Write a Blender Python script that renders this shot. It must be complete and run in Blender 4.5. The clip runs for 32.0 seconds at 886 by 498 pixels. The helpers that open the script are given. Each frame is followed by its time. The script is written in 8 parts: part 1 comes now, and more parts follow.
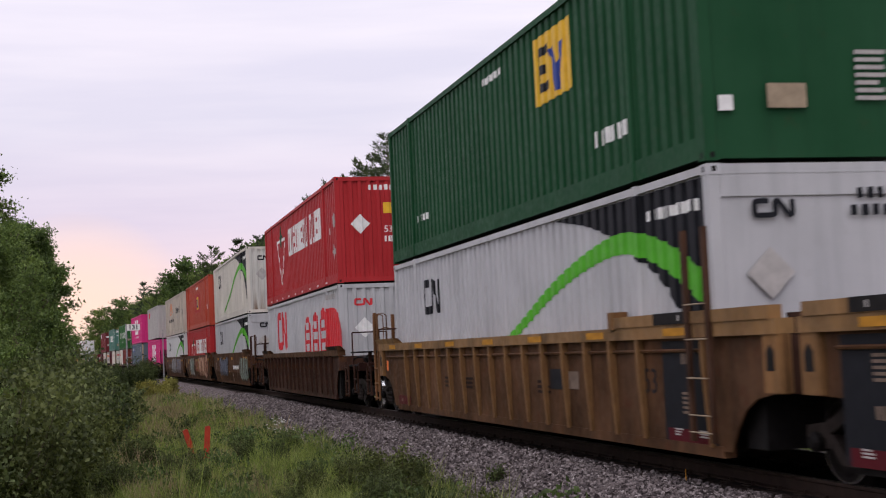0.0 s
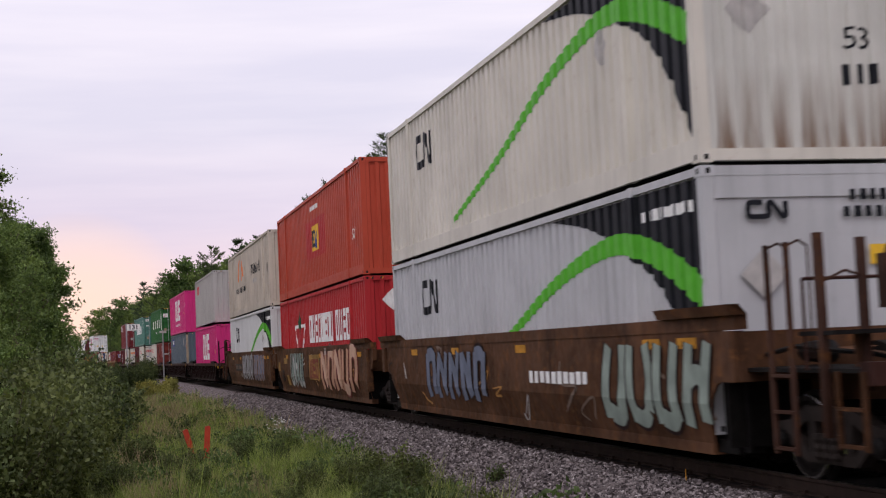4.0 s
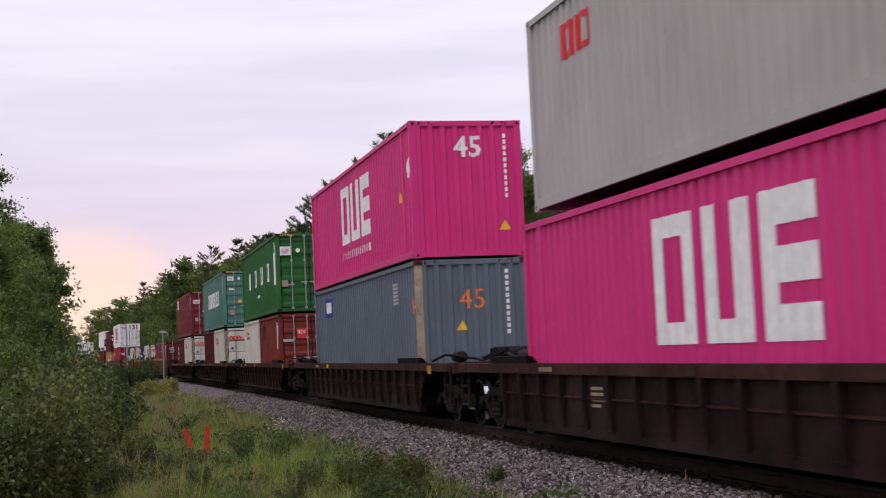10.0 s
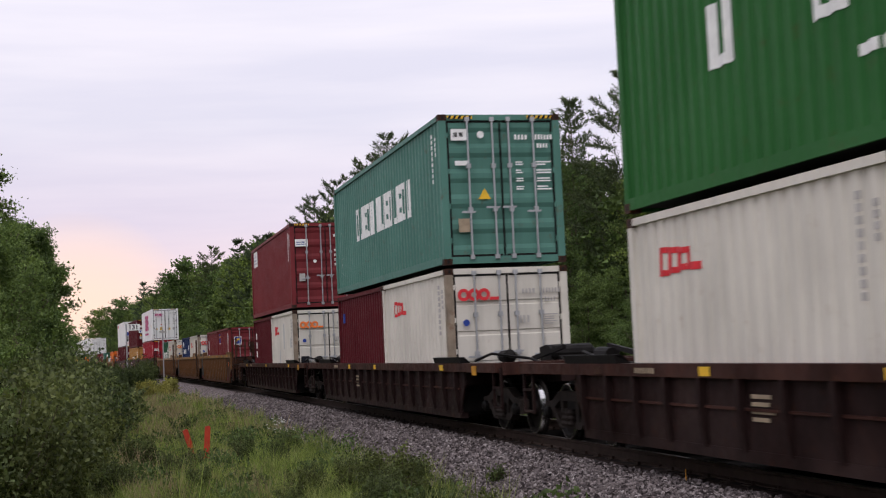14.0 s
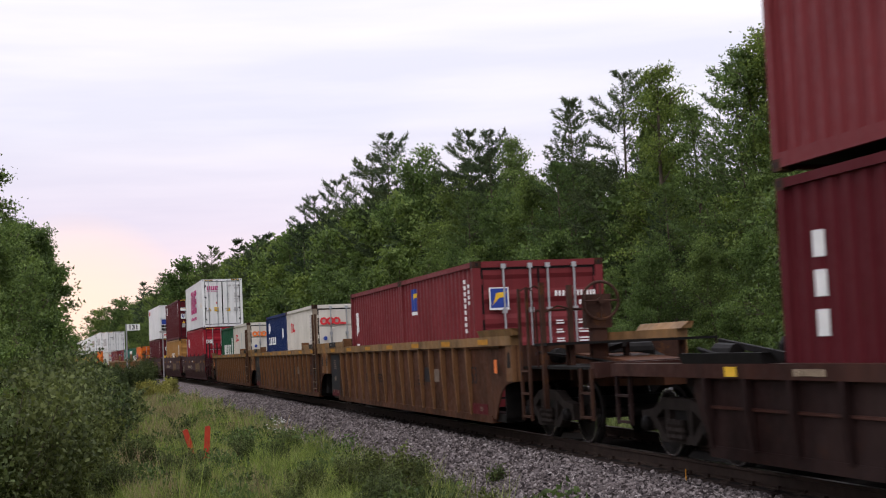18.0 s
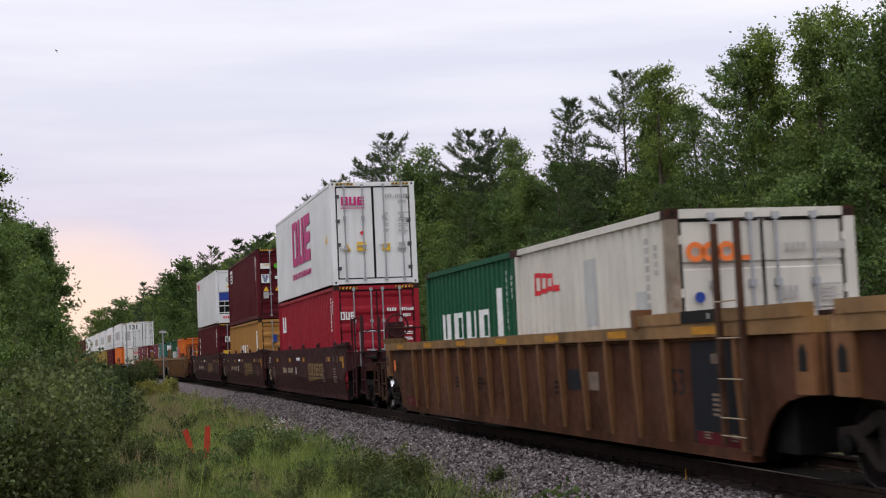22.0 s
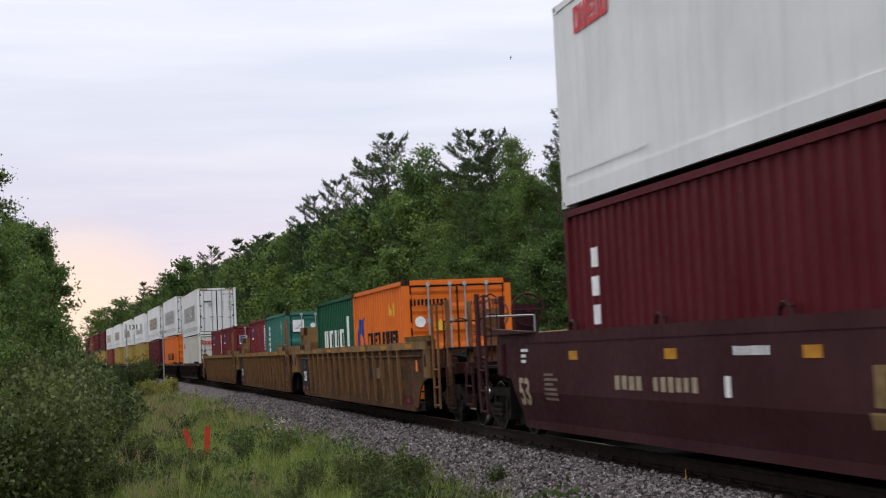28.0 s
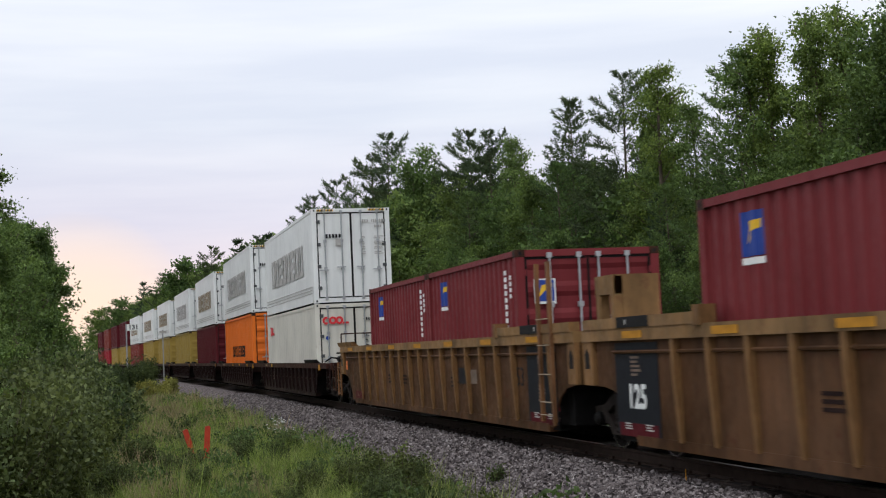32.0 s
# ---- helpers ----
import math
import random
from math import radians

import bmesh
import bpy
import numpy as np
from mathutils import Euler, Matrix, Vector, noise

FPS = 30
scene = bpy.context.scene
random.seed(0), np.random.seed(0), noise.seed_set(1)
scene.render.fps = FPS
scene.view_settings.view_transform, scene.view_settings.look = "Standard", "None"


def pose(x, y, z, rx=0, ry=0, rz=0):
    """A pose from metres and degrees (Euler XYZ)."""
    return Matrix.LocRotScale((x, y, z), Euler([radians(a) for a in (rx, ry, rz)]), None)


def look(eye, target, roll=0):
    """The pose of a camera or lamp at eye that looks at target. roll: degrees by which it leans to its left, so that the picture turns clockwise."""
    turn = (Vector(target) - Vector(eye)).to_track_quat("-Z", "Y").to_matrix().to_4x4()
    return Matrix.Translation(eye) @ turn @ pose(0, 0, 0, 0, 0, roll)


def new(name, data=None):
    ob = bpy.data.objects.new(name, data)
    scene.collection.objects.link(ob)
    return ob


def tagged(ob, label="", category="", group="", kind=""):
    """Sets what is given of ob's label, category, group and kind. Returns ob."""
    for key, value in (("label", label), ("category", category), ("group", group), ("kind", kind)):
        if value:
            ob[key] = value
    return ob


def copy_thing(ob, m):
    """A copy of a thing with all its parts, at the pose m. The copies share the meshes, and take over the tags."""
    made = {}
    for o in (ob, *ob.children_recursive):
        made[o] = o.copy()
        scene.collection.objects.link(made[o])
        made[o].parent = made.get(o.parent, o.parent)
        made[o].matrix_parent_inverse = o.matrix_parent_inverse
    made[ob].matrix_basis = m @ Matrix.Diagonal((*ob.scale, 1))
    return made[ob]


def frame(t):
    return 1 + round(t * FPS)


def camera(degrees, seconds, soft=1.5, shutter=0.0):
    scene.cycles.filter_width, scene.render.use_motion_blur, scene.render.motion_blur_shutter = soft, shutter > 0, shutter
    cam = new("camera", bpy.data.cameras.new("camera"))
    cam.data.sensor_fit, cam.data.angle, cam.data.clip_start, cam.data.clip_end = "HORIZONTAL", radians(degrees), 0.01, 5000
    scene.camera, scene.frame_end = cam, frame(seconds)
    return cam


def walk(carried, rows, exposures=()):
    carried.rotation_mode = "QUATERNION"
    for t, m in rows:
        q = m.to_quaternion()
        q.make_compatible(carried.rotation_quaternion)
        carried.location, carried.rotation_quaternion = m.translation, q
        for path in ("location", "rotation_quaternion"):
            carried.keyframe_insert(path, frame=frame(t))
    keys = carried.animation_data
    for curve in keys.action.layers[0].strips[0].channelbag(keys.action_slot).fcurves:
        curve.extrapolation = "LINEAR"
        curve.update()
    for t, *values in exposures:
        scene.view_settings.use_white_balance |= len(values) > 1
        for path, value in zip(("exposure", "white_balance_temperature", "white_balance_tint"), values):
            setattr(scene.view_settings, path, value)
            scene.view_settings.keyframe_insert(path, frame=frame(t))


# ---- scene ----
# Camera: on a tripod beside the line, rail head z = 0, y along the track, away from the camera
cam = camera(35.56, 32.0, soft=1.1, shutter=0.25)
EYE = Vector((0.0, 0.0, 1.465))
STAND = look(EYE, EYE + Vector((0.24415, 0.96680, 0.07536)), -2.662)
walk(cam, [(0, STAND), (32, STAND)], [(0, -0.02, 6500, 11), (3, -0.04, 6500, 11), (9, -0.04, 6500, 10.8), (12, 0.03, 6500, 10), (14, 0.0, 6490, 8), (16.5, 0.10, 6480, 6.5), (18, 0.13, 6460, 6), (20, 0.04, 6420, 5), (21, 0.0, 6400, 4.5), (25, -0.02, 6320, 2.5), (29, 0.03, 6280, -0.5), (32, 0.04, 6250, -3)])

# World: overcast summer evening, a warm gap in the cloud low over the line
SUN_AZ, SUN_EL = radians(-0.8), radians(3)
world = bpy.data.worlds.new("sky")
scene.world = world
world.use_nodes = True
wn, wl = world.node_tree.nodes, world.node_tree.links
wn.clear()
w_out = wn.new("ShaderNodeOutputWorld")
w_bg = wn.new("ShaderNodeBackground")
w_sky = wn.new("ShaderNodeTexSky")
w_sky.sky_type = "NISHITA"
w_sky.sun_disc = False
w_sky.sun_elevation, w_sky.sun_rotation = SUN_EL, SUN_AZ
w_tc = wn.new("ShaderNodeTexCoord")
w_sep = wn.new("ShaderNodeSeparateXYZ")
w_ramp = wn.new("ShaderNodeValToRGB")
w_map = wn.new("ShaderNodeMapping")
w_noise = wn.new("ShaderNodeTexNoise")
w_cramp = wn.new("ShaderNodeValToRGB")
w_mix = wn.new("ShaderNodeMix")
w_add = wn.new("ShaderNodeMix")
w_glow = wn.new("ShaderNodeVectorMath")
w_gr = wn.new("ShaderNodeValToRGB")
w_gmix = wn.new("ShaderNodeMix")
for n in (w_mix, w_add, w_gmix):
    n.data_type = "RGBA"
wl.new(w_tc.outputs["Generated"], w_sep.inputs[0])
wl.new(w_sep.outputs["Z"], w_ramp.inputs[0])
cr = w_ramp.color_ramp
cr.elements[0].position, cr.elements[0].color = 0.0, (0.84, 0.60, 0.58, 1)
cr.elements[1].position, cr.elements[1].color = 1.0, (1.14, 1.09, 1.22, 1)
for p, c in ((0.05, (0.80, 0.64, 0.72, 1)), (0.10, (0.76, 0.69, 0.83, 1)), (0.17, (0.81, 0.78, 0.90, 1)), (0.30, (0.90, 0.86, 0.98, 1)), (0.55, (1.0, 0.96, 1.08, 1))):
    e = cr.elements.new(p)
    e.color = c
w_map.inputs["Scale"].default_value = (1.6, 1.6, 16.0)
w_map.inputs["Rotation"].default_value = (0.06, 0.03, 0.0)
w_noise.inputs["Scale"].default_value = 1.6
w_noise.inputs["Detail"].default_value = 5.0
w_noise.inputs["Roughness"].default_value = 0.5
wl.new(w_tc.outputs["Generated"], w_map.inputs["Vector"])
wl.new(w_map.outputs[0], w_noise.inputs["Vector"])
wl.new(w_noise.outputs["Fac"], w_cramp.inputs[0])
w_cramp.color_ramp.elements[0].position, w_cramp.color_ramp.elements[0].color = 0.35, (0.90, 0.91, 0.95, 1)
w_cramp.color_ramp.elements[1].position, w_cramp.color_ramp.elements[1].color = 0.68, (1.10, 1.08, 1.05, 1)
w_mix.blend_type = "MULTIPLY"
w_mix.inputs["Factor"].default_value = 1.0
wl.new(w_ramp.outputs[0], w_mix.inputs["A"])
wl.new(w_cramp.outputs[0], w_mix.inputs["B"])
w_glow.operation = "DOT_PRODUCT"
w_glow.inputs[1].default_value = (math.sin(SUN_AZ), math.cos(SUN_AZ), math.sin(radians(1.2)))
wl.new(w_tc.outputs["Generated"], w_glow.inputs[0])
wl.new(w_glow.outputs["Value"], w_gr.inputs[0])
gr = w_gr.color_ramp
gr.elements[0].position, gr.elements[0].color = 0.9996, (0, 0, 0, 1)
gr.elements[1].position, gr.elements[1].color = 0.99995, (1, 1, 1, 1)
w_gmix.inputs["B"].default_value = (1.0, 0.74, 0.64, 1)
wl.new(w_gr.outputs[0], w_gmix.inputs["Factor"])
wl.new(w_mix.outputs["Result"], w_gmix.inputs["A"])
w_add.blend_type = "ADD"
w_add.inputs["Factor"].default_value = 0.002
wl.new(w_gmix.outputs["Result"], w_add.inputs["A"])
wl.new(w_sky.outputs[0], w_add.inputs["B"])
wl.new(w_add.outputs["Result"], w_bg.inputs["Color"])
w_bg.inputs["Strength"].default_value = 1.06
wl.new(w_bg.outputs[0], w_out.inputs[0])

sun = new("sun", bpy.data.lights.new("sun", "SUN"))
sun.data.energy, sun.data.angle, sun.data.color = 0.9, radians(40), (1.0, 0.96, 0.95)
sun.matrix_world = look((-8, -16, 26), (0, 0, 0))
# ---- materials ----
def node_mat(name, rough=0.6, metal=0.0):
    m = bpy.data.materials.new(name)
    m.use_nodes = True
    b = m.node_tree.nodes["Principled BSDF"]
    b.inputs["Roughness"].default_value = rough
    b.inputs["Metallic"].default_value = metal
    b.inputs["Specular IOR Level"].default_value = 0.15
    return m, m.node_tree.nodes, m.node_tree.links, b


def noise_node(n, l, scale, detail=4.0, stretch=None, rough=0.55):
    tc = n.new("ShaderNodeTexCoord")
    t = n.new("ShaderNodeTexNoise")
    t.inputs["Scale"].default_value = scale
    t.inputs["Detail"].default_value = detail
    t.inputs["Roughness"].default_value = rough
    if stretch:
        mp = n.new("ShaderNodeMapping")
        mp.inputs["Scale"].default_value = stretch
        l.new(tc.outputs["Object"], mp.inputs["Vector"])
        l.new(mp.outputs[0], t.inputs["Vector"])
    else:
        l.new(tc.outputs["Object"], t.inputs["Vector"])
    return t.outputs["Fac"]


def ramp(n, l, fac, stops):
    r = n.new("ShaderNodeValToRGB")
    e = r.color_ramp.elements
    while len(e) < len(stops):
        e.new(0.5)
    for k, (p, c) in enumerate(stops):
        e[k].position = p
        e[k].color = (*c, 1) if len(c) == 3 else c
    l.new(fac, r.inputs[0])
    return r.outputs[0]


def mixc(n, l, fac, a, b, mode="MIX"):
    x = n.new("ShaderNodeMix")
    x.data_type, x.blend_type = "RGBA", mode
    for s, v in (("Factor", fac), ("A", a), ("B", b)):
        if isinstance(v, (int, float)):
            x.inputs[s].default_value = v
        elif isinstance(v, tuple):
            x.inputs[s].default_value = (*v, 1)
        else:
            l.new(v, x.inputs[s])
    return x.outputs["Result"]


def bump(n, l, b, height, strength=0.3, dist=0.02):
    k = n.new("ShaderNodeBump")
    k.inputs["Strength"].default_value, k.inputs["Distance"].default_value = strength, dist
    l.new(height, k.inputs["Height"])
    l.new(k.outputs[0], b.inputs["Normal"])


def grey(v):
    return (v, v, v)


def paint(name, col, wear=0.35, rust=0.3, rough=0.5, rustcol=None):
    """Weathered paint on steel: fading, vertical dirt streaks and rust spots."""
    m, n, l, b = node_mat(name, rough)
    b.inputs["Specular IOR Level"].default_value = 0.05 if max(col) < 0.13 else 0.12
    if rustcol is None:
        lum = sum(col) / 3
        k = min(1.0, 0.35 + 6 * lum)
        rustcol = (0.13 * k, 0.052 * k, 0.028 * k)
    fade = ramp(n, l, noise_node(n, l, 0.7, 5), [(0.3, tuple(c * (1 - 0.30 * wear) for c in col)), (0.7, tuple(min(1, c * (1 + 0.16 * wear) + 0.015 * wear) for c in col))])
    streak = ramp(n, l, noise_node(n, l, 1.0, 6, (5.0, 5.0, 0.35)), [(0.48, grey(0)), (0.75, grey(0.55 * wear))])
    dirt = mixc(n, l, streak, fade, tuple(0.42 * c + 0.004 for c in col))
    if wear >= 0.8:
        worn = ramp(n, l, noise_node(n, l, 1.3, 8, (1.0, 1.0, 0.7), 0.65), [(0.36, grey(0.55)), (0.50, grey(0.95)), (0.66, (1.30, 1.24, 1.15))])
        dirt = mixc(n, l, 1.0, dirt, worn, "MULTIPLY")
    spots = ramp(n, l, noise_node(n, l, 3.5, 9, None, 0.72), [(0.60 - 0.07 * rust, grey(0)), (0.72 - 0.07 * rust, grey(min(1, 1.6 * rust)))])
    c = mixc(n, l, spots, dirt, rustcol)
    l.new(c, b.inputs["Base Color"])
    l.new(ramp(n, l, noise_node(n, l, 9, 5), [(0.3, grey(rough - 0.1)), (0.7, grey(rough + 0.15))]), b.inputs["Roughness"])
    bump(n, l, b, noise_node(n, l, 26, 4), 0.12, 0.01)
    return m


def streaked(name, col, rustcol, z0, z1):
    """Paint with rust running down, thickest towards the bottom edge of the sheet."""
    m, n, l, b = node_mat(name, 0.5)
    tc = n.new("ShaderNodeTexCoord")
    sep = n.new("ShaderNodeSeparateXYZ")
    l.new(tc.outputs["Object"], sep.inputs[0])
    mr = n.new("ShaderNodeMapRange")
    for k, v in zip(("From Min", "From Max", "To Min", "To Max"), (z0, z1, 0.95, 0.0)):
        mr.inputs[k].default_value = v
    l.new(sep.outputs["Z"], mr.inputs["Value"])
    run = ramp(n, l, noise_node(n, l, 1.0, 6, (6.0, 6.0, 0.5)), [(0.38, grey(0)), (0.58, grey(1))])
    mask = mixc(n, l, 1.0, run, mr.outputs["Result"], "MULTIPLY")
    fade = ramp(n, l, noise_node(n, l, 0.8, 6), [(0.3, tuple(0.8 * c for c in col)), (0.7, col)])
    l.new(mixc(n, l, mask, fade, rustcol), b.inputs["Base Color"])
    bump(n, l, b, noise_node(n, l, 26, 4), 0.12, 0.01)
    return m


def plain(name, col, rough=0.6, metal=0.0, var=0.15, scale=6.0):
    m, n, l, b = node_mat(name, rough, metal)
    if max(col) < 0.06:
        b.inputs["Specular IOR Level"].default_value = 0.10
    l.new(ramp(n, l, noise_node(n, l, scale, 5), [(0.3, tuple(c * (1 - var) for c in col)), (0.7, tuple(min(1, c * (1 + var)) for c in col))]), b.inputs["Base Color"])
    bump(n, l, b, noise_node(n, l, scale * 6, 3), 0.15, 0.01)
    return m


def leaf_mat(name, dark, light, scale=0.6):
    m, n, l, b = node_mat(name, 0.6)
    b.inputs["Specular IOR Level"].default_value = 0.12
    g = n.new("ShaderNodeNewGeometry")
    isl = ramp(n, l, g.outputs["Random Per Island"], [(0.0, dark), (0.55, tuple((a + c) / 2 for a, c in zip(dark, light))), (1.0, light)])
    o = n.new("ShaderNodeObjectInfo")
    tint = ramp(n, l, o.outputs["Random"], [(0.0, (0.80, 0.86, 0.82)), (0.5, (1, 1, 1)), (1.0, (1.16, 1.10, 0.85))])
    c = mixc(n, l, 1.0, isl, tint, "MULTIPLY")
    big = ramp(n, l, noise_node(n, l, scale, 4), [(0.32, grey(0.62)), (0.5, grey(0.98)), (0.68, grey(1.25))])
    c = mixc(n, l, 1.0, c, big, "MULTIPLY")
    l.new(c, b.inputs["Base Color"])
    tr = n.new("ShaderNodeBsdfTranslucent")
    l.new(mixc(n, l, 1.0, c, (1.25, 1.3, 0.7), "MULTIPLY"), tr.inputs["Color"])
    mx = n.new("ShaderNodeMixShader")
    mx.inputs[0].default_value = 0.30
    l.new(b.outputs[0], mx.inputs[1])
    l.new(tr.outputs[0], mx.inputs[2])
    l.new(mx.outputs[0], n["Material Output"].inputs[0])
    return m


M_GREEN = paint("green_paint", (0.015, 0.072, 0.030), 0.4, 0.1)
M_UASC = paint("bright_green_paint", (0.030, 0.125, 0.034), 0.35, 0.2)
M_DGREEN = paint("deep_green_paint", (0.018, 0.088, 0.044), 0.3, 0.15)
M_TEAL = paint("teal_paint", (0.085, 0.205, 0.165), 0.4, 0.3)
M_AQUA = paint("aqua_paint", (0.048, 0.165, 0.13), 0.35, 0.2)
M_RED = paint("red_paint", (0.42, 0.028, 0.032), 0.35, 0.1)
M_ORED = paint("orange_red_paint", (0.44, 0.065, 0.035), 0.4, 0.2)
M_CRIMSON = paint("crimson_paint", (0.30, 0.013, 0.026), 0.35, 0.1)
M_MAROON = paint("maroon_paint", (0.088, 0.0105, 0.015), 0.4, 0.15)
M_OXIDE = paint("oxide_red_paint", (0.18, 0.030, 0.022), 0.5, 0.2)
M_FLORENS = paint("faded_maroon_paint", (0.168, 0.024, 0.028), 0.5, 0.15)
M_PINK = paint("magenta_paint", (0.62, 0.036, 0.195), 0.25, 0.05)
M_BLUEGREY = paint("blue_grey_paint", (0.115, 0.145, 0.175), 0.4, 0.2)
M_BLUE = paint("navy_paint", (0.013, 0.028, 0.10), 0.3, 0.1)
M_ORANGE = paint("orange_paint", (0.72, 0.16, 0.02), 0.35, 0.15)
M_OCHRE = paint("ochre_paint", (0.40, 0.20, 0.055), 0.4, 0.15)
M_YELLOW = paint("mustard_paint", (0.33, 0.225, 0.05), 0.5, 0.3)
M_WHITE = paint("white_paint", (0.63, 0.63, 0.625), 0.3, 0.06, 0.45, (0.30, 0.16, 0.08))
M_CREAM = paint("off_white_paint", (0.64, 0.605, 0.53), 0.45, 0.15, 0.5, (0.28, 0.15, 0.07))
M_BEIGE = paint("stained_beige_paint", (0.53, 0.465, 0.385), 0.75, 0.35, 0.55, (0.24, 0.13, 0.07))
M_GREY = paint("warm_grey_paint", (0.43, 0.405, 0.385), 0.3, 0.08)
M_CNGREY = paint("light_grey_paint", (0.49, 0.495, 0.505), 0.45, 0.08)
M_REEFER = paint("reefer_white_paint", (0.77, 0.77, 0.755), 0.35, 0.05, 0.4, (0.35, 0.2, 0.1))
M_TTX = paint("weathered_lit_yellow_paint", (0.205, 0.106, 0.04), 0.9, 0.5)
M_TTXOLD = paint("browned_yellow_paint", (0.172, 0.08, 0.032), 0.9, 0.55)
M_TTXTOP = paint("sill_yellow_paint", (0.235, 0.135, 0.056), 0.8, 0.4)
# walls between the ribs: rust, and the shade below the sill, in one colour
M_WALLY = paint("rusty_shaded_yellow_paint", (0.096, 0.046, 0.021), 1.0, 0.6)
M_WALLO = paint("rust_brown_shaded_yellow_paint", (0.078, 0.03, 0.015), 1.0, 0.6)
M_GRAF = paint("tan_brown_paint", (0.088, 0.039, 0.018), 1.0, 0.8, 0.55, (0.150, 0.066, 0.026))
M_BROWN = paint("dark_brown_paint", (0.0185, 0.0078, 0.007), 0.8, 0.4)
M_RUSTBR = paint("rusty_brown_paint", (0.050, 0.0215, 0.0135), 1.0, 0.7, 0.5, (0.10, 0.042, 0.016))
M_RUSTSILL = paint("rusty_sill_paint", (0.082, 0.038, 0.016), 1.0, 0.7, 0.5, (0.04, 0.02, 0.012))
M_BNSF = paint("maroon_brown_paint", (0.046, 0.0145, 0.0165), 0.6, 0.2)
M_HINGE = plain("dull_hinge_steel", (0.085, 0.085, 0.09), 0.5, 0.0, 0.2)
M_BIRD = plain("brown_grey_feathers", (0.10, 0.085, 0.075), 0.8, 0.0, 0.2)
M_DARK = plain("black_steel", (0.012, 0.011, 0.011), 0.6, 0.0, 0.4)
# grease, with the shade under the end decks added to the colour
M_GRIMESHADE = plain("greasy_shaded_steel", (0.008, 0.007, 0.0065), 0.6, 0.0, 0.5)
M_SPRING = plain("dusty_spring_steel", (0.024, 0.0185, 0.016), 0.7, 0.0, 0.4)
M_DSILL = paint("blackened_brown_paint", (0.044, 0.0165, 0.012), 0.8, 0.4)
M_RUSTPOST = paint("rust_streaked_paint", (0.36, 0.29, 0.215), 1.0, 0.9, 0.55, (0.17, 0.078, 0.04))
# wheel colour lowered to hold the shade of the deck above
M_WHEEL = plain("wheel_steel", (0.011, 0.009, 0.008), 0.6, 0.0, 0.4)
M_TREAD = plain("polished_tread", (0.55, 0.55, 0.56), 0.25, 1.0, 0.1)
M_GALV = plain("galvanised_steel", (0.40, 0.41, 0.42), 0.4, 0.6, 0.15)
M_INKW = plain("white_lettering", (0.78, 0.78, 0.76), 0.5, 0, 0.1)
M_INKK = plain("black_lettering", (0.013, 0.014, 0.018), 0.5, 0, 0.2)
M_INKR = plain("red_lettering", (0.62, 0.04, 0.05), 0.5, 0, 0.1)
M_INKO = plain("orange_lettering", (0.78, 0.20, 0.05), 0.5, 0, 0.15)
M_INKM = plain("magenta_lettering", (0.50, 0.03, 0.18), 0.5, 0, 0.1)
M_INKY = plain("yellow_decal", (0.75, 0.46, 0.04), 0.5, 0, 0.1)
M_INKG = plain("green_band", (0.10, 0.42, 0.035), 0.5, 0, 0.1)
M_INKB = plain("blue_decal", (0.03, 0.06, 0.28), 0.5, 0, 0.1)
M_FADED = plain("faded_yellow_strip", (0.46, 0.215, 0.022), 0.6, 0, 0.35, 3)
M_POST = plain("grey_post", (0.30, 0.30, 0.31), 0.5)
M_INKS = plain("grey_decal", (0.42, 0.40, 0.38), 0.5, 0, 0.15)
M_INKT = plain("faded_tan_lettering", (0.33, 0.26, 0.18), 0.6, 0, 0.2)
M_INKTD = plain("worn_tan_stencil", (0.17, 0.125, 0.095), 0.6, 0, 0.3)
M_GOLD = plain("faded_gold_lettering", (0.20, 0.130, 0.055), 0.6, 0, 0.3)
M_RAIL = plain("rail_steel", (0.036, 0.024, 0.019), 0.7, 0.0, 0.3)
M_RAILTOP = plain("rail_head", (0.30, 0.28, 0.27), 0.35, 1.0, 0.2)
M_TIE = plain("creosoted_timber", (0.030, 0.023, 0.019), 0.85, 0, 0.4)
M_STAKE = plain("red_paint_stake", (0.46, 0.055, 0.03), 0.6, 0, 0.25)
M_BARK = plain("bark", (0.10, 0.078, 0.06), 0.9, 0, 0.4, 3)
M_LEAF = leaf_mat("broad_leaves", (0.046, 0.072, 0.026), (0.16, 0.225, 0.074))
M_LEAFB = leaf_mat("birch_leaves", (0.06, 0.092, 0.031), (0.195, 0.265, 0.088))
M_NEEDLE = leaf_mat("needles", (0.028, 0.044, 0.026), (0.086, 0.12, 0.064))
M_JACK = leaf_mat("pine_needles", (0.036, 0.052, 0.030), (0.105, 0.138, 0.072))
M_PINE = leaf_mat("soft_needles", (0.044, 0.07, 0.028), (0.15, 0.212, 0.08))
M_SHRUB = leaf_mat("shrub_leaves", (0.042, 0.054, 0.023), (0.168, 0.198, 0.086), 0.9)
# deeper green for bushes further back, their shade put into the colour
M_SHADELEAF = leaf_mat("dark_shaded_leaves", (0.026, 0.037, 0.018), (0.105, 0.134, 0.058), 0.9)
M_GRASS = leaf_mat("grass_blades", (0.108, 0.136, 0.05), (0.31, 0.345, 0.155), 0.8)
M_TUFT = leaf_mat("fresh_grass", (0.102, 0.15, 0.046), (0.26, 0.335, 0.12), 0.9)
M_STRAW = leaf_mat("dry_grass", (0.24, 0.172, 0.112), (0.47, 0.36, 0.25), 0.7)
M_WEED = leaf_mat("weed_leaves", (0.05, 0.07, 0.028), (0.165, 0.215, 0.085), 1.1)
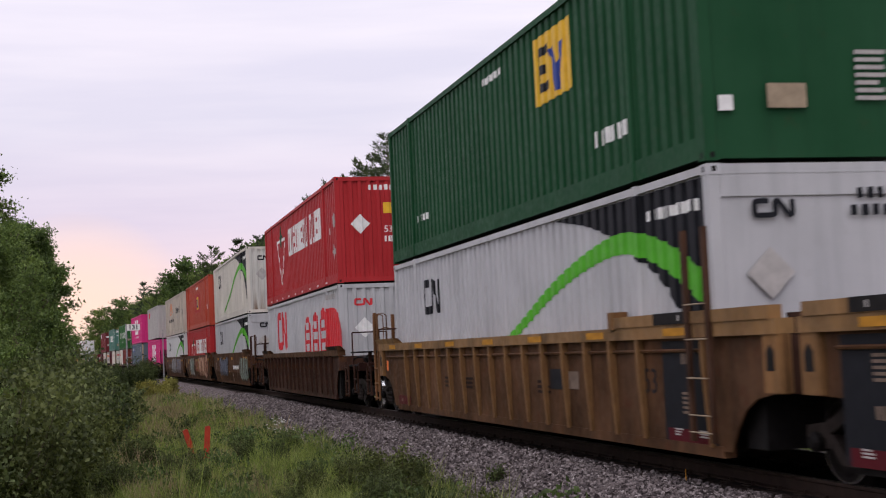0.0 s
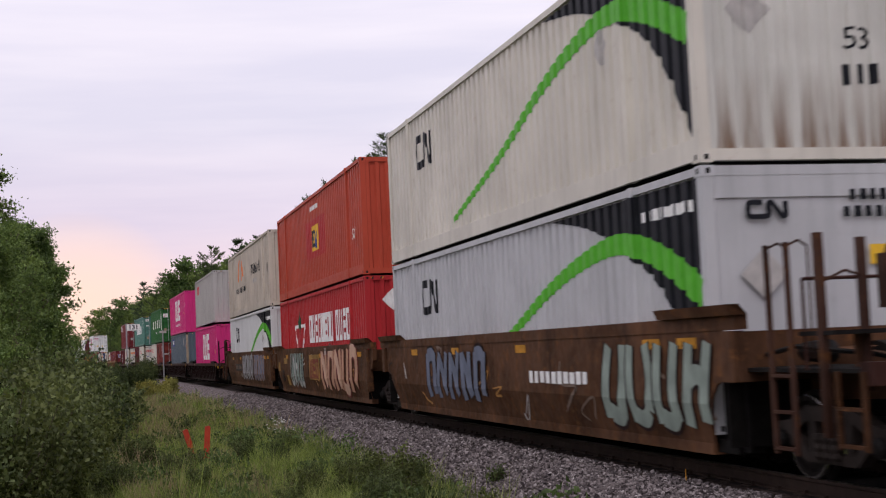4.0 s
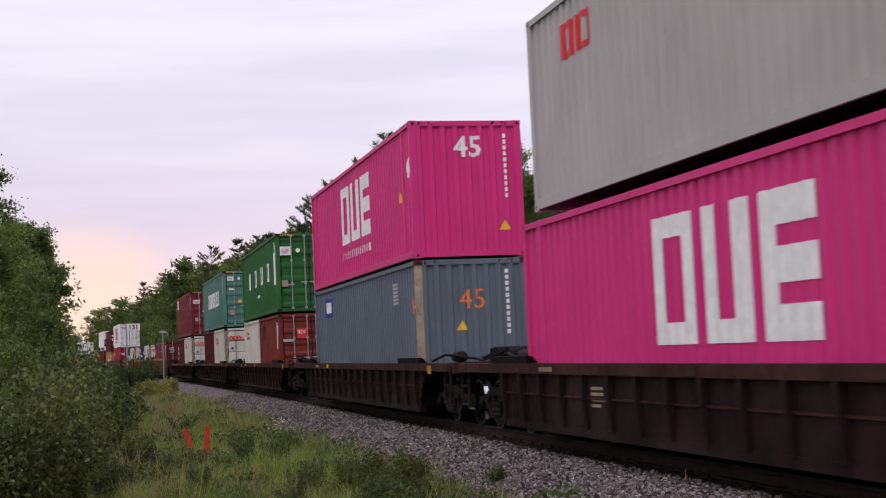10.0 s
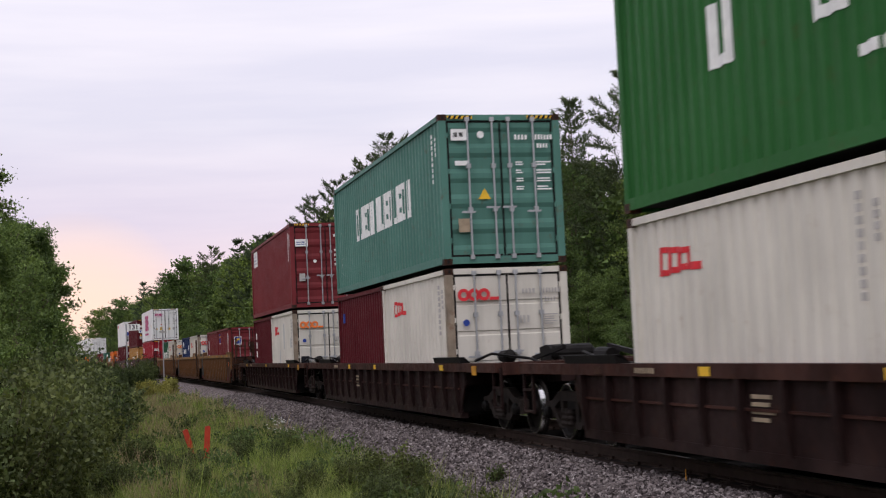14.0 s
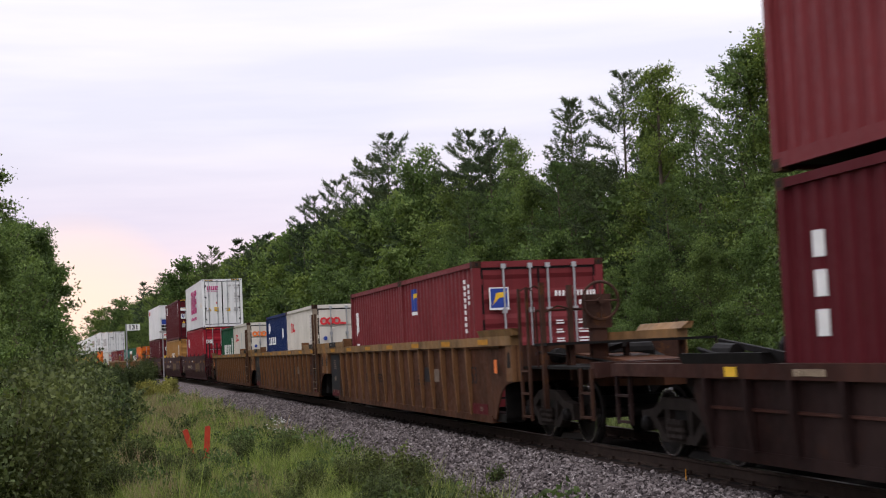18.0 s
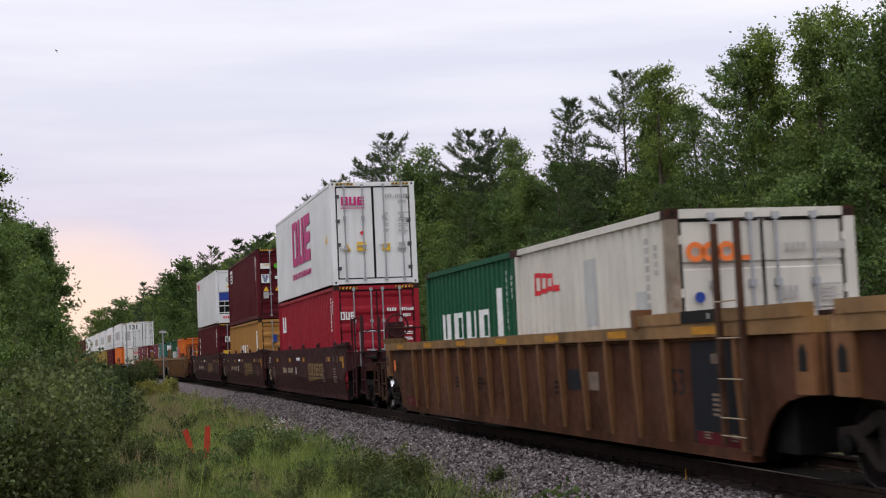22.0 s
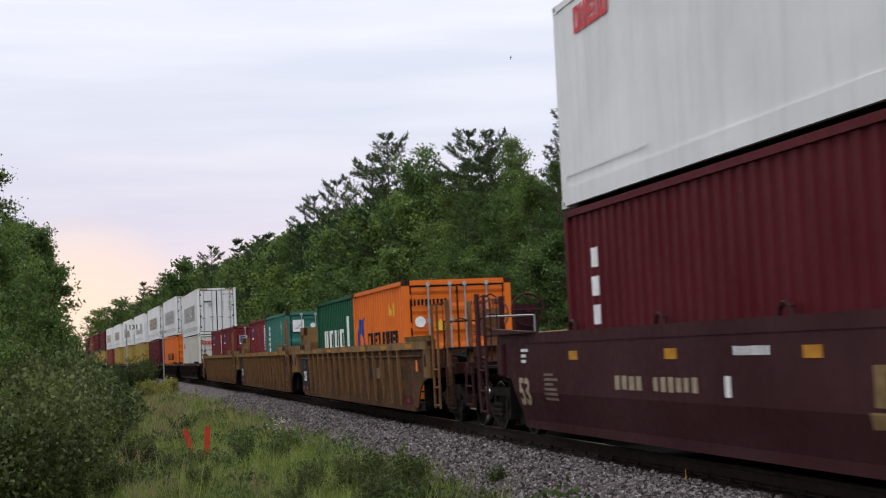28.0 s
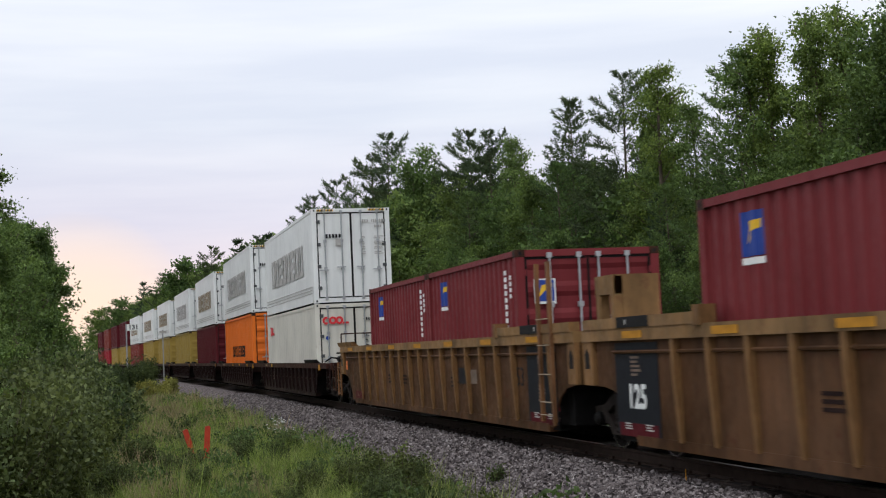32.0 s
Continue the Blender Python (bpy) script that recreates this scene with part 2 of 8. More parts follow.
M_TANLEAF = leaf_mat("yellowed_leaves", (0.19, 0.18, 0.05), (0.4, 0.37, 0.12), 1.0)
M_FLOWER = plain("flower_white", (0.7, 0.7, 0.66), 0.6)


def ground_mat():
    m, n, l, b = node_mat("soil_and_moss", 0.9)
    b.inputs["Specular IOR Level"].default_value = 0.03
    a = ramp(n, l, noise_node(n, l, 0.5, 6), [(0.3, (0.035, 0.05, 0.016)), (0.55, (0.06, 0.075, 0.025)), (0.8, (0.10, 0.085, 0.05))])
    c = mixc(n, l, 0.6, a, ramp(n, l, noise_node(n, l, 7, 5), [(0.3, grey(0.55)), (0.7, grey(1.2))]), "MULTIPLY")
    l.new(c, b.inputs["Base Color"])
    bump(n, l, b, noise_node(n, l, 9, 6), 0.8, 0.08)
    return m


def ballast_mat():
    m, n, l, b = node_mat("crushed_stone", 0.85)
    b.inputs["Specular IOR Level"].default_value = 0.03
    tc = n.new("ShaderNodeTexCoord")
    v = n.new("ShaderNodeTexVoronoi")
    v.inputs["Scale"].default_value = 17
    l.new(tc.outputs["Object"], v.inputs["Vector"])
    sep = n.new("ShaderNodeSeparateColor")
    l.new(v.outputs["Color"], sep.inputs[0])
    a = ramp(n, l, sep.outputs[0], [(0.0, (0.075, 0.064, 0.066)), (0.5, (0.165, 0.139, 0.137)), (1.0, (0.34, 0.30, 0.295))])
    c = mixc(n, l, 1.0, a, ramp(n, l, noise_node(n, l, 0.7, 4), [(0.3, (0.75, 0.7, 0.68)), (0.7, (1.1, 1.08, 1.1))]), "MULTIPLY")
    l.new(c, b.inputs["Base Color"])
    d = ramp(n, l, v.outputs["Distance"], [(0.0, grey(1)), (0.7, grey(0))])
    bump(n, l, b, d, 1.0, 0.05)
    return m


def stone_mat():
    m, n, l, b = node_mat("stones", 0.85)
    b.inputs["Specular IOR Level"].default_value = 0.03
    g = n.new("ShaderNodeNewGeometry")
    a = ramp(n, l, g.outputs["Random Per Island"], [(0.0, (0.075, 0.064, 0.066)), (0.5, (0.165, 0.139, 0.137)), (0.85, (0.25, 0.215, 0.212)), (1.0, (0.34, 0.305, 0.30))])
    l.new(a, b.inputs["Base Color"])
    return m


def oily_mat():
    m, n, l, b = node_mat("oily_track_bed", 0.8)
    b.inputs["Specular IOR Level"].default_value = 0.03
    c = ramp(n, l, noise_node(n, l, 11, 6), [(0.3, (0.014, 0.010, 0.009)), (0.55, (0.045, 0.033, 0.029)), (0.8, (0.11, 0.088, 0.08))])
    l.new(c, b.inputs["Base Color"])
    bump(n, l, b, noise_node(n, l, 18, 5), 0.9, 0.05)
    return m


M_OILY = oily_mat()
# near-black bed colour that holds the shade under the train
M_BEDSHADE = plain("shaded_track_bed", (0.011, 0.009, 0.008), 0.9, 0, 0.5, 9)
M_GROUND, M_BALLAST, M_STONE = ground_mat(), ballast_mat(), stone_mat()
# ---- mesh helpers ----
class Geo:
    """Collects vertices and faces of one mesh."""
    def __init__(self):
        self.v, self.f = [], []

    def add(self, verts, faces):
        k = len(self.v)
        self.v += [tuple(p) for p in verts]
        self.f += [tuple(i + k for i in q) for q in faces]
        return self

    def box(self, x0, x1, y0, y1, z0, z1, c=0.0):
        """A box; with c its upright edges are chamfered."""
        if c:
            return self.prism([(x0 + c, y0), (x1 - c, y0), (x1, y0 + c), (x1, y1 - c), (x1 - c, y1), (x0 + c, y1), (x0, y1 - c), (x0, y0 + c)], z0, z1)
        return self.add([(x, y, z) for z in (z0, z1) for x, y in ((x0, y0), (x1, y0), (x1, y1), (x0, y1))],
                        [(3, 2, 1, 0), (4, 5, 6, 7), (0, 1, 5, 4), (1, 2, 6, 5), (2, 3, 7, 6), (3, 0, 4, 7)])

    def prism(self, poly, a, b, axis="z"):
        """An outline extruded from a to b: along z the outline is (x, y), along x (y, z), along y (x, z)."""
        put = {"z": lambda p, t: (p[0], p[1], t), "x": lambda p, t: (t, p[0], p[1]), "y": lambda p, t: (p[0], t, p[1])}[axis]
        n = len(poly)
        return self.add([put(p, a) for p in poly] + [put(p, b) for p in poly],
                        [tuple(range(n - 1, -1, -1)), tuple(range(n, 2 * n))] + [(i, (i + 1) % n, n + (i + 1) % n, n + i) for i in range(n)])

    def rod(self, p, q, r, n=6, r2=None):
        p, q = Vector(p), Vector(q)
        d = (q - p).normalized()
        a = d.orthogonal().normalized()
        b = d.cross(a)
        r2 = r if r2 is None else r2
        ring = [(math.cos(2 * math.pi * k / n), math.sin(2 * math.pi * k / n)) for k in range(n)]
        return self.add([p + (a * c + b * s) * r for c, s in ring] + [q + (a * c + b * s) * r2 for c, s in ring],
                        [tuple(range(n - 1, -1, -1)), tuple(range(n, 2 * n))] + [(i, (i + 1) % n, n + (i + 1) % n, n + i) for i in range(n)])

    def lathe(self, prof, n=20, axis="x", at=(0, 0, 0), caps=True):
        """prof: (along the axis, radius) pairs, closed at both ends unless caps is off."""
        v, f = [], []
        for t, r in prof:
            for k in range(n):
                c, s = math.cos(2 * math.pi * k / n) * r, math.sin(2 * math.pi * k / n) * r
                p = {"x": (t, c, s), "y": (c, t, s), "z": (c, s, t)}[axis]
                v.append((p[0] + at[0], p[1] + at[1], p[2] + at[2]))
        for i in range(len(prof) - 1):
            for k in range(n):
                f.append((i * n + k, i * n + (k + 1) % n, (i + 1) * n + (k + 1) % n, (i + 1) * n + k))
        if caps:
            f.append(tuple(range(n - 1, -1, -1)))
            f.append(tuple(range((len(prof) - 1) * n, len(prof) * n)))
        return self.add(v, f)

    def torus(self, at, R, r, axis="y", n=24, m=6):
        v, f = [], []
        for i in range(n):
            a = 2 * math.pi * i / n
            for j in range(m):
                b = 2 * math.pi * j / m
                q, h = R + r * math.cos(b), r * math.sin(b)
                p = {"y": (q * math.cos(a), h, q * math.sin(a)), "x": (h, q * math.cos(a), q * math.sin(a)), "z": (q * math.cos(a), q * math.sin(a), h)}[axis]
                v.append((p[0] + at[0], p[1] + at[1], p[2] + at[2]))
                f.append((i * m + j, i * m + (j + 1) % m, ((i + 1) % n) * m + (j + 1) % m, ((i + 1) % n) * m + j))
        return self.add(v, f)

    def tube(self, pts, r, n=6):
        for a, b in zip(pts, pts[1:]):
            self.rod(a, b, r, n)
        return self

    def mesh(self, name, smooth=False):
        me = bpy.data.meshes.new(name)
        me.from_pydata(self.v, [], self.f)
        me.update()
        if smooth:
            me.polygons.foreach_set("use_smooth", [True] * len(me.polygons))
        return me


def fix_normals(me):
    bm = bmesh.new()
    bm.from_mesh(me)
    bmesh.ops.recalc_face_normals(bm, faces=bm.faces)
    bm.to_mesh(me)
    bm.free()
    return me


STORE = {}


def shared(key, make, name, smooth=False, fix=False):
    """One mesh for all alike pieces."""
    if key not in STORE:
        me = make().mesh(name, smooth)
        STORE[key] = fix_normals(me) if fix else me
    return STORE[key]


TINY = {"number", "stencil", "data_line", "size_code", "notice_text", "label_mark", "company_line", "web_address"}


def part(name, geo, material, parent, label="", at=None):
    """Links a mesh as one object under a thing or a part; a list of meshes gives as many parts."""
    if isinstance(geo, list):
        return [part(name, g, material, parent, label, at) for g in geo][-1]
    me = geo.mesh(name) if isinstance(geo, Geo) else geo
    if not me.materials:
        me.materials.append(None)
    ob = new(name, me)
    ob.material_slots[0].link = "OBJECT"
    ob.material_slots[0].material = material
    ob.parent = parent
    if at is not None:
        ob.matrix_basis = at if isinstance(at, Matrix) else Matrix.Translation(at)
    if label:
        ob["label"] = label
    if name in TINY:
        ob["kind"] = "stuff"
    return ob


def thing(name, label, category, group="", kind=""):
    return tagged(new(name), label, category, group, kind)


# ---- the line of the track: straight, then a gentle bend to the left, then straight ----
TRACK_X, BEND0, BEND1, RATE, GRADE = 7.654, 55.5, 151.5, 0.000521, 0.0045


def track(u):
    """Place of the track's centre and its heading, u metres along it from abreast of the camera."""
    e = min(max(u - BEND0, 0), BEND1 - BEND0)
    over = max(u - BEND1, 0)
    th = RATE * e
    return TRACK_X - RATE * e * e / 2 - th * over, u, GRADE * max(u, -20), th


def on_track(u, z=0.0, x=0.0):
    tx, ty, tz, th = track(u)
    return pose(tx, ty, tz + z, math.degrees(GRADE), 0, math.degrees(th)) @ Matrix.Translation((x, 0, 0))


SPEED = 11.667
# ---- ground, track ----
def smooth(a, b, t):
    t = min(max((t - a) / (b - a), 0), 1)
    return t * t * (3 - 2 * t)


def ground_z(x, y):
    """Height of the ground: a verge, the ballast bank under the track, a low forest floor beyond."""
    tx, _, tz, _ = track(y)
    d = x - tx
    base = -0.62 + 0.0 * d
    if d < 0:
        base = -0.62 - 0.10 * smooth(-4, -7, d) - 0.5 * smooth(-9, -30, d)
    else:
        base = -0.85 + 0.9 * smooth(8, 25, d) + 0.8 * smooth(25, 70, d)
    bank = smooth(3.35, 1.75, abs(d))
    z = base * (1 - bank) + (-0.17) * bank
    rough = 0.10 * noise.noise(Vector((x * 0.35, y * 0.35, 3.1))) + 0.04 * noise.noise(Vector((x * 1.3, y * 1.3, 7.7)))
    return tz + z + rough * (1 - bank) * smooth(2.9, 4.0, abs(d))


def build_ground():
    xs = [-900, -300, -120, -60, -40, -30, -22, -16, -12, -9] + [-8 + 0.5 * k for k in range(0, 18)] + \
         [1.0 + 0.22 * k for k in range(0, 60)] + [14.2, 15, 16, 17, 18.5, 20, 22, 25, 28, 32, 38, 46, 60, 80, 120, 200, 400, 900]
    ys = [-400, -200, -100, -60, -40, -25, -15, -8, -4, 0] + [1 + 0.6 * k for k in range(0, 66)] + [41 + 1.5 * k for k in range(40)] + \
         [101 + 5 * k for k in range(30)] + [260, 290, 330, 380, 450, 550, 700, 1000, 1600, 3000]
    v = []
    for y in ys:
        shift = track(min(max(y, 0), 700))[0] - TRACK_X
        for x in xs:
            xx = x + shift
            v.append((xx, y, ground_z(xx, min(y, 700))))
    nx = len(xs)
    f = [(j * nx + i, j * nx + i + 1, (j + 1) * nx + i + 1, (j + 1) * nx + i) for j in range(len(ys) - 1) for i in range(nx - 1)]
    me = Geo().add(v, f).mesh("ground", True)
    me.materials.append(M_GROUND)
    me.materials.append(M_BALLAST)
    me.materials.append(M_OILY)
    me.materials.append(M_BEDSHADE)
    for p in me.polygons:
        c = p.center
        edge = 2.85 + 0.35 * noise.noise(Vector((c.x * 0.8, c.y * 0.8, 0)))
        if abs(c.x - track(c.y)[0]) < edge:
            p.material_index = 1
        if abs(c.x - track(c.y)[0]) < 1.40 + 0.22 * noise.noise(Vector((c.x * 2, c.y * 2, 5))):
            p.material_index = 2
        # middle of the track: the train's shade painted on the ground
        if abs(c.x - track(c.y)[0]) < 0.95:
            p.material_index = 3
    tagged(new("ground", me), "grassy verge and forest floor beside a crushed-stone track bed", "ground", kind="structure")


build_ground()


def build_track():
    rails = thing("railway_track", "single railway track with rusty rails on dark timber ties", "railway track", kind="structure")
    prof = [(-0.07, 0.0), (0.07, 0.0), (0.07, 0.015), (0.012, 0.03), (0.012, 0.125), (0.036, 0.135), (0.036, 0.168), (-0.036, 0.168), (-0.036, 0.135), (-0.012, 0.125), (-0.012, 0.03), (-0.07, 0.015)]
    us = [-60, -20, 0, 15, 30, 45, 55] + [55 + 8 * k for k in range(1, 13)] + [160, 200, 300, 450, 650]
    for side in (-1, 1):
        for nm, pr, mt in (("rail", prof, M_RAIL), ("rail_head_strip", [(-0.022, 0.1682), (0.022, 0.1682), (0.022, 0.1702), (-0.022, 0.1702)], M_RAILTOP)):
            g = Geo()
            n = len(pr)
            for u in us:
                m = on_track(u, -0.17, side * 0.755)
                g.v += [tuple(m @ Vector((px, 0, pz))) for px, pz in pr]
            for k in range(len(us) - 1):
                g.f += [(k * n + i, (k + 1) * n + i, (k + 1) * n + (i + 1) % n, k * n + (i + 1) % n) for i in range(n)]
            part(nm, fix_normals(g.mesh(nm)), mt, rails)
    tie = shared("tie", lambda: Geo().box(-1.28, 1.28, -0.115, 0.115, -0.18, 0, 0.012), "tie")
    plate = shared("tie_plate", lambda: Geo().box(-0.17, 0.17, -0.09, 0.09, 0, 0.012).box(-0.11, -0.075, -0.06, -0.03, 0.01, 0.05).box(0.075, 0.11, 0.03, 0.06, 0.01, 0.05), "tie_plate")
    for k in range(150):
        u = 8 + 0.53 * k
        ob = part("tie", tie, M_TIE, rails, at=on_track(u, -0.176 + random.uniform(-0.008, 0.006)) @ pose(random.uniform(-0.04, 0.04), 0, 0, 0, 0, random.uniform(-1, 1)))
        if k < 60:
            for s in (-1, 1):
                part("tie_plate", plate, M_RAIL, ob, at=(s * 0.755, 0, 0.0))


build_track()
# ---- plants ----
def quads_mesh(name, co, mat):
    """A mesh of loose triangles or quads from an (n, 3 or 4, 3) array."""
    n, k = co.shape[:2]
    me = bpy.data.meshes.new(name)
    me.vertices.add(n * k)
    me.vertices.foreach_set("co", co.reshape(-1).astype(np.float32))
    me.loops.add(n * k)
    me.loops.foreach_set("vertex_index", np.arange(n * k, dtype=np.int32))
    me.polygons.add(n)
    me.polygons.foreach_set("loop_start", np.arange(0, n * k, k, dtype=np.int32))
    me.update(calc_edges=True)
    me.materials.append(mat)
    return me


def leaves(rng, pos, size, aspect=0.6, droop=0.0, out=None):
    """Pointed leaves at the given places, each turned at random; out: the way they lean, one per leaf."""
    n = len(pos)
    d = rng.normal(size=(n, 3))
    if out is not None:
        d = d * 0.6 + out
    d[:, 2] -= droop
    d /= np.linalg.norm(d, axis=1)[:, None] + 1e-9
    u = np.cross(d, rng.normal(size=(n, 3)))
    u /= np.linalg.norm(u, axis=1)[:, None] + 1e-9
    s = size * rng.uniform(0.6, 1.35, (n, 1))
    a = aspect * s * 0.5
    k = np.cross(d, u) * s * 0.12
    co = np.empty((n, 4, 3))
    co[:, 0] = pos
    co[:, 1] = pos + d * s * 0.45 + u * a + k
    co[:, 2] = pos + d * s
    co[:, 3] = pos + d * s * 0.45 - u * a + k
    return co


def small_leaves(rng, pos, size, aspect=0.6, droop=0.0, out=None):
    """Three-cornered leaves, for crowns that stay far off."""
    n = len(pos)
    d = rng.normal(size=(n, 3))
    if out is not None:
        d = d * 0.6 + out
    d[:, 2] -= droop
    d /= np.linalg.norm(d, axis=1)[:, None] + 1e-9
    u = np.cross(d, rng.normal(size=(n, 3)))
    u /= np.linalg.norm(u, axis=1)[:, None] + 1e-9
    s = size * rng.uniform(0.6, 1.35, (n, 1))
    a = aspect * s * 0.5
    co = np.empty((n, 3, 3))
    co[:, 0] = pos + u * a
    co[:, 1] = pos + d * s
    co[:, 2] = pos - u * a
    return co


def limb_path(rng, p, d, length, n=4, wander=0.25, lift=0.1):
    pts = [np.array(p, float)]
    d = np.array(d, float)
    for _ in range(n):
        d = d / np.linalg.norm(d) + rng.normal(size=3) * wander * 0.5 + np.array((0, 0, lift))
        d /= np.linalg.norm(d)
        pts.append(pts[-1] + d * length / n)
    return pts


def add_limb(g, pts, r0, r1, n=5):
    m = len(pts) - 1
    for k in range(m):
        g.rod(pts[k], pts[k + 1], r0 + (r1 - r0) * k / m, n, r0 + (r1 - r0) * (k + 1) / m)


def broadleaf(name, label, seed, h, spread, nleaf, leaf, mat, bare=0.28, open_crown=0.5, twigs=True):
    """A leafy tree: trunk, limbs, twigs, and leaves in clumps round the twigs."""
    rng = np.random.default_rng(seed)
    ob = thing(name, label, "tree", "trees beside the line")
    g = Geo()
    trunk = limb_path(rng, (0, 0, -0.4), (rng.normal() * 0.05, rng.normal() * 0.05, 1), h * 0.93 + 0.4, 8, 0.10, 0.15)
    add_limb(g, trunk, 0.013 * h, 0.02, 7)
    tips = []
    nl = 18
    for k in range(nl):
        f = bare + (0.98 - bare) * (k + rng.uniform(0, 1)) / nl
        i = min(int(f * 8), 7)
        p = trunk[i] + (trunk[i + 1] - trunk[i]) * (f * 8 - i)
        a = k * 2.4 + rng.uniform(-0.5, 0.5)
        ln = spread * (1.08 - 0.75 * f ** 1.6) * rng.uniform(0.65, 1.2)
        br = limb_path(rng, p, (math.cos(a), math.sin(a), 0.35 + 0.7 * f), ln, 4, 0.3, 0.08)
        add_limb(g, br, 0.0045 * h * (1.15 - f), 0.012, 5)
        for j in range(1, 5):
            for _ in range(3):
                q = limb_path(rng, br[j], (rng.normal(), rng.normal(), rng.normal() * 0.6 + 0.25), ln * rng.uniform(0.16, 0.40), 2, 0.3, 0.02)
                if twigs:
                    g.rod(q[0], q[2], 0.012, 3, 0.004)
                tips += [q[1], q[2]]
    part("trunk", g, M_BARK, ob)
    tips = np.array(tips)
    w = rng.uniform(0.10, 1, len(tips)) ** 2.8
    idx = rng.choice(len(tips), nleaf, p=w / w.sum())
    pos = tips[idx] + rng.normal(size=(nleaf, 3)) * (0.024 * h * open_crown + 0.06) * np.array((1.1, 1.1, 0.62))
    cen = np.array((0, 0, h * 0.55))
    out = pos - cen
    out /= np.linalg.norm(out, axis=1)[:, None] + 1e-9
    cr = new("crown", quads_mesh("crown", small_leaves(rng, pos, leaf, 0.75, 0.2, out * 0.5), mat))
    cr.parent = ob
    return ob


def conifer(name, label, seed, h, spread, mat, top=0.75, inner=0.15, gaps=0.12, rise=-0.12, tier=0.50, boughs=6, twigs=11, needles=12, needle=0.17, bare=0.10, ragged=0.2):
    """A spruce or pine: tiers of boughs that turn up at the tips, each a flat fan of side twigs set with needles.
    top: how fast the outline narrows; inner: where on a bough the twigs begin; ragged: how uneven the boughs are."""
    rng = np.random.default_rng(seed)
    ob = thing(name, label, "tree", "trees beside the line")
    g = Geo()
    trunk = limb_path(rng, (0, 0, -0.4), (0, 0, 1), h + 0.4, 8, 0.03, 0.2)
    add_limb(g, trunk, 0.011 * h, 0.015, 6)
    pos, out = [], []
    nt = int(h * (1 - bare) / tier)
    for k in range(nt + 1):
        f = bare + (0.985 - bare) * k / nt
        i = min(int(f * 8), 7)
        p = trunk[i] + (trunk[i + 1] - trunk[i]) * (f * 8 - i)
        a0 = rng.uniform(0, 6.28)
        tier_len = (spread * (1 - f) ** top + 0.20) * rng.uniform(1 - ragged, 1 + 0.6 * ragged)
        for j in range(boughs):
            if rng.uniform() < gaps:
                continue
            a = a0 + 6.283 * j / boughs + rng.uniform(-0.3, 0.3)
            ln = tier_len * rng.uniform(1 - 1.3 * ragged, 1 + 0.7 * ragged)
            br = limb_path(rng, p + rng.normal(size=3) * (0.02, 0.02, 0.12 * tier), (math.cos(a), math.sin(a), rise + 0.75 * f * f), ln, 4, 0.10 + 0.25 * ragged, 0.07)
            add_limb(g, br, 0.020 * (1.2 - f), 0.006, 3)
            B = np.array(br)
            m = max(4, int(twigs * ln / (0.6 * spread)))
            t = np.linspace(inner, 0.985, m) * 3.999
            ii = t.astype(int)
            base = B[ii] + (B[ii + 1] - B[ii]) * (t - ii)[:, None]
            fwd = B[ii + 1] - B[ii]
            fwd /= np.linalg.norm(fwd, axis=1)[:, None]
            side = np.cross(fwd, (0, 0, 1.0))
            side *= np.where(np.arange(m) % 2, 1.0, -1.0)[:, None]
            tw = fwd * 0.75 + side * 0.7 + rng.normal(size=(m, 3)) * (0.18, 0.18, 0.14) + (0, 0, 0.10)
            tw *= ((1.05 - t / 4) * 0.50 * ln + 0.16)[:, None] * rng.uniform(0.7, 1.15, (m, 1))
            along = rng.uniform(0, 1, (m, needles, 1))
            pos.append((base[:, None] + tw[:, None] * along + rng.normal(size=(m, needles, 3)) * 0.03).reshape(-1, 3))
            out.append(np.repeat(tw / np.linalg.norm(tw, axis=1)[:, None] * 0.9, needles, axis=0))
    part("trunk", g, M_BARK, ob)
    pos, out = np.concatenate(pos), np.concatenate(out)
    cr = new("crown", quads_mesh("crown", small_leaves(rng, pos, needle, 0.36 if needle > 0.3 else 0.25, 0.0, out), mat))
    cr.parent = ob
    return ob


def shrub(name, label, seed, h, w, nleaf, leaf, mat):
    rng = np.random.default_rng(seed)
    ob = thing(name, label, "shrub", "bushes on the verge")
    g = Geo()
    tips = []
    for k in range(16):
        a = rng.uniform(0, 2 * math.pi)
        br = limb_path(rng, (rng.normal() * 0.12 * w, rng.normal() * 0.12 * w, -0.15), (math.cos(a) * 0.5 * w / h, math.sin(a) * 0.5 * w / h, 1), h * rng.uniform(0.55, 1.05), 6, 0.28, 0.06)
        add_limb(g, br, 0.014, 0.004, 4)
        for j in range(1, 7):
            for _ in range(4):
                q = limb_path(rng, br[j], (rng.normal(), rng.normal(), rng.normal() * 0.5 + 0.4), h * rng.uniform(0.08, 0.22), 2, 0.3, 0.03)
                tips += [q[0], q[1], q[2]]
    part("stem", g, M_BARK, ob)
    tips = np.array(tips)
    pos = tips[rng.integers(0, len(tips), nleaf)] + rng.normal(size=(nleaf, 3)) * 0.05 * h ** 0.5
    pos[:, 2] = np.abs(pos[:, 2])
    up = np.zeros((nleaf, 3))
    up[:, 2] = 0.25
    cr = new("foliage", quads_mesh("foliage", leaves(rng, pos, leaf, 0.62, 0.0, up), mat))
    cr.parent = ob
    return ob


def stand(ob, x, y, s=1.0, turn=0.0, sink=0.0):
    return pose(x, y, ground_z(x, y) - sink, 0, 0, turn) @ Matrix.Diagonal((s, s, s, 1))


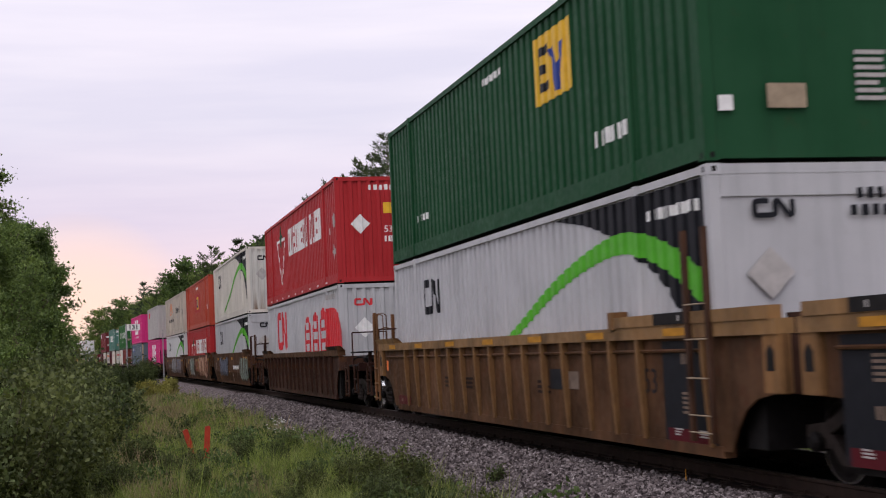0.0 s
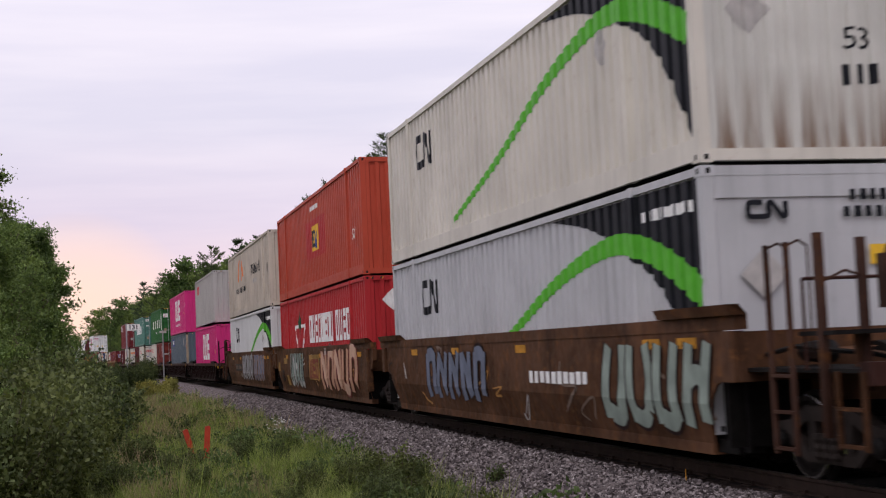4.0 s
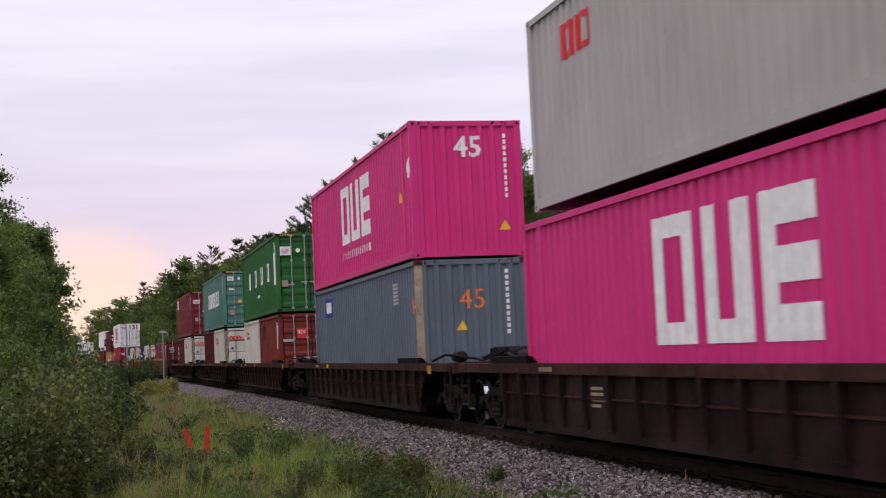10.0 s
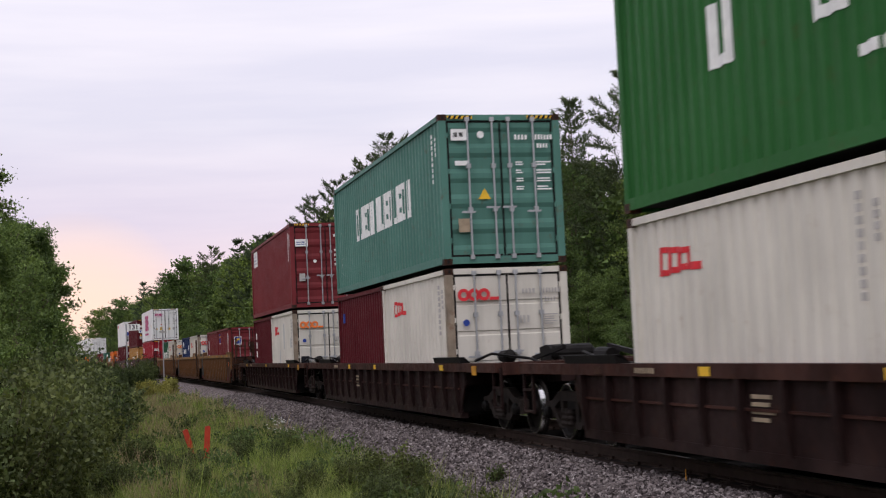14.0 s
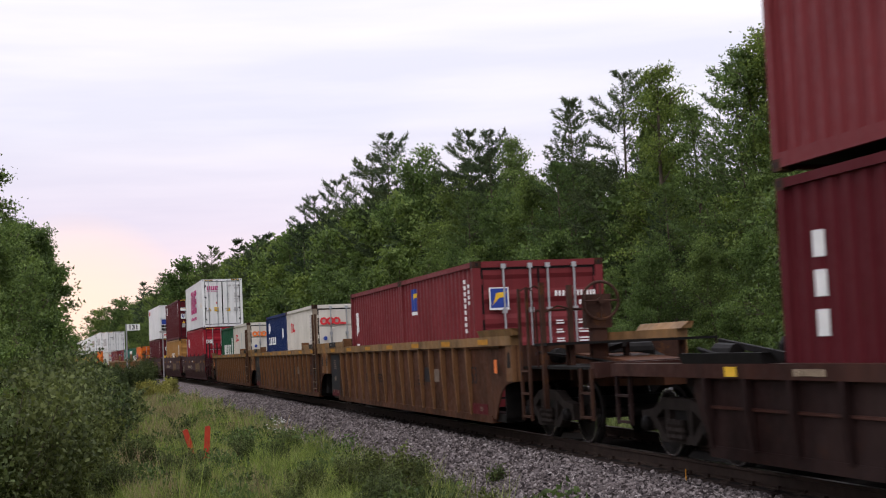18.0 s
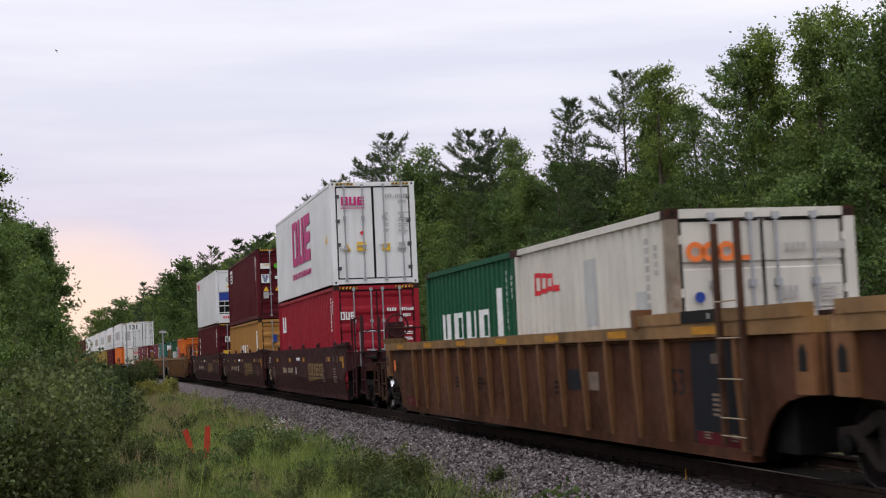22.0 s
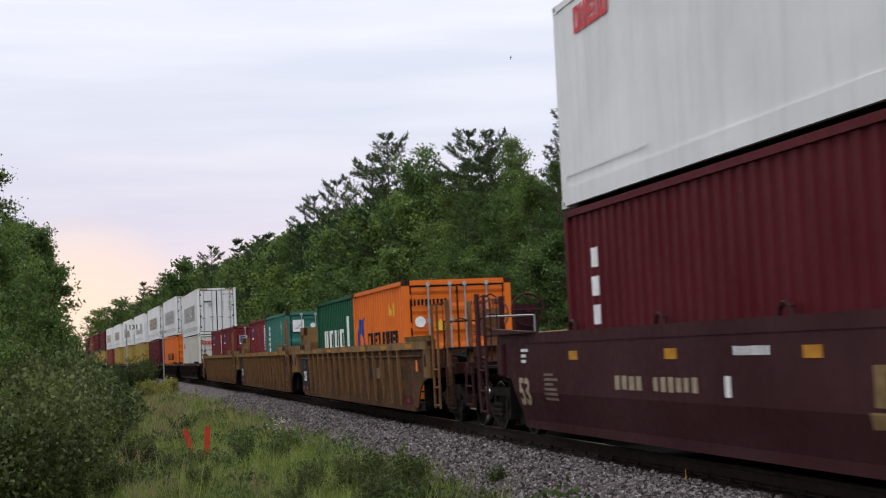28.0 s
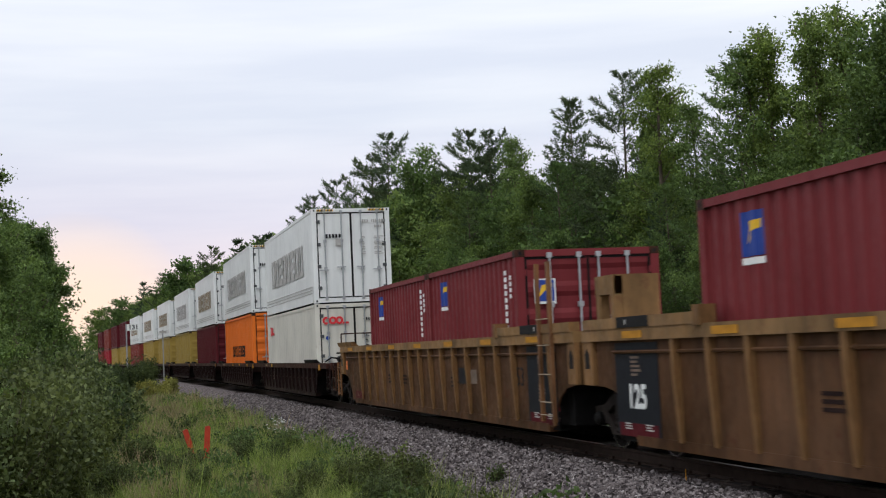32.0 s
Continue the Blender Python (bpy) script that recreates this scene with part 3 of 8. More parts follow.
def plant(kinds, spots):
    """Puts one of the built plants, or a copy of it, on each spot (x, y, height wanted, which, turn)."""
    used = set()
    for x, y, hh, k, turn in spots:
        ob, h = kinds[k]
        m = stand(ob, x, y, hh / h, turn)
        if k in used:
            copy_thing(ob, m)
        else:
            used.add(k)
            HOME[ob.name] = m
    for k in used:
        kinds[k][0].matrix_basis = HOME[kinds[k][0].name]


HOME = {}
rt = random.Random(5)
KINDS = {
    "aspen": (broadleaf("aspen_tree", "tall aspen with loose bright green leaves at the forest edge", 1, 11, 1.95, 20000, 0.092, M_LEAFB, 0.12, 0.42), 11),
    "birch": (broadleaf("birch_tree", "young birch with light green leaves beside the track", 2, 9, 2.4, 27000, 0.092, M_LEAFB, 0.08, 0.65), 9),
    "maple": (broadleaf("maple_tree", "round leafy tree with dense dark green crown", 3, 10, 3.2, 32000, 0.102, M_LEAF, 0.10, 0.75), 10),
    "poplar": (broadleaf("poplar_tree", "slim poplar with grey-green leaves and bare twigs", 4, 12, 2.0, 15000, 0.088, M_LEAFB, 0.25, 0.45), 12),
    "alder": (broadleaf("alder_tree", "bushy alder with foliage down to the ground", 6, 6, 2.7, 22000, 0.10, M_LEAF, 0.03, 0.75), 6),
    "slim": (broadleaf("ash_tree", "tall slim leafy tree with a dense rounded top", 9, 10, 1.75, 18000, 0.125, M_LEAF, 0.12, 0.6), 10),
    "spruce": (conifer("spruce_tree", "dark green spruce with broad dense boughs", 11, 13, 3.3, M_NEEDLE, 0.72, 0.12, 0.10, -0.10, 0.44, 7, 12, 18), 13),
    "pine": (conifer("jack_pine", "jack pine with a ragged dark top", 12, 15, 3.6, M_JACK, 0.42, 0.30, 0.16, 0.12, 0.56, 5, 14, 24, 0.18, 0.25, 0.42), 15),
    "white_pine": (conifer("white_pine", "soft green pine with layered feathery boughs", 14, 12, 4.0, M_PINE, 0.60, 0.25, 0.15, 0.0, 0.55, 6, 11, 18, 0.20, 0.06, 0.3), 12),
    "far_birch": (broadleaf("birch_tree", "leafy birch in the wood beyond the line", 7, 9, 2.8, 5500, 0.235, M_LEAFB, 0.06, 0.9, False), 9),
    "far_maple": (broadleaf("maple_tree", "dense leafy tree in the wood beyond the line", 8, 10, 3.6, 6000, 0.25, M_LEAF, 0.05, 1.0, False), 10),
    "far_spruce": (conifer("spruce_tree", "dark spruce in the wood beyond the line", 13, 13, 3.4, M_NEEDLE, 0.68, 0.2, 0.15, -0.1, 0.75, 5, 7, 7, 0.36), 13),
}
SPOTS = []
# the tall trees that make the skyline beyond the line
for x, y, h, k in ((20.2, 30.6, 10.2, "maple"), (20.2, 35.1, 11.7, "aspen"), (21.7, 36.4, 12.1, "aspen"), (20.2, 39.6, 12.2, "poplar"), (21.2, 39.8, 12.3, "aspen"), (21.0, 41.6, 11.0, "white_pine"), (21.2, 45.6, 11.4, "poplar"), (20.7, 47.9, 13.2, "poplar"),
                   (21.2, 50.6, 12.4, "aspen"), (20.7, 51.8, 12.6, "pine"), (20.7, 57.7, 12.9, "spruce"), (21.1, 66.6, 13.6, "poplar"), (21.1, 72.1, 13.5, "pine"), (20.6, 73.6, 13.8, "pine"), (20.5, 82.5, 14.9, "birch"), (20.2, 95.3, 17.0, "pine"),
                   (20.1, 99.9, 16.3, "pine"), (19.8, 112.6, 16.0, "pine"), (19.5, 122.8, 15.9, "pine"), (17.3, 128, 14.6, "poplar"),
                   (16.5, 147, 14.6, "pine"), (15.8, 161, 15.6, "far_spruce"), (14.6, 184, 16.6, "pine"), (13.5, 207, 17, "far_maple"), (11.3, 251, 17.3, "pine"), (9.1, 294, 18.2, "far_spruce"), (6.8, 341, 17.6, "far_maple")):
    SPOTS.append((x, y, h, k, rt.uniform(0, 360)))
CANOPY = ((20, 9.0), (33, 9.8), (37, 9.8), (39, 8.8), (41.5, 8.2), (45, 9.2), (50, 9.8), (58, 10.4), (67, 12.0), (77, 13.2), (86, 13.6), (97, 13.4), (107, 13.8), (130, 14.4), (155, 14.6), (350, 17.0))


def canopy(y):
    """Height of the closed wood edge along the line."""
    return float(np.interp(y, [c[0] for c in CANOPY], [c[1] for c in CANOPY]))


# the leafy edge in front of them and the closed wood behind
y = 22.0
while y < 350:
    cx = track(y)[0]
    near = y < 76
    step = 1.7 + y * 0.021
    SPOTS.append((cx + rt.uniform(9.0, 10.6), y, rt.uniform(0.44, 0.64) * canopy(y), rt.choice(("alder", "alder", "birch", "maple") if near else ("far_birch", "far_maple")), rt.uniform(0, 360)))
    SPOTS.append((cx + rt.uniform(11.2, 13.0), y + rt.uniform(0, 1), rt.uniform(0.74, 0.95) * canopy(y), rt.choice((("white_pine", "maple", "birch", "maple") if y < 42 else ("white_pine", "white_pine", "spruce", "maple", "birch")) if near else ("far_birch", "far_maple", "far_maple", "far_spruce")), rt.uniform(0, 360)))
    SPOTS.append((cx + rt.uniform(13.6, 15.6), y + rt.uniform(0, 2), rt.uniform(0.86, 1.0) * canopy(y * 0.87) * 1.09, rt.choice(("white_pine", "far_maple", "white_pine", "far_spruce") if near else ("far_maple", "far_spruce", "far_birch")), rt.uniform(0, 360)))
    if y < 130:
        SPOTS.append((cx + rt.uniform(17, 20), y + rt.uniform(0, 2), rt.uniform(0.8, 0.95) * canopy(y * 0.8) * 1.15, rt.choice(("far_maple", "far_spruce", "far_birch")), rt.uniform(0, 360)))
    y += step
# the left side: taller trees along the verge, and the far wood where the line bends
for x, y, h, k in ((-5.2, 60, 8.6, "maple"), (-4.9, 72, 9.6, "maple"), (-4.3, 84, 10.2, "birch"), (-5.2, 95, 11.2, "maple"), (-3.4, 92, 4.8, "alder"), (-6.3, 68, 10.6, "birch"), (-5.4, 112, 11.6, "far_maple"),
                   (-2.75, 66, 8.9, "slim"), (-3.1, 75, 10.0, "slim"), (-4.0, 70, 9.6, "slim"), (-2.55, 71, 8.3, "slim"), (-3.5, 88, 10.4, "slim"), (-3.1, 40, 10.3, "aspen"), (-5.2, 52, 8.8, "birch"), (-3.6, 78, 5.2, "alder"),
                   (-4.6, 108, 8.4, "far_birch"), (-5.6, 122, 10.0, "far_spruce"), (-1.95, 24, 4.3, "birch"), (-2.5, 31, 5.6, "birch"), (-2.0, 36, 4.4, "alder"), (-8.0, 85, 12.6, "far_maple"), (-9.0, 105, 13.4, "far_birch"),
                   (-1.9, 16.6, 3.3, "birch"), (-1.5, 19.2, 3.3, "birch")):
    SPOTS.append((x, y, h, k, rt.uniform(0, 360)))
for k in range(34):
    y = 350 + 8 * k
    SPOTS.append((track(y)[0] + rt.uniform(5, 26), y, rt.uniform(13, 18), rt.choice(("far_maple", "far_spruce", "far_birch")), rt.uniform(0, 360)))
for k in range(22):
    y = 130 + 13 * k
    SPOTS.append((track(y)[0] - rt.uniform(9.5, 15), y, rt.uniform(5, 9), rt.choice(("far_maple", "far_spruce", "far_birch")), rt.uniform(0, 360)))
plant(KINDS, SPOTS)

BUSH = {
    "willow": (shrub("willow_bush", "dense green willow bush on the grassy verge", 21, 2.4, 1.4, 14500, 0.074, M_SHRUB), 2.4),
    "rose": (shrub("wild_shrub", "low leafy shrub with small bright leaves", 22, 1.0, 1.3, 5000, 0.06, M_SHRUB), 1.0),
    "alder_bush": (shrub("alder_bush", "tall dark green alder bush beside the track", 23, 3.2, 1.9, 15000, 0.080, M_SHADELEAF), 3.2),
    "far_bush": (shrub("alder_bush", "tall green alder bush beside the track", 25, 3.2, 2.2, 3500, 0.18, M_SHADELEAF), 3.2),
    "tan": (shrub("yellowed_bush", "low yellowish bush at the edge of the ballast", 27, 1.0, 1.6, 3500, 0.09, M_TANLEAF), 1.0),
    "mid_bush": (shrub("willow_bush", "green willow bush on the grassy verge", 28, 2.6, 1.6, 4500, 0.125, M_SHADELEAF), 2.6),
    "mid_rose": (shrub("wild_shrub", "low leafy shrub on the verge", 29, 1.0, 1.3, 1200, 0.11, M_SHRUB), 1.0),
    "weed": (shrub("weed_clump", "small weed clump growing in the ballast", 24, 0.45, 0.4, 600, 0.055, M_SHRUB), 0.45),
}
BS = []
for x, y, h, k in ((-1.65, 14.8, 2.2, "willow"), (-1.25, 16.0, 2.35, "willow"), (-0.95, 18.0, 2.3, "willow"), (-2.1, 18, 2.7, "alder_bush"), (-1.35, 20, 2.55, "willow"), (-0.62, 21.5, 2.05, "willow"),
                   (-1.9, 23, 2.8, "alder_bush"), (-1.0, 24.5, 2.6, "willow"), (-0.35, 26.5, 2.0, "willow"), (-1.6, 28, 2.9, "alder_bush"), (-0.7, 30.5, 2.5, "willow"), (0.0, 33, 1.9, "willow"),
                   (-1.2, 35, 2.8, "alder_bush"), (-0.3, 38, 2.2, "willow"), (0.45, 40, 1.5, "rose"), (-0.9, 43, 3.0, "alder_bush"), (0.1, 47, 2.0, "willow"), (-0.7, 52, 3.1, "far_bush"), (0.7, 51, 1.4, "rose"),
                   (0.4, 58, 2.1, "far_bush"), (1.1, 62, 1.4, "rose"), (-0.1, 66, 2.7, "far_bush"), (0.9, 74, 2.0, "far_bush"), (0.2, 82, 2.7, "far_bush"), (1.2, 88, 1.9, "far_bush"), (0.5, 97, 2.7, "far_bush"),
                   (1.6, 101, 1.6, "far_bush"), (0.9, 114, 2.7, "far_bush"), (1.9, 122, 2.2, "far_bush"), (1.2, 132, 2.8, "far_bush"), (0.6, 148, 3.2, "far_bush"), (-0.2, 165, 3.4, "far_bush"), (-1.4, 185, 3.6, "far_bush"),
                   (-2.9, 30, 3.2, "alder_bush"), (-2.4, 38, 3.2, "far_bush"), (-2.3, 48, 3.4, "far_bush"), (3.3, 104, 2.6, "far_bush"), (2.6, 108, 2.8, "far_bush"), (3.9, 113, 2.6, "far_bush"), (3.2, 120, 3.0, "far_bush"), (4.1, 128, 2.8, "far_bush"), (1.7, 100, 2.4, "far_bush"),
                   (1.25, 25.5, 0.62, "rose"), (1.5, 22.2, 0.5, "rose"), (2.85, 20.2, 0.55, "rose"), (3.3, 22.4, 0.42, "rose"), (1.9, 33, 0.6, "rose"), (2.3, 40, 0.7, "rose"),
                   (3.45, 19.8, 0.66, "rose"), (4.05, 19.9, 0.80, "rose"), (3.8, 20.6, 0.7, "rose"), (3.6, 84, 1.35, "tan"), (4.3, 86, 1.2, "tan"), (3.0, 80, 1.3, "tan"), (4.9, 21.3, 0.42, "weed"), (5.18, 18.1, 0.36, "weed"), (3.75, 18.6, 0.45, "weed"), (4.35, 19.4, 0.48, "weed"), (4.0, 17.3, 0.4, "weed"), (4.7, 17.0, 0.36, "weed"), (4.9, 15.6, 0.3, "weed"), (2.4, 18.2, 0.5, "rose"), (4.6, 14.6, 0.4, "weed"),
                   (1.62, 26.4, 0.62, "rose"), (1.25, 27.2, 0.5, "rose"), (3.3, 27.0, 0.5, "rose"), (3.9, 30.0, 0.5, "rose"), (1.0, 19.0, 0.5, "rose"), (0.5, 17.5, 0.5, "rose"), (3.6, 95, 1.1, "rose"), (0.2, 23, 0.8, "rose"), (0.75, 29, 0.8, "rose")):
    BS.append((x - (0.45 if k == "far_bush" and x < 3 else 0), y, h * (0.78 if k == "far_bush" else 0.9), k, rt.uniform(0, 360)))
for k in range(60):
    y = 14.5 * (60 / 14.5) ** rt.uniform(0, 1)
    x = rt.uniform(0.1, 4.7)
    if noise.noise(Vector((x * 0.8, y * 0.5, 21.0))) > -0.05 and x < track(y)[0] - 3.0:
        BS.append((x, y, rt.uniform(0.28, 0.55), rt.choice(("weed", "rose")), rt.uniform(0, 360)))
BS = [(x, y, h, {"willow": "mid_bush", "alder_bush": "mid_bush", "rose": "mid_rose"}.get(k, k) if y > 30 else k, a) for x, y, h, k, a in BS]
plant(BUSH, BS)


def grass(name, label, mat, n, seed, keep, hgt, wid, x0, x1, y0, y1):
    rng = np.random.default_rng(seed)
    u = rng.uniform(0, 1, n * 3)
    ys = y0 * (y1 / y0) ** u
    xs = rng.uniform(x0, x1, n * 3)
    p = []
    for x, y in zip(xs, ys):
        cl = noise.noise(Vector((x * 0.9, y * 0.9, seed)))
        if len(p) < n and keep(x, y, cl):
            p.append((x, y, ground_z(x, y) - 0.02))
    p = np.array(p)
    m = len(p)
    d = rng.normal(size=(m, 3)) * 0.35
    d[:, 2] = 1
    d /= np.linalg.norm(d, axis=1)[:, None]
    far = (p[:, 1:2] / 25.0).clip(0.8, 3)
    lump = np.array([noise.noise(Vector((q[0] * 1.4, q[1] * 1.0, seed + 3.0))) for q in p])[:, None]
    s = hgt * rng.uniform(0.45, 1.25, (m, 1)) * (0.75 + 1.5 * lump).clip(0.35, 1.9)
    a = rng.uniform(0, 2 * math.pi, m)
    w = np.stack([np.cos(a), np.sin(a), np.zeros(m)], 1) * wid * far * 0.5
    bend = rng.normal(size=(m, 3)) * np.array((1, 1, 0)) * 0.22 * s
    co = np.empty((m, 4, 3))
    co[:, 0], co[:, 1] = p - w, p + w
    co[:, 2], co[:, 3] = p + d * s + bend + w * 0.15, p + d * s + bend - w * 0.15
    tagged(new(name, quads_mesh(name, co, mat)), label, "grass", kind="stuff")


def verge(x, y, edge=2.75):
    d = x - track(y)[0]
    return d < -edge - 0.3 * noise.noise(Vector((x * 0.7, y * 0.7, 4)))


grass("verge_grass", "long green grass on the verge", M_GRASS, 52000, 31, lambda x, y, c: verge(x, y) and c > -0.28 and not (abs(x - 1.95) < 0.28 and 26.2 < y < 29.3) and ((x - 2.3) / 0.7) ** 2 + ((y - 52) / 7.0) ** 2 > 0.8, 0.30, 0.014, -2.5, 5.6, 13, 80)


def weeds():
    """Low leafy weeds in drifts over the verge."""
    rng = np.random.default_rng(55)
    pts = []
    for _ in range(60000):
        y = 13 * (70 / 13) ** rng.uniform()
        x = rng.uniform(-2, 5.4)
        c = noise.noise(Vector((x * 0.75, y * 0.55, 9.0)))
        if c > 0.08 and verge(x, y, 2.9):
            h = 0.75 * (c - 0.08) + 0.06
            pts.append((x, y, ground_z(x, y) + h * rng.uniform(0.3, 1.0) ** 0.7))
    pts = np.array(pts)
    up = np.zeros((len(pts), 3))
    up[:, 2] = 0.35
    tagged(new("verge_weeds", quads_mesh("verge_weeds", leaves(rng, pts, 0.085, 0.6, 0.0, up), M_WEED)), "low dark green weeds among the grass", "weeds", kind="stuff")


weeds()
grass("bright_grass", "fresh bright green tufts in the verge", M_TUFT, 20000, 35, lambda x, y, c: verge(x, y, 3.1) and c > 0.12 and x > 0.2, 0.42, 0.014, 0.0, 5.2, 14, 60)
grass("dry_grass", "patches of dry straw-coloured grass", M_STRAW, 11000, 32, lambda x, y, c: verge(x, y, 3.0) and c > 0.02 and 0.3 < x and (x < 2.4 or y > 34), 0.40, 0.012, 0.0, 5.4, 18, 75)
grass("straw_patch", "pale dry grass in a bare patch of the verge", M_STRAW, 9500, 36, lambda x, y, c: ((x - 2.3) / 0.75) ** 2 + ((y - 52) / 7.0) ** 2 < 1 + 1.2 * c or ((x - 1.2) / 0.45) ** 2 + ((y - 39) / 5.0) ** 2 < 1 + 1.2 * c, 0.46, 0.014, 0.4, 4.6, 29, 68)
grass("far_grass", "rough grass at the foot of the far trees", M_GRASS, 22000, 33, lambda x, y, c: x - track(y)[0] > 3.0, 0.5, 0.03, 10.0, 19.0, 14, 110)


def flowers():
    """White flower heads on thin stems in the grass."""
    rng = np.random.default_rng(77)
    for x, y in ((4.05, 31.5), (4.2, 33.4)):
        ob = thing("wild_flowers", "clump of small white wild flowers in the grass", "flower", "wild flowers")
        ob.location = (x, y, ground_z(x, y))
        g, h = Geo(), Geo()
        for k in range(12):
            px, py, pz = rng.normal() * 0.16, rng.normal() * 0.2, rng.uniform(0.3, 0.62)
            g.rod((px * 0.5, py * 0.5, 0), (px, py, pz), 0.004, 3)
            for q in range(3):
                dx, dy = rng.normal() * 0.03, rng.normal() * 0.03
                h.lathe([(pz, 0.006), (pz + 0.01, 0.017), (pz + 0.016, 0.006)], 5, "z", (px + dx, py + dy, rng.normal() * 0.015))
        part("stem", g, M_GRASS, ob)
        part("flower_heads", h, M_FLOWER, ob)["kind"] = "stuff"


flowers()


def stones():
    """Loose crushed stone on the near shoulder."""
    rng = np.random.default_rng(41)
    base = np.array([(-1, -1, -0.7), (1, -0.9, -0.7), (0.9, 1, -0.7), (-0.9, 1, -0.7), (-0.6, -0.6, 0.6), (0.7, -0.5, 0.75), (0.5, 0.7, 0.55), (-0.7, 0.5, 0.7)])
    faces = np.array([(4, 5, 6, 7), (0, 1, 5, 4), (1, 2, 6, 5), (2, 3, 7, 6), (3, 0, 4, 7)])
    n = 36000
    ys = 12.5 * (62 / 12.5) ** rng.uniform(0, 1, n)
    d = -(1.12 + 2.0 * rng.uniform(0, 1, n) ** 0.72)
    V, F = [], []
    for k in range(n):
        y = ys[k]
        x = track(y)[0] + d[k]
        z = ground_z(x, y)
        s = rng.uniform(0.013, 0.027) * (1 + y / 110)
        R = np.array(Euler(rng.uniform(0, 6.28, 3)).to_matrix())
        V.append((base * (s, s * rng.uniform(0.6, 1), s * rng.uniform(0.5, 0.9)) + rng.normal(size=(8, 3)) * s * 0.12) @ R.T + (x, y, z + s * 0.15))
        F.append(faces + 8 * k)
    me = bpy.data.meshes.new("ballast_stones")
    V, F = np.concatenate(V), np.concatenate(F)
    me.vertices.add(len(V))
    me.vertices.foreach_set("co", V.reshape(-1))
    me.loops.add(len(F) * 4)
    me.loops.foreach_set("vertex_index", F.reshape(-1).astype(np.int32))
    me.polygons.add(len(F))
    me.polygons.foreach_set("loop_start", np.arange(0, len(F) * 4, 4, dtype=np.int32))
    me.update(calc_edges=True)
    me.materials.append(M_STONE)
    tagged(new("ballast_stones", me), "grey crushed stone ballast on the track shoulder", "ballast", kind="stuff")


stones()


# ---- small fixed things beside the line ----
def verge_things():
    y = 111.0
    x = 2.2
    z = ground_z(x, y)
    top = 4.9
    sign = thing("mile_sign", "white mile sign with black figures on a thin grey post", "sign")
    sign.location = (x, y, z)
    part("post", Geo().box(-0.055, 0.055, -0.03, 0.03, -0.2, top - z, 0.008), M_POST, sign)
    part("sign_plate", Geo().box(0.05, 1.05, -0.05, -0.035, top - z - 0.52, top - z - 0.02, 0.0), M_INKW, sign)
    part("figures", text_mesh("131", 0.52, 0.012), M_INKK, sign, at=Matrix.Translation((0.55, -0.055, top - z - 0.27)) @ Matrix(((1, 0, 0, 0), (0, 0, -1, 0), (0, 1, 0, 0), (0, 0, 0, 1))))
    y, x = 108.0, 4.85
    z = ground_z(x, y)
    post = thing("marker_post", "thin grey steel marker post with a small plate", "post")
    post.location = (x, y, z)
    part("post", Geo().box(-0.045, 0.045, -0.03, 0.03, -0.2, 4.0, 0.008), M_POST, post)
    part("plate", Geo().box(-0.25, 0.28, -0.05, -0.035, 3.75, 3.92), M_INKS, post)
    for x, y, h, lean, turn in ((2.03, 28.1, 0.78, 4, 0), (1.90, 29.4, 0.70, -17, 10)):
        st = thing("survey_stake", "weathered red-painted wooden stake in the grass", "stake", "red stakes")
        st.matrix_basis = pose(x, y, ground_z(x, y), 3, lean, turn)
        part("stake", Geo().prism([(-0.055, -0.2), (0.055, -0.2), (0.055, h - 0.03), (0.03, h), (-0.05, h - 0.015), (-0.055, h - 0.05)], -0.02, 0.02, "y"), M_STAKE, st)
    x, y = 4.4, 20.9
    off = thing("wood_offcut", "dark weathered wood offcut on the stones", "wood")
    off.matrix_basis = pose(x, y, ground_z(x, y) + 0.03, 6, 4, 25)
    part("offcut", Geo().box(-0.18, 0.18, -0.05, 0.05, -0.02, 0.03, 0.01), M_TIE, off)
    # yellow stub beside the near rail
    x, y = 6.45, 14.75
    stub = thing("track_marker", "small yellow stub standing in the ballast", "marker")
    stub.location = (x, y, ground_z(x, y))
    part("stub", Geo().box(-0.006, 0.006, -0.006, 0.006, -0.1, 0.13, 0.002), M_FADED, stub)
    # twin round lamps on a post beyond the line
    x, y = 13.1, 23.55
    z = ground_z(x, y)
    sig = thing("twin_lamp_post", "grey post with two round white reflectors on a crossarm", "signal post")
    sig.location = (x, y, z)
    part("post", Geo().rod((0, 0, -0.2), (0, 0, 2.85 - z), 0.045, 10), M_GALV, sig)
    part("crossarm", Geo().box(-0.18, 0.18, -0.03, 0.03, 2.78 - z, 2.84 - z), M_GALV, sig)
    for s in (-1, 1):
        part("round_lamp", Geo().lathe([(-0.07, 0.08), (-0.06, 0.1), (0.06, 0.1), (0.08, 0.05)], 16, "y", (s * 0.155, 0, 2.83 - z)), M_INKW, sig)

# ---- containers ----
# Local space: y runs back along the train, x across it (the side seen by the camera is -x), z up from the bottom.
def corrugation(length, pitch, depth, t0, flat=0.34, fold=0.12, deep=0.40):
    """Outline of a corrugated sheet: (along, in) pairs. flat, fold, deep: shares of the outer face, a fold and the inner face."""
    n = max(1, int(length / pitch))
    p = length / n
    out = []
    for k in range(n):
        a = t0 + k * p
        out += [(a, 0.0), (a + flat * p, 0.0), (a + (flat + fold) * p, depth), (a + (flat + fold + deep) * p, depth)]
    return out + [(t0 + length, 0.0)]


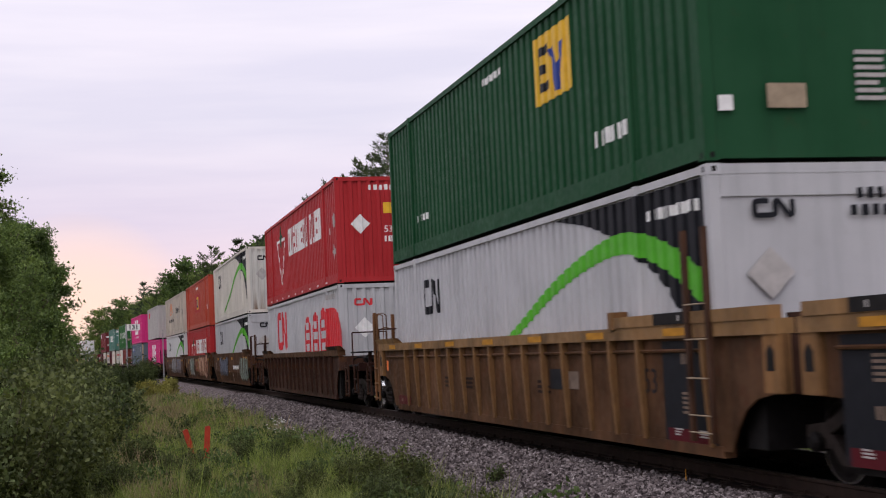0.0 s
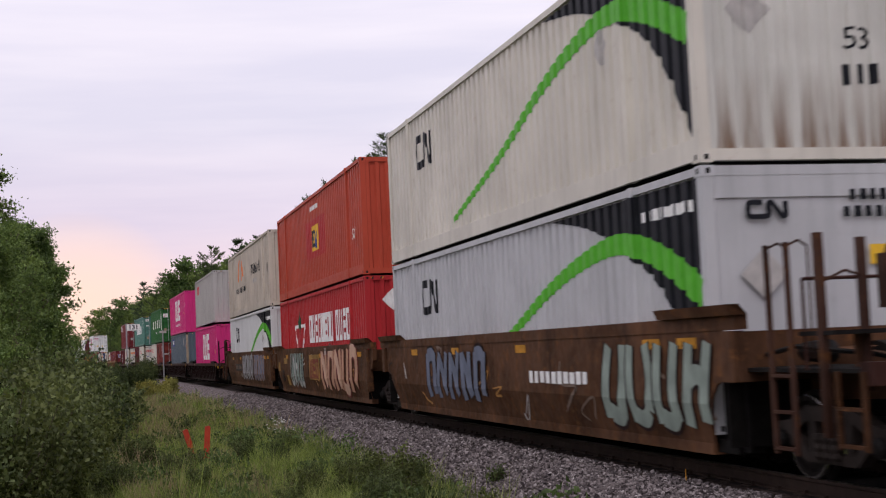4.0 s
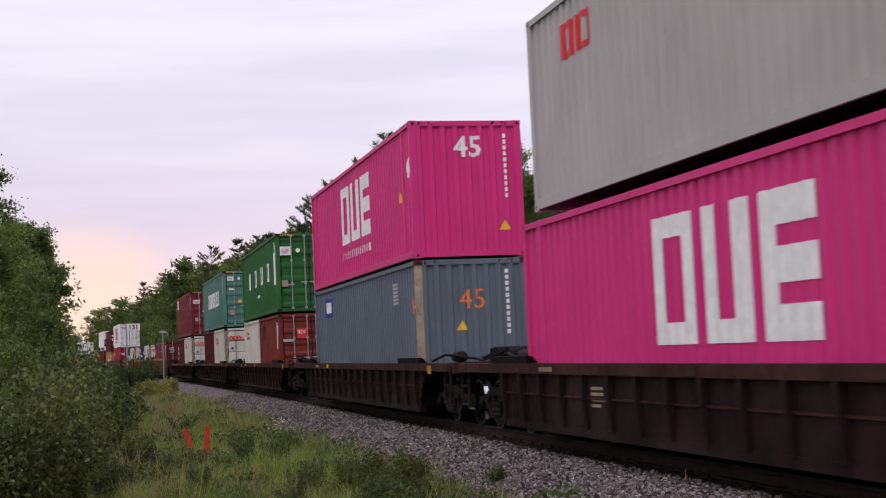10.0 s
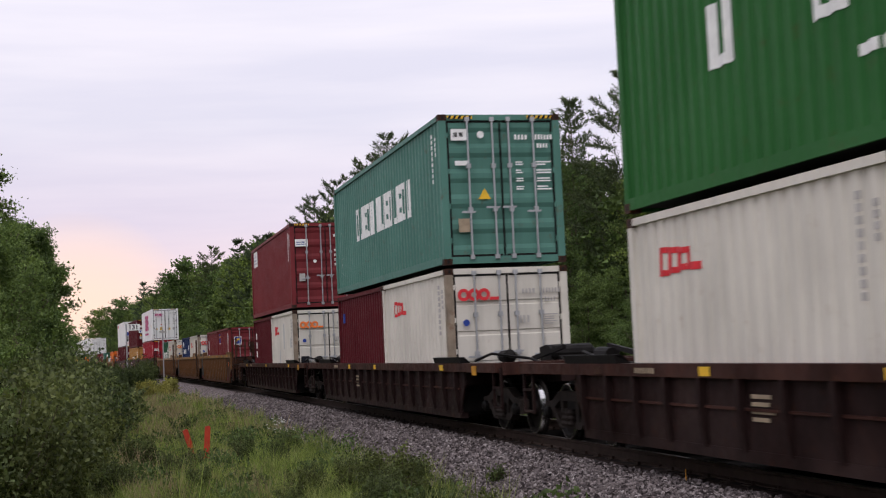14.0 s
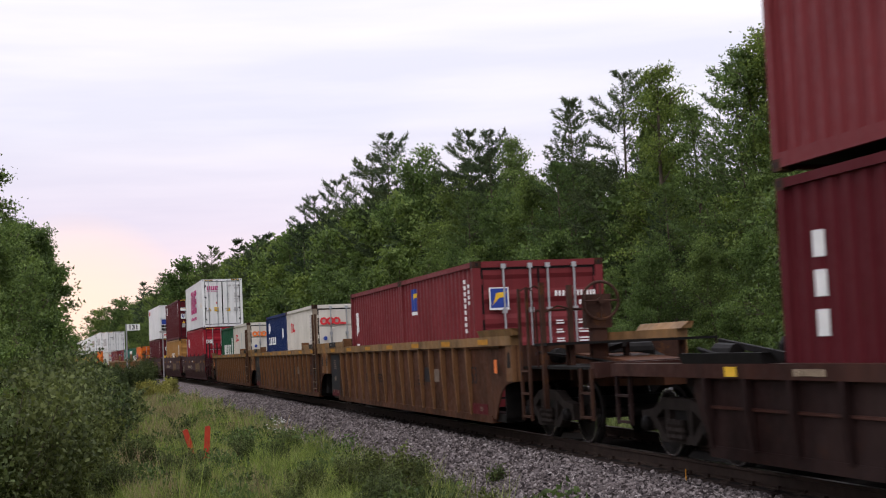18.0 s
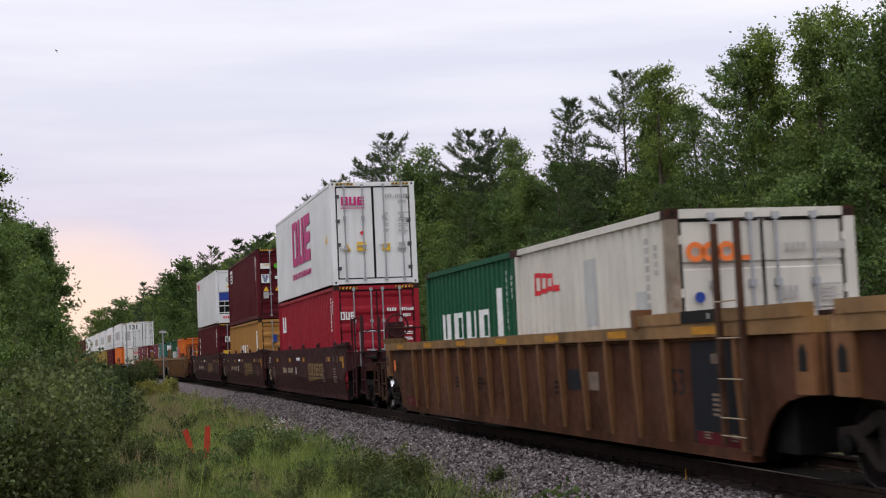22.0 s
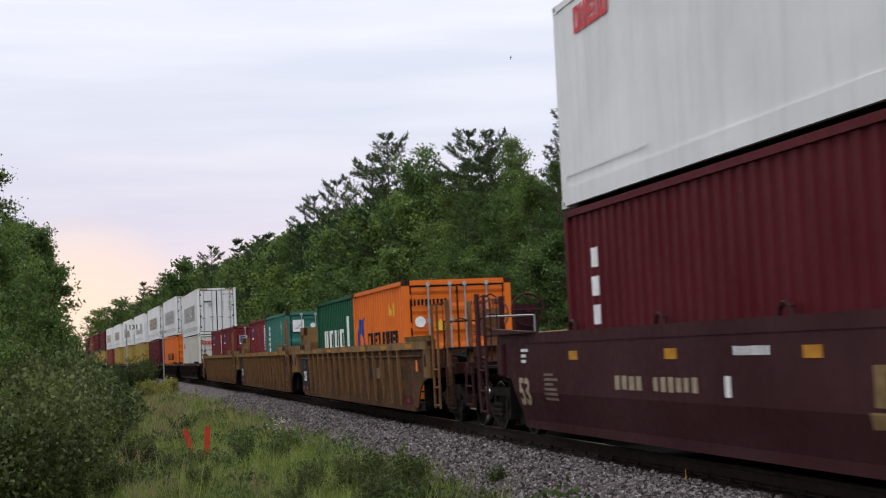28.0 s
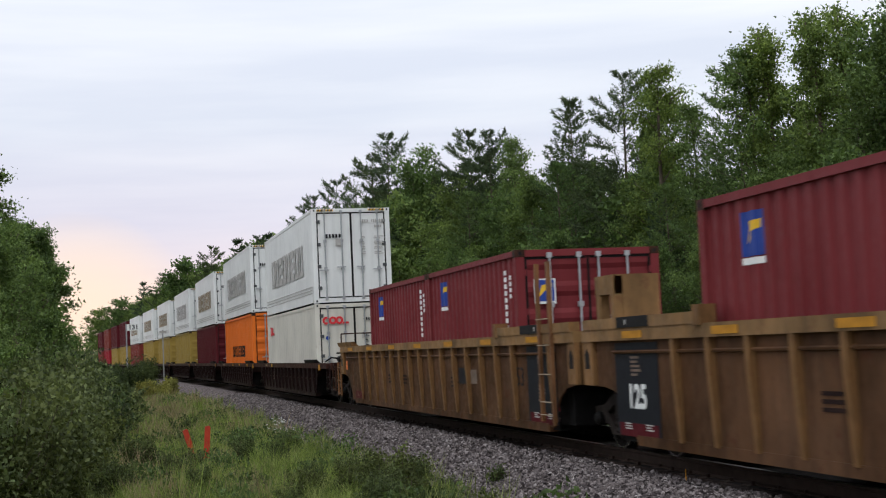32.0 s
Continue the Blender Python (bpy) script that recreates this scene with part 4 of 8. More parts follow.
def sheet_side(L, z0, z1, x, depth, pitch, sgn, shape):
    g = Geo()
    pr = corrugation(L, pitch, depth, -L / 2, *shape)
    g.v = [(x - sgn * d, y, z) for z in (z0, z1) for y, d in pr]
    n = len(pr)
    g.f = [(i, i + 1, n + i + 1, n + i) if sgn > 0 else (i + 1, i, n + i, n + i + 1) for i in range(n - 1)]
    return g


def sheet_end(W, z0, z1, y, depth, pitch, sgn):
    g = Geo()
    pr = corrugation(W, pitch, depth, -W / 2)
    g.v = [(x, y - sgn * d, z) for z in (z0, z1) for x, d in pr]
    n = len(pr)
    g.f = [(i + 1, i, n + i, n + i + 1) if sgn > 0 else (i, i + 1, n + i + 1, n + i) for i in range(n - 1)]
    return g


def text_mesh(body, size, bold=0.0):
    key = ("text", body, size)
    if key not in STORE:
        cu = bpy.data.curves.new("lettering", "FONT")
        cu.body, cu.size, cu.extrude, cu.offset = body, size, 0.002, bold
        cu.align_x, cu.align_y = "CENTER", "CENTER"
        cu.resolution_u = 2
        ob = bpy.data.objects.new("lettering", cu)
        STORE[key] = bpy.data.meshes.new_from_object(ob)
        bpy.data.objects.remove(ob)
    return STORE[key]


class Box:
    """What the decals need to know of a container."""
    def __init__(self, ob, L, W, H, wave=None, end_wave=None, sill=0.17):
        self.ob, self.L, self.W, self.H, self.wave, self.end_wave, self.sill = ob, L, W, H, wave, end_wave, sill

    def side(self, y, z):
        return Matrix.Translation((-self.W / 2 - 0.006, y, z)) @ Matrix(((0, 0, -1, 0), (-1, 0, 0, 0), (0, 1, 0, 0), (0, 0, 0, 1)))

    def end(self, x, z):
        return Matrix.Translation((x, -self.L / 2 - 0.012, z)) @ Matrix(((1, 0, 0, 0), (0, 0, -1, 0), (0, 1, 0, 0), (0, 0, 0, 1)))

    def on_side(self, name, geo, mat, y, z, label=""):
        for g in geo if isinstance(geo, list) else [geo]:
            part(name, laid_on(g, self.wave, y, -1, 0.030) if self.wave and z + tallest(g) > self.sill else g, mat, self.ob, label, self.side(y, z))

    def on_end(self, name, geo, mat, x, z, label=""):
        for g in geo if isinstance(geo, list) else [geo]:
            part(name, laid_on(g, self.end_wave, x, 1, 0.020) if self.end_wave else g, mat, self.ob, label, self.end(x, z))


def tallest(geo):
    """The highest point of a flat shape."""
    return max(v[1] for v in geo.v) if isinstance(geo, Geo) else max(v.co.y for v in geo.vertices)


def laid_on(geo, wave, at, way, drop):
    """Paint that follows the folds of a corrugated sheet: cut at the folds and pressed into them."""
    me = geo.mesh("paint") if isinstance(geo, Geo) else geo.copy()
    bm = bmesh.new()
    bm.from_mesh(me)
    xs = [v.co.x for v in bm.verts]
    lo, hi = min(xs), max(xs)
    along, deep = [w[0] for w in wave], [w[1] for w in wave]
    for a in along:
        c = (a - at) * way
        if lo + 0.002 < c < hi - 0.002:
            bmesh.ops.bisect_plane(bm, geom=bm.verts[:] + bm.edges[:] + bm.faces[:], plane_co=(c, 0, 0), plane_no=(1, 0, 0), dist=0.0005)
    for v in bm.verts:
        v.co.z -= drop + float(np.interp(at + way * v.co.x, along, deep))
    bm.to_mesh(me)
    bm.free()
    return me


def rect(w, h, t=0.004, cx=0.0, cy=0.0):
    return Geo().box(cx - w / 2, cx + w / 2, cy - h / 2, cy + h / 2, 0, t)


def bars(n, w, h, gap=0.35, seed=0):
    """Unreadable writing: a row of small plain bars w wide in all."""
    r = random.Random(seed * 7 + n)
    g = Geo()
    p = w / n
    for k in range(n):
        b = p * (1 - gap) * r.uniform(0.75, 1.0)
        x = -w / 2 + k * p
        g.box(x, x + b, -h / 2 * r.uniform(0.85, 1), h / 2 * r.uniform(0.85, 1), 0, 0.004)
    return g


def column(n, w, h, seed=0):
    r = random.Random(seed + 91)
    g = Geo()
    p = h / n
    for k in range(n):
        z = h / 2 - (k + 1) * p
        g.box(-w / 2 * r.uniform(0.7, 1), w / 2, z, z + 0.68 * p, 0, 0.004)
    return g


def lines(n, w, h, seed=0):
    r = random.Random(seed + 17)
    g = Geo()
    p = h / n
    for k in range(n):
        z = h / 2 - (k + 1) * p
        g.box(-w / 2, -w / 2 + w * r.uniform(0.6, 1), z, z + 0.55 * p, 0, 0.004)
    return g


def block_mark(n, w, h, style="bars"):
    """A company's mark as plain shapes, one part per sign: an open frame, a pair of uprights or a stack of bars."""
    p = w / n
    signs = []
    for k in range(n):
        g = Geo()
        a, b = -w / 2 + k * p + 0.06 * p, -w / 2 + (k + 1) * p - 0.10 * p
        s = 0.30 * (b - a)
        kind = (k + (1 if style == "alt" else 0)) % 3
        if style == "ring" or kind == 0:
            g.box(a, b, -h / 2, -h / 2 + 0.17 * h, 0, 0.004).box(a, b, h / 2 - 0.17 * h, h / 2, 0, 0.004)
            g.box(a, a + s, -h / 2 + 0.17 * h, h / 2 - 0.17 * h, 0, 0.004).box(b - s, b, -h / 2 + 0.17 * h, h / 2 - 0.17 * h, 0, 0.004)
        elif kind == 1:
            g.box(a, a + s * 1.15, -h / 2, h / 2, 0, 0.004).box(b - s * 1.15, b, -h / 2, h / 2, 0, 0.004).box(a + s * 1.15, b - s * 1.15, -h / 2, -h / 2 + 0.17 * h, 0, 0.004)
        else:
            for z in (-0.5, -0.12, 0.26):
                g.box(a, b, z * h, z * h + 0.24 * h, 0, 0.004)
            for z in (-0.26, 0.12):
                g.box(a, a + s, z * h, z * h + 0.14 * h, 0, 0.004)
        signs.append(g)
    return signs


def container(label, mat, L=12.192, H=2.896, W=2.438, kind="dry", front="doors", frame_mat=None, fine=True, group="containers on the train"):
    """A container. kind: dry, domestic (53 ft, with inner posts), or reefer; front: doors, panel, plain or cooler."""
    ob = thing("shipping_container", label, "container", group)
    fm = frame_mat or mat
    cast_mat = fm if (kind != "dry" or mat in (M_PINK, M_GREY)) else M_RUSTBR
    key = (L, H, W, kind)
    hx, hy = W / 2, L / 2
    if kind == "reefer":
        depth, pitch, shape = 0.006, 0.45, (0.34, 0.12, 0.40)
    elif kind == "domestic":
        depth, pitch, shape = 0.048, 0.30, (0.52, 0.08, 0.32)
    else:
        depth, pitch, shape = 0.034, 0.278, (0.34, 0.12, 0.40)
    zb, zt = (0.17 if kind == "dry" else 0.27), H - 0.10
    ledge = 0.012 if kind == "reefer" else 0.0
    back = 0.012 if kind == "reefer" else 0.030
    for s, nm in ((-1, "side_panel"), (1, "side_panel")):
        part(nm, shared((key, "side", s), lambda: sheet_side(L - 0.28, zb, zt, s * (hx - back), depth, pitch, s, shape), nm), mat, ob)
    part("roof_panel", shared((key, "roof"), lambda: Geo().box(-hx + 0.05, hx - 0.05, -hy + 0.1, hy - 0.1, H - 0.05, H - 0.015), "roof_panel"), mat, ob)
    part("floor", shared((key, "floor"), lambda: Geo().box(-hx + 0.05, hx - 0.05, -hy + 0.1, hy - 0.1, 0.06, 0.16), "floor"), M_DARK, ob)
    for s in (-1, 1):
        part("top_rail", shared((key, "top", s), lambda: Geo().box(s * hx - (0.06 if s > 0 else 0), s * hx + (0.06 if s < 0 else 0), -hy + 0.14, hy - 0.14, H - 0.10, H - 0.01), "top_rail"), fm, ob)
        part("bottom_rail", shared((key, "bot", s), lambda: Geo().box(*sorted((s * (hx + ledge), s * (hx - 0.05))), -hy + 0.14, hy - 0.14, 0.03, zb + 0.005), "bottom_rail"), fm, ob)
        for e in (-1, 1):
            part("corner_post", shared((key, "post", s, e), lambda: Geo().box(*sorted((s * hx, s * (hx - 0.15))), *sorted((e * hy, e * (hy - 0.15))), 0.11, H - 0.11, 0.012), "corner_post"), M_RUSTPOST if e < 0 and s < 0 and kind == "dry" and mat in (M_CREAM, M_BLUEGREY) else fm, ob)
            for z in (0, H - 0.118):
                def casting():
                    g = Geo().box(*sorted((s * (hx + 0.004), s * (hx - 0.162))), *sorted((e * (hy + 0.004), e * (hy - 0.178))), 0, 0.118, 0.01)
                    return g
                cst = part("corner_casting", shared((key, "cast", s, e), casting, "corner_casting"), cast_mat, ob, at=(0, 0, z))
                if fine and (s == -1 and e == 1 or e == -1):
                    def hole():
                        g = Geo()
                        if s == -1:
                            g.prism([(e * (hy - 0.09) + dy, 0.06 + dz) for dy, dz in ((-0.025, -0.03), (0.025, -0.03), (0.025, 0.03), (-0.025, 0.03))], -hx - 0.0062, -hx - 0.0042, "x")
                        if e == -1:
                            g.prism([(s * (hx - 0.08) + dx, 0.06 + dz) for dx, dz in ((-0.025, -0.03), (0.025, -0.03), (0.025, 0.03), (-0.025, 0.03))], -hy - 0.0062, -hy - 0.0042, "y")
                        return g
                    part("lifting_hole", shared((key, "hole", s, e), hole, "lifting_hole"), M_DARK, cst)
    if kind == "domestic":
        # inner lifting posts at the 40 ft points
        for s in (-1, 1):
            for e in (-1, 1):
                part("lifting_post", shared((key, "lift", s, e), lambda: Geo().box(*sorted((s * (hx + 0.022), s * (hx - 0.1))), e * 6.02 - 0.07, e * 6.02 + 0.07, 0.03, H, 0.02), "lifting_post"), mat, ob)
    part("rear_panel", shared((key, "rear"), lambda: sheet_end(W - 0.28, 0.12, H - 0.1, hy - 0.03, 0.03, 0.26, 1), "rear_panel"), mat, ob)
    for z0, z1, nm in ((0.02, 0.15, "door_sill"), (H - 0.115, H - 0.005, "header")):
        part(nm, shared((key, nm), lambda: Geo().box(-hx + 0.15, hx - 0.15, -hy + 0.004, -hy + 0.12, z0, z1, 0.008), nm), fm, ob)
    part("rear_header", shared((key, "rh"), lambda: Geo().box(-hx + 0.15, hx - 0.15, hy - 0.1, hy, H - 0.12, H - 0.005), "rear_header"), fm, ob)
    part("rear_sill", shared((key, "rs"), lambda: Geo().box(-hx + 0.15, hx - 0.15, hy - 0.1, hy, 0.02, 0.15), "rear_sill"), fm, ob)
    if front == "panel":
        part("end_panel", shared((key, "endp"), lambda: sheet_end(W - 0.29, 0.14, H - 0.11, -hy + 0.012, 0.045, 0.25, -1), "end_panel"), mat, ob)
    elif front == "plain":
        part("end_panel", shared((key, "endq"), lambda: Geo().box(-hx + 0.15, hx - 0.15, -hy + 0.03, -hy + 0.06, 0.14, H - 0.11), "end_panel"), mat, ob)
        part("end_frame", shared((key, "endf"), lambda: Geo().box(-hx + 0.15, hx - 0.15, -hy + 0.008, -hy + 0.03, H - 0.36, H - 0.115, 0.006), "end_frame"), mat, ob)
    elif front == "cooler":
        cooler_end(ob, mat, fm, L, H, W)
    else:
        doors(ob, mat, fm, L, H, W, kind, fine)
    wave = None
    if kind != "reefer":
        wave = corrugation(L - 0.28, pitch, depth, -L / 2 + 0.14, *shape)
        if kind == "domestic":
            for e in (-6.02, 6.02):
                k = float(np.interp(e, [w[0] for w in wave], [w[1] for w in wave]))
                wave = [w for w in wave if abs(w[0] - e) > 0.075] + [(e - 0.075, k), (e - 0.07, -0.052), (e + 0.07, -0.052), (e + 0.075, k)]
            wave.sort()
        wave = [(-L / 2, -0.030), (-L / 2 + 0.139, -0.030)] + wave + [(L / 2 - 0.139, -0.030), (L / 2, -0.030)]
    end_wave = [(-W / 2, -0.020), (-W / 2 + 0.144, -0.020)] + corrugation(W - 0.29, 0.25, 0.045, -W / 2 + 0.145) + [(W / 2 - 0.144, -0.020), (W / 2, -0.020)] if front == "panel" else None
    return Box(ob, L, W, H, wave, end_wave, zb)


def doors(ob, mat, fm, L, H, W, kind, fine=True):
    hx, hy = W / 2, L / 2
    dw = hx - 0.16
    flat = mat is M_CREAM
    key = ("door", H, W, kind == "reefer", flat)
    for s in (-1, 1):
        def leaf():
            g = Geo()
            xs = sorted((s * 0.006, s * dw))
            if kind == "reefer":
                g.box(*xs, 0, 0.06, 0.16, H - 0.125)
            else:
                # three pressed panels with raised bands between
                zz = [0.16, 0.24]
                h = (H - 0.125 - 0.16 - 0.16) / 5
                prof = [(0.0, 0.16)]
                if flat:
                    for f in (0.30, 0.52, 0.74):
                        prof += [(0.0, f * H - 0.05), (0.022, f * H - 0.03), (0.022, f * H + 0.03), (0.0, f * H + 0.05)]
                for k in range(0 if flat else 5):
                    a = 0.24 + k * h
                    prof += [(0.0, a + 0.10 * h), (0.032, a + 0.28 * h), (0.032, a + 0.72 * h), (0.0, a + 0.90 * h)]
                prof += [(0.0, H - 0.125), (0.06, H - 0.125), (0.06, 0.16)]
                g.prism(prof, xs[0], xs[1], "x")
            return g
        d = part("door", shared((key, s, "leaf"), leaf, "door", fix=True), mat, ob, at=(0, -hy + 0.035, 0))
        if fine:
            part("door_gasket", shared((key, s, "gask"), lambda: Geo().box(s * 0.011 - (0.02 if kind == "reefer" else 0.007), s * 0.011 + (0.02 if kind == "reefer" else 0.007), -0.012, 0, 0.16, H - 0.125).box(*sorted((s * dw, s * (dw - 0.03))), -0.006, 0, 0.16, H - 0.125).box(*sorted((s * 0.04, s * dw)), -0.006, 0, 0.16, 0.19).box(*sorted((s * 0.04, s * dw)), -0.006, 0, H - 0.155, H - 0.125), "door_gasket"), M_DARK, d)
        for q, x in enumerate((0.27 * dw + 0.02, 0.78 * dw) if kind == "reefer" else (0.165, 0.66)):
            def bar():
                g = Geo().rod((0, 0, 0.10), (0, 0, H - 0.06), 0.021, 8)
                for z in (0.10, 0.14 + 0.3 * H, 0.64 * H, H - 0.14):
                    g.box(-0.045, 0.045, -0.027, 0.045, z, z + 0.085, 0.008)
                z = (0.34 if q else 0.37) * H
                g.prism([(-0.19, z), (0.08, z), (0.1, z + 0.035), (-0.17, z + 0.04)], -0.03, -0.012, "y")
                return g
            part("lock_rod", shared((key, "rod", q), bar, "lock_rod"), M_GALV, d, at=(s * x, -0.045, 0))
        if not fine:
            continue
        for k, z in enumerate((0.16, 0.39, 0.62, 0.86)):
            part("hinge", shared((key, s, "hinge", kind), lambda: Geo().box(*sorted((s * (dw - (0.10 if kind == "reefer" else 0.02)), s * (dw + 0.07))), -0.03, 0.0, -0.05, 0.05, 0.008), "hinge"), M_HINGE if kind == "reefer" else fm, d, at=(0, 0, z * H))


def cooler_end(ob, mat, fm, L, H, W):
    hx, hy = W / 2, L / 2
    y = -hy
    part("end_wall", Geo().box(-hx + 0.15, hx - 0.15, y + 0.10, y + 0.14, 0.15, H - 0.11), mat, ob)
    unit = part("cooling_unit", Geo().box(-hx + 0.16, hx - 0.16, y + 0.03, y + 0.10, 1.72, H - 0.14, 0.01), mat, ob)
    part("fan_cover", Geo().lathe([(y + 0.01, 0.17), (y + 0.03, 0.19)], 20, "y", (-0.45, 0, 2.38)), M_GALV, unit)
    part("fan_ring", Geo().lathe([(y + 0.004, 0.10), (y + 0.012, 0.13)], 20, "y", (-0.45, 0, 2.38)), M_CREAM, unit)
    part("condenser_grille", Geo().box(-hx + 0.2, hx - 0.2, y + 0.05, y + 0.10, 1.22, 1.66, 0.01), M_INKB, unit)
    part("condenser_fan", Geo().lathe([(y + 0.02, 0.2), (y + 0.05, 0.2)], 20, "y", (0.1, 0, 1.44)), M_DARK, unit)
    part("control_box", Geo().box(0.42, 0.8, y + 0.01, y + 0.06, 1.26, 1.62, 0.01), M_CREAM, unit)
    bay = part("machinery_bay", Geo().box(-hx + 0.18, hx - 0.18, y + 0.085, y + 0.10, 0.5, 1.2), M_DARK, ob)
    part("compressor", Geo().lathe([(-0.25, 0.12), (-0.2, 0.15), (0.2, 0.15), (0.25, 0.12)], 14, "x", (0.2, y + 0.06, 0.78)), M_GALV, bay)
    for x in (-0.75, -0.4, 0.6, 0.85):
        part("pipe", Geo().rod((x, y + 0.05, 0.52), (x, y + 0.05, 1.18), 0.025), M_GALV, bay)
    for z in (0.55, 0.92, 1.18):
        part("cross_bar", Geo().box(-hx + 0.16, hx - 0.16, y + 0.02, y + 0.07, z, z + 0.05), mat, bay)
    part("lower_panel", Geo().box(-hx + 0.16, hx - 0.16, y + 0.03, y + 0.09, 0.15, 0.50, 0.01), mat, ob)


# ---- well cars ----


def truck(parent, y, name="bogie"):
    t = part(name, shared("bolster", lambda: Geo().box(-1.05, 1.05, -0.2, 0.2, 0.38, 0.62, 0.03).box(-0.85, 0.85, -0.62, -0.52, 0.42, 0.50).box(-0.85, 0.85, 0.52, 0.62, 0.42, 0.50), "bolster"), M_GRIMESHADE, parent, at=(0, y, 0))

    def frame_side():
        g = Geo()
        g.prism([(-1.1, 0.57), (-0.74, 0.61), (-0.42, 0.75), (0.42, 0.75), (0.74, 0.61), (1.1, 0.57), (1.1, 0.45), (0.74, 0.47), (0.42, 0.61), (-0.42, 0.61), (-0.74, 0.47), (-1.1, 0.45)], -0.07, 0.07, "x")
        g.prism([(-0.80, 0.48), (-0.47, 0.22), (0.47, 0.22), (0.80, 0.48), (0.64, 0.50), (0.40, 0.31), (-0.40, 0.31), (-0.64, 0.50)], -0.07, 0.07, "x")
        for e in (-1, 1):
            g.box(-0.065, 0.065, e * 0.33 - 0.06, e * 0.33 + 0.06, 0.30, 0.63)
            g.prism([(e * 1.1, 0.46), (e * 1.1, 0.34), (e * 1.0, 0.34), (e * 1.0, 0.46)], -0.06, 0.06, "x")
            g.prism([(e * 0.78, 0.48), (e * 0.78, 0.36), (e * 0.70, 0.36), (e * 0.70, 0.48)], -0.06, 0.06, "x")
        return g
    for s in (-1, 1):
        sf = part("side_frame", shared("sideframe", frame_side, "side_frame", fix=True), M_SPRING, t, at=(s * 1.02, 0, 0))
        for k in (-0.15, 0.0, 0.15):
            part("spring", shared("spring", lambda: Geo().lathe([(0.26, 0.05), (0.29, 0.065), (0.33, 0.05), (0.37, 0.065), (0.41, 0.05), (0.45, 0.065), (0.5, 0.05)], 8, "z"), "spring"), M_SPRING, sf, at=(s * 0.09, k, 0))
        for e in (-1, 1):
            part("bearing_cap", shared("bearing", lambda: Geo().lathe([(-0.09, 0.095), (0.04, 0.095), (0.08, 0.05)] if s > 0 else [(-0.08, 0.05), (-0.04, 0.095), (0.09, 0.095)], 12, "x"), "bearing_cap"), M_GRIMESHADE, sf, at=(s * 0.08, e * 0.89, 0.42))
    for e in (-1, 1):
        def wheelset():
            g = Geo().rod((-0.7, 0, 0), (0.7, 0, 0), 0.085, 10)
            for s in (-1, 1):
                g.lathe([(s * 0.68, 0.05), (s * 0.68, 0.46), (s * 0.72, 0.46), (s * 0.73, 0.425)], 28, "x")
                g.lathe([(s * 0.7305, 0.4), (s * 0.812, 0.40), (s * 0.812, 0.36), (s * 0.77, 0.33), (s * 0.77, 0.15), (s * 0.84, 0.12), (s * 0.84, 0.02)], 28, "x")
            return g
        ws = part("wheelset", shared("wheelset", wheelset, "wheelset", fix=True), M_WHEEL, t, at=(0, e * 0.89, 0.42))
        for s in (-1, 1):
            part("tread", shared(("tread", s), lambda: Geo().lathe([(s * 0.731, 0.4), (s * 0.732, 0.422), (s * 0.81, 0.418), (s * 0.8115, 0.4)], 32, "x", caps=False), "tread", fix=True), M_TREAD, ws, "bright worn wheel tread")
    return t


def ladder(parent, x, y, z0, z1, mat, w=0.4):
    """A stile ladder: two flat uprights that rise above the sill, with steps below it and bent grips at the top."""
    g = Geo()
    for k in (-w / 2, w / 2):
        g.box(x - 0.02, x + 0.02, y + k - 0.032, y + k + 0.032, z0, z1, 0.006)
        if z1 > 1.5:
            g.tube([(x, y + k, z1 - 0.04), (x + 0.13, y + k, z1 + 0.02), (x + 0.22, y + k, z1 - 0.04), (x + 0.22, y + k, 1.2)], 0.012, 5)
    for z in (z0 + 0.04, z0 + 0.38, z0 + 0.72):
        g.box(x - 0.03, x + 0.03, y - w / 2, y + w / 2, z, z + 0.03)
    part("ladder", g, mat, parent)


def coupler(parent, y, s):
    part("coupler", Geo().box(-0.1, 0.1, *sorted((y, y + s * 0.75)), 0.78, 0.98, 0.02).box(-0.17, 0.17, *sorted((y + s * 0.55, y + s * 0.85)), 0.72, 1.02, 0.05), M_GRIMESHADE, parent)
    part("air_hose", Geo().tube([(-0.3, y + s * 0.3, 0.75), (-0.3, y + s * 0.6, 0.5), (-0.25, y + s * 0.8, 0.4), (-0.15, y + s * 0.95, 0.55)], 0.025), M_DARK, parent)


def brake_stand(parent, y, s, mat, z=1.25):
    """Uprights with a hand-brake wheel on the end platform."""
    part("upright", Geo().box(-1.35, -1.28, y - 0.04, y + 0.04, 0.5, 2.35), mat, parent)
    part("upright", Geo().box(-0.92, -0.85, y - 0.04, y + 0.04, 0.9, 2.3), mat, parent)
    w = part("brake_wheel", Geo().torus((-0.45, y - 0.14, 2.05), 0.28, 0.022).rod((-0.73, y - 0.14, 2.05), (-0.17, y - 0.14, 2.05), 0.014).rod((-0.45, y - 0.14, 1.77), (-0.45, y - 0.14, 2.33), 0.014).lathe([(y - 0.18, 0.05), (y - 0.08, 0.05)], 8, "y", (-0.45, 0, 2.05)), mat, parent)
    part("brake_box", Geo().box(-0.65, -0.25, y - 0.08, y + 0.16, 1.65, 2.15, 0.03), mat, parent)
    part("brake_post", Geo().box(-0.57, -0.33, y - 0.04, y + 0.1, 0.9, 1.7), mat, parent)
    part("grab_iron", Geo().tube([(-1.3, y, 1.9), (-1.1, y - 0.08, 2.0), (-0.9, y, 1.95)], 0.014), mat, parent)


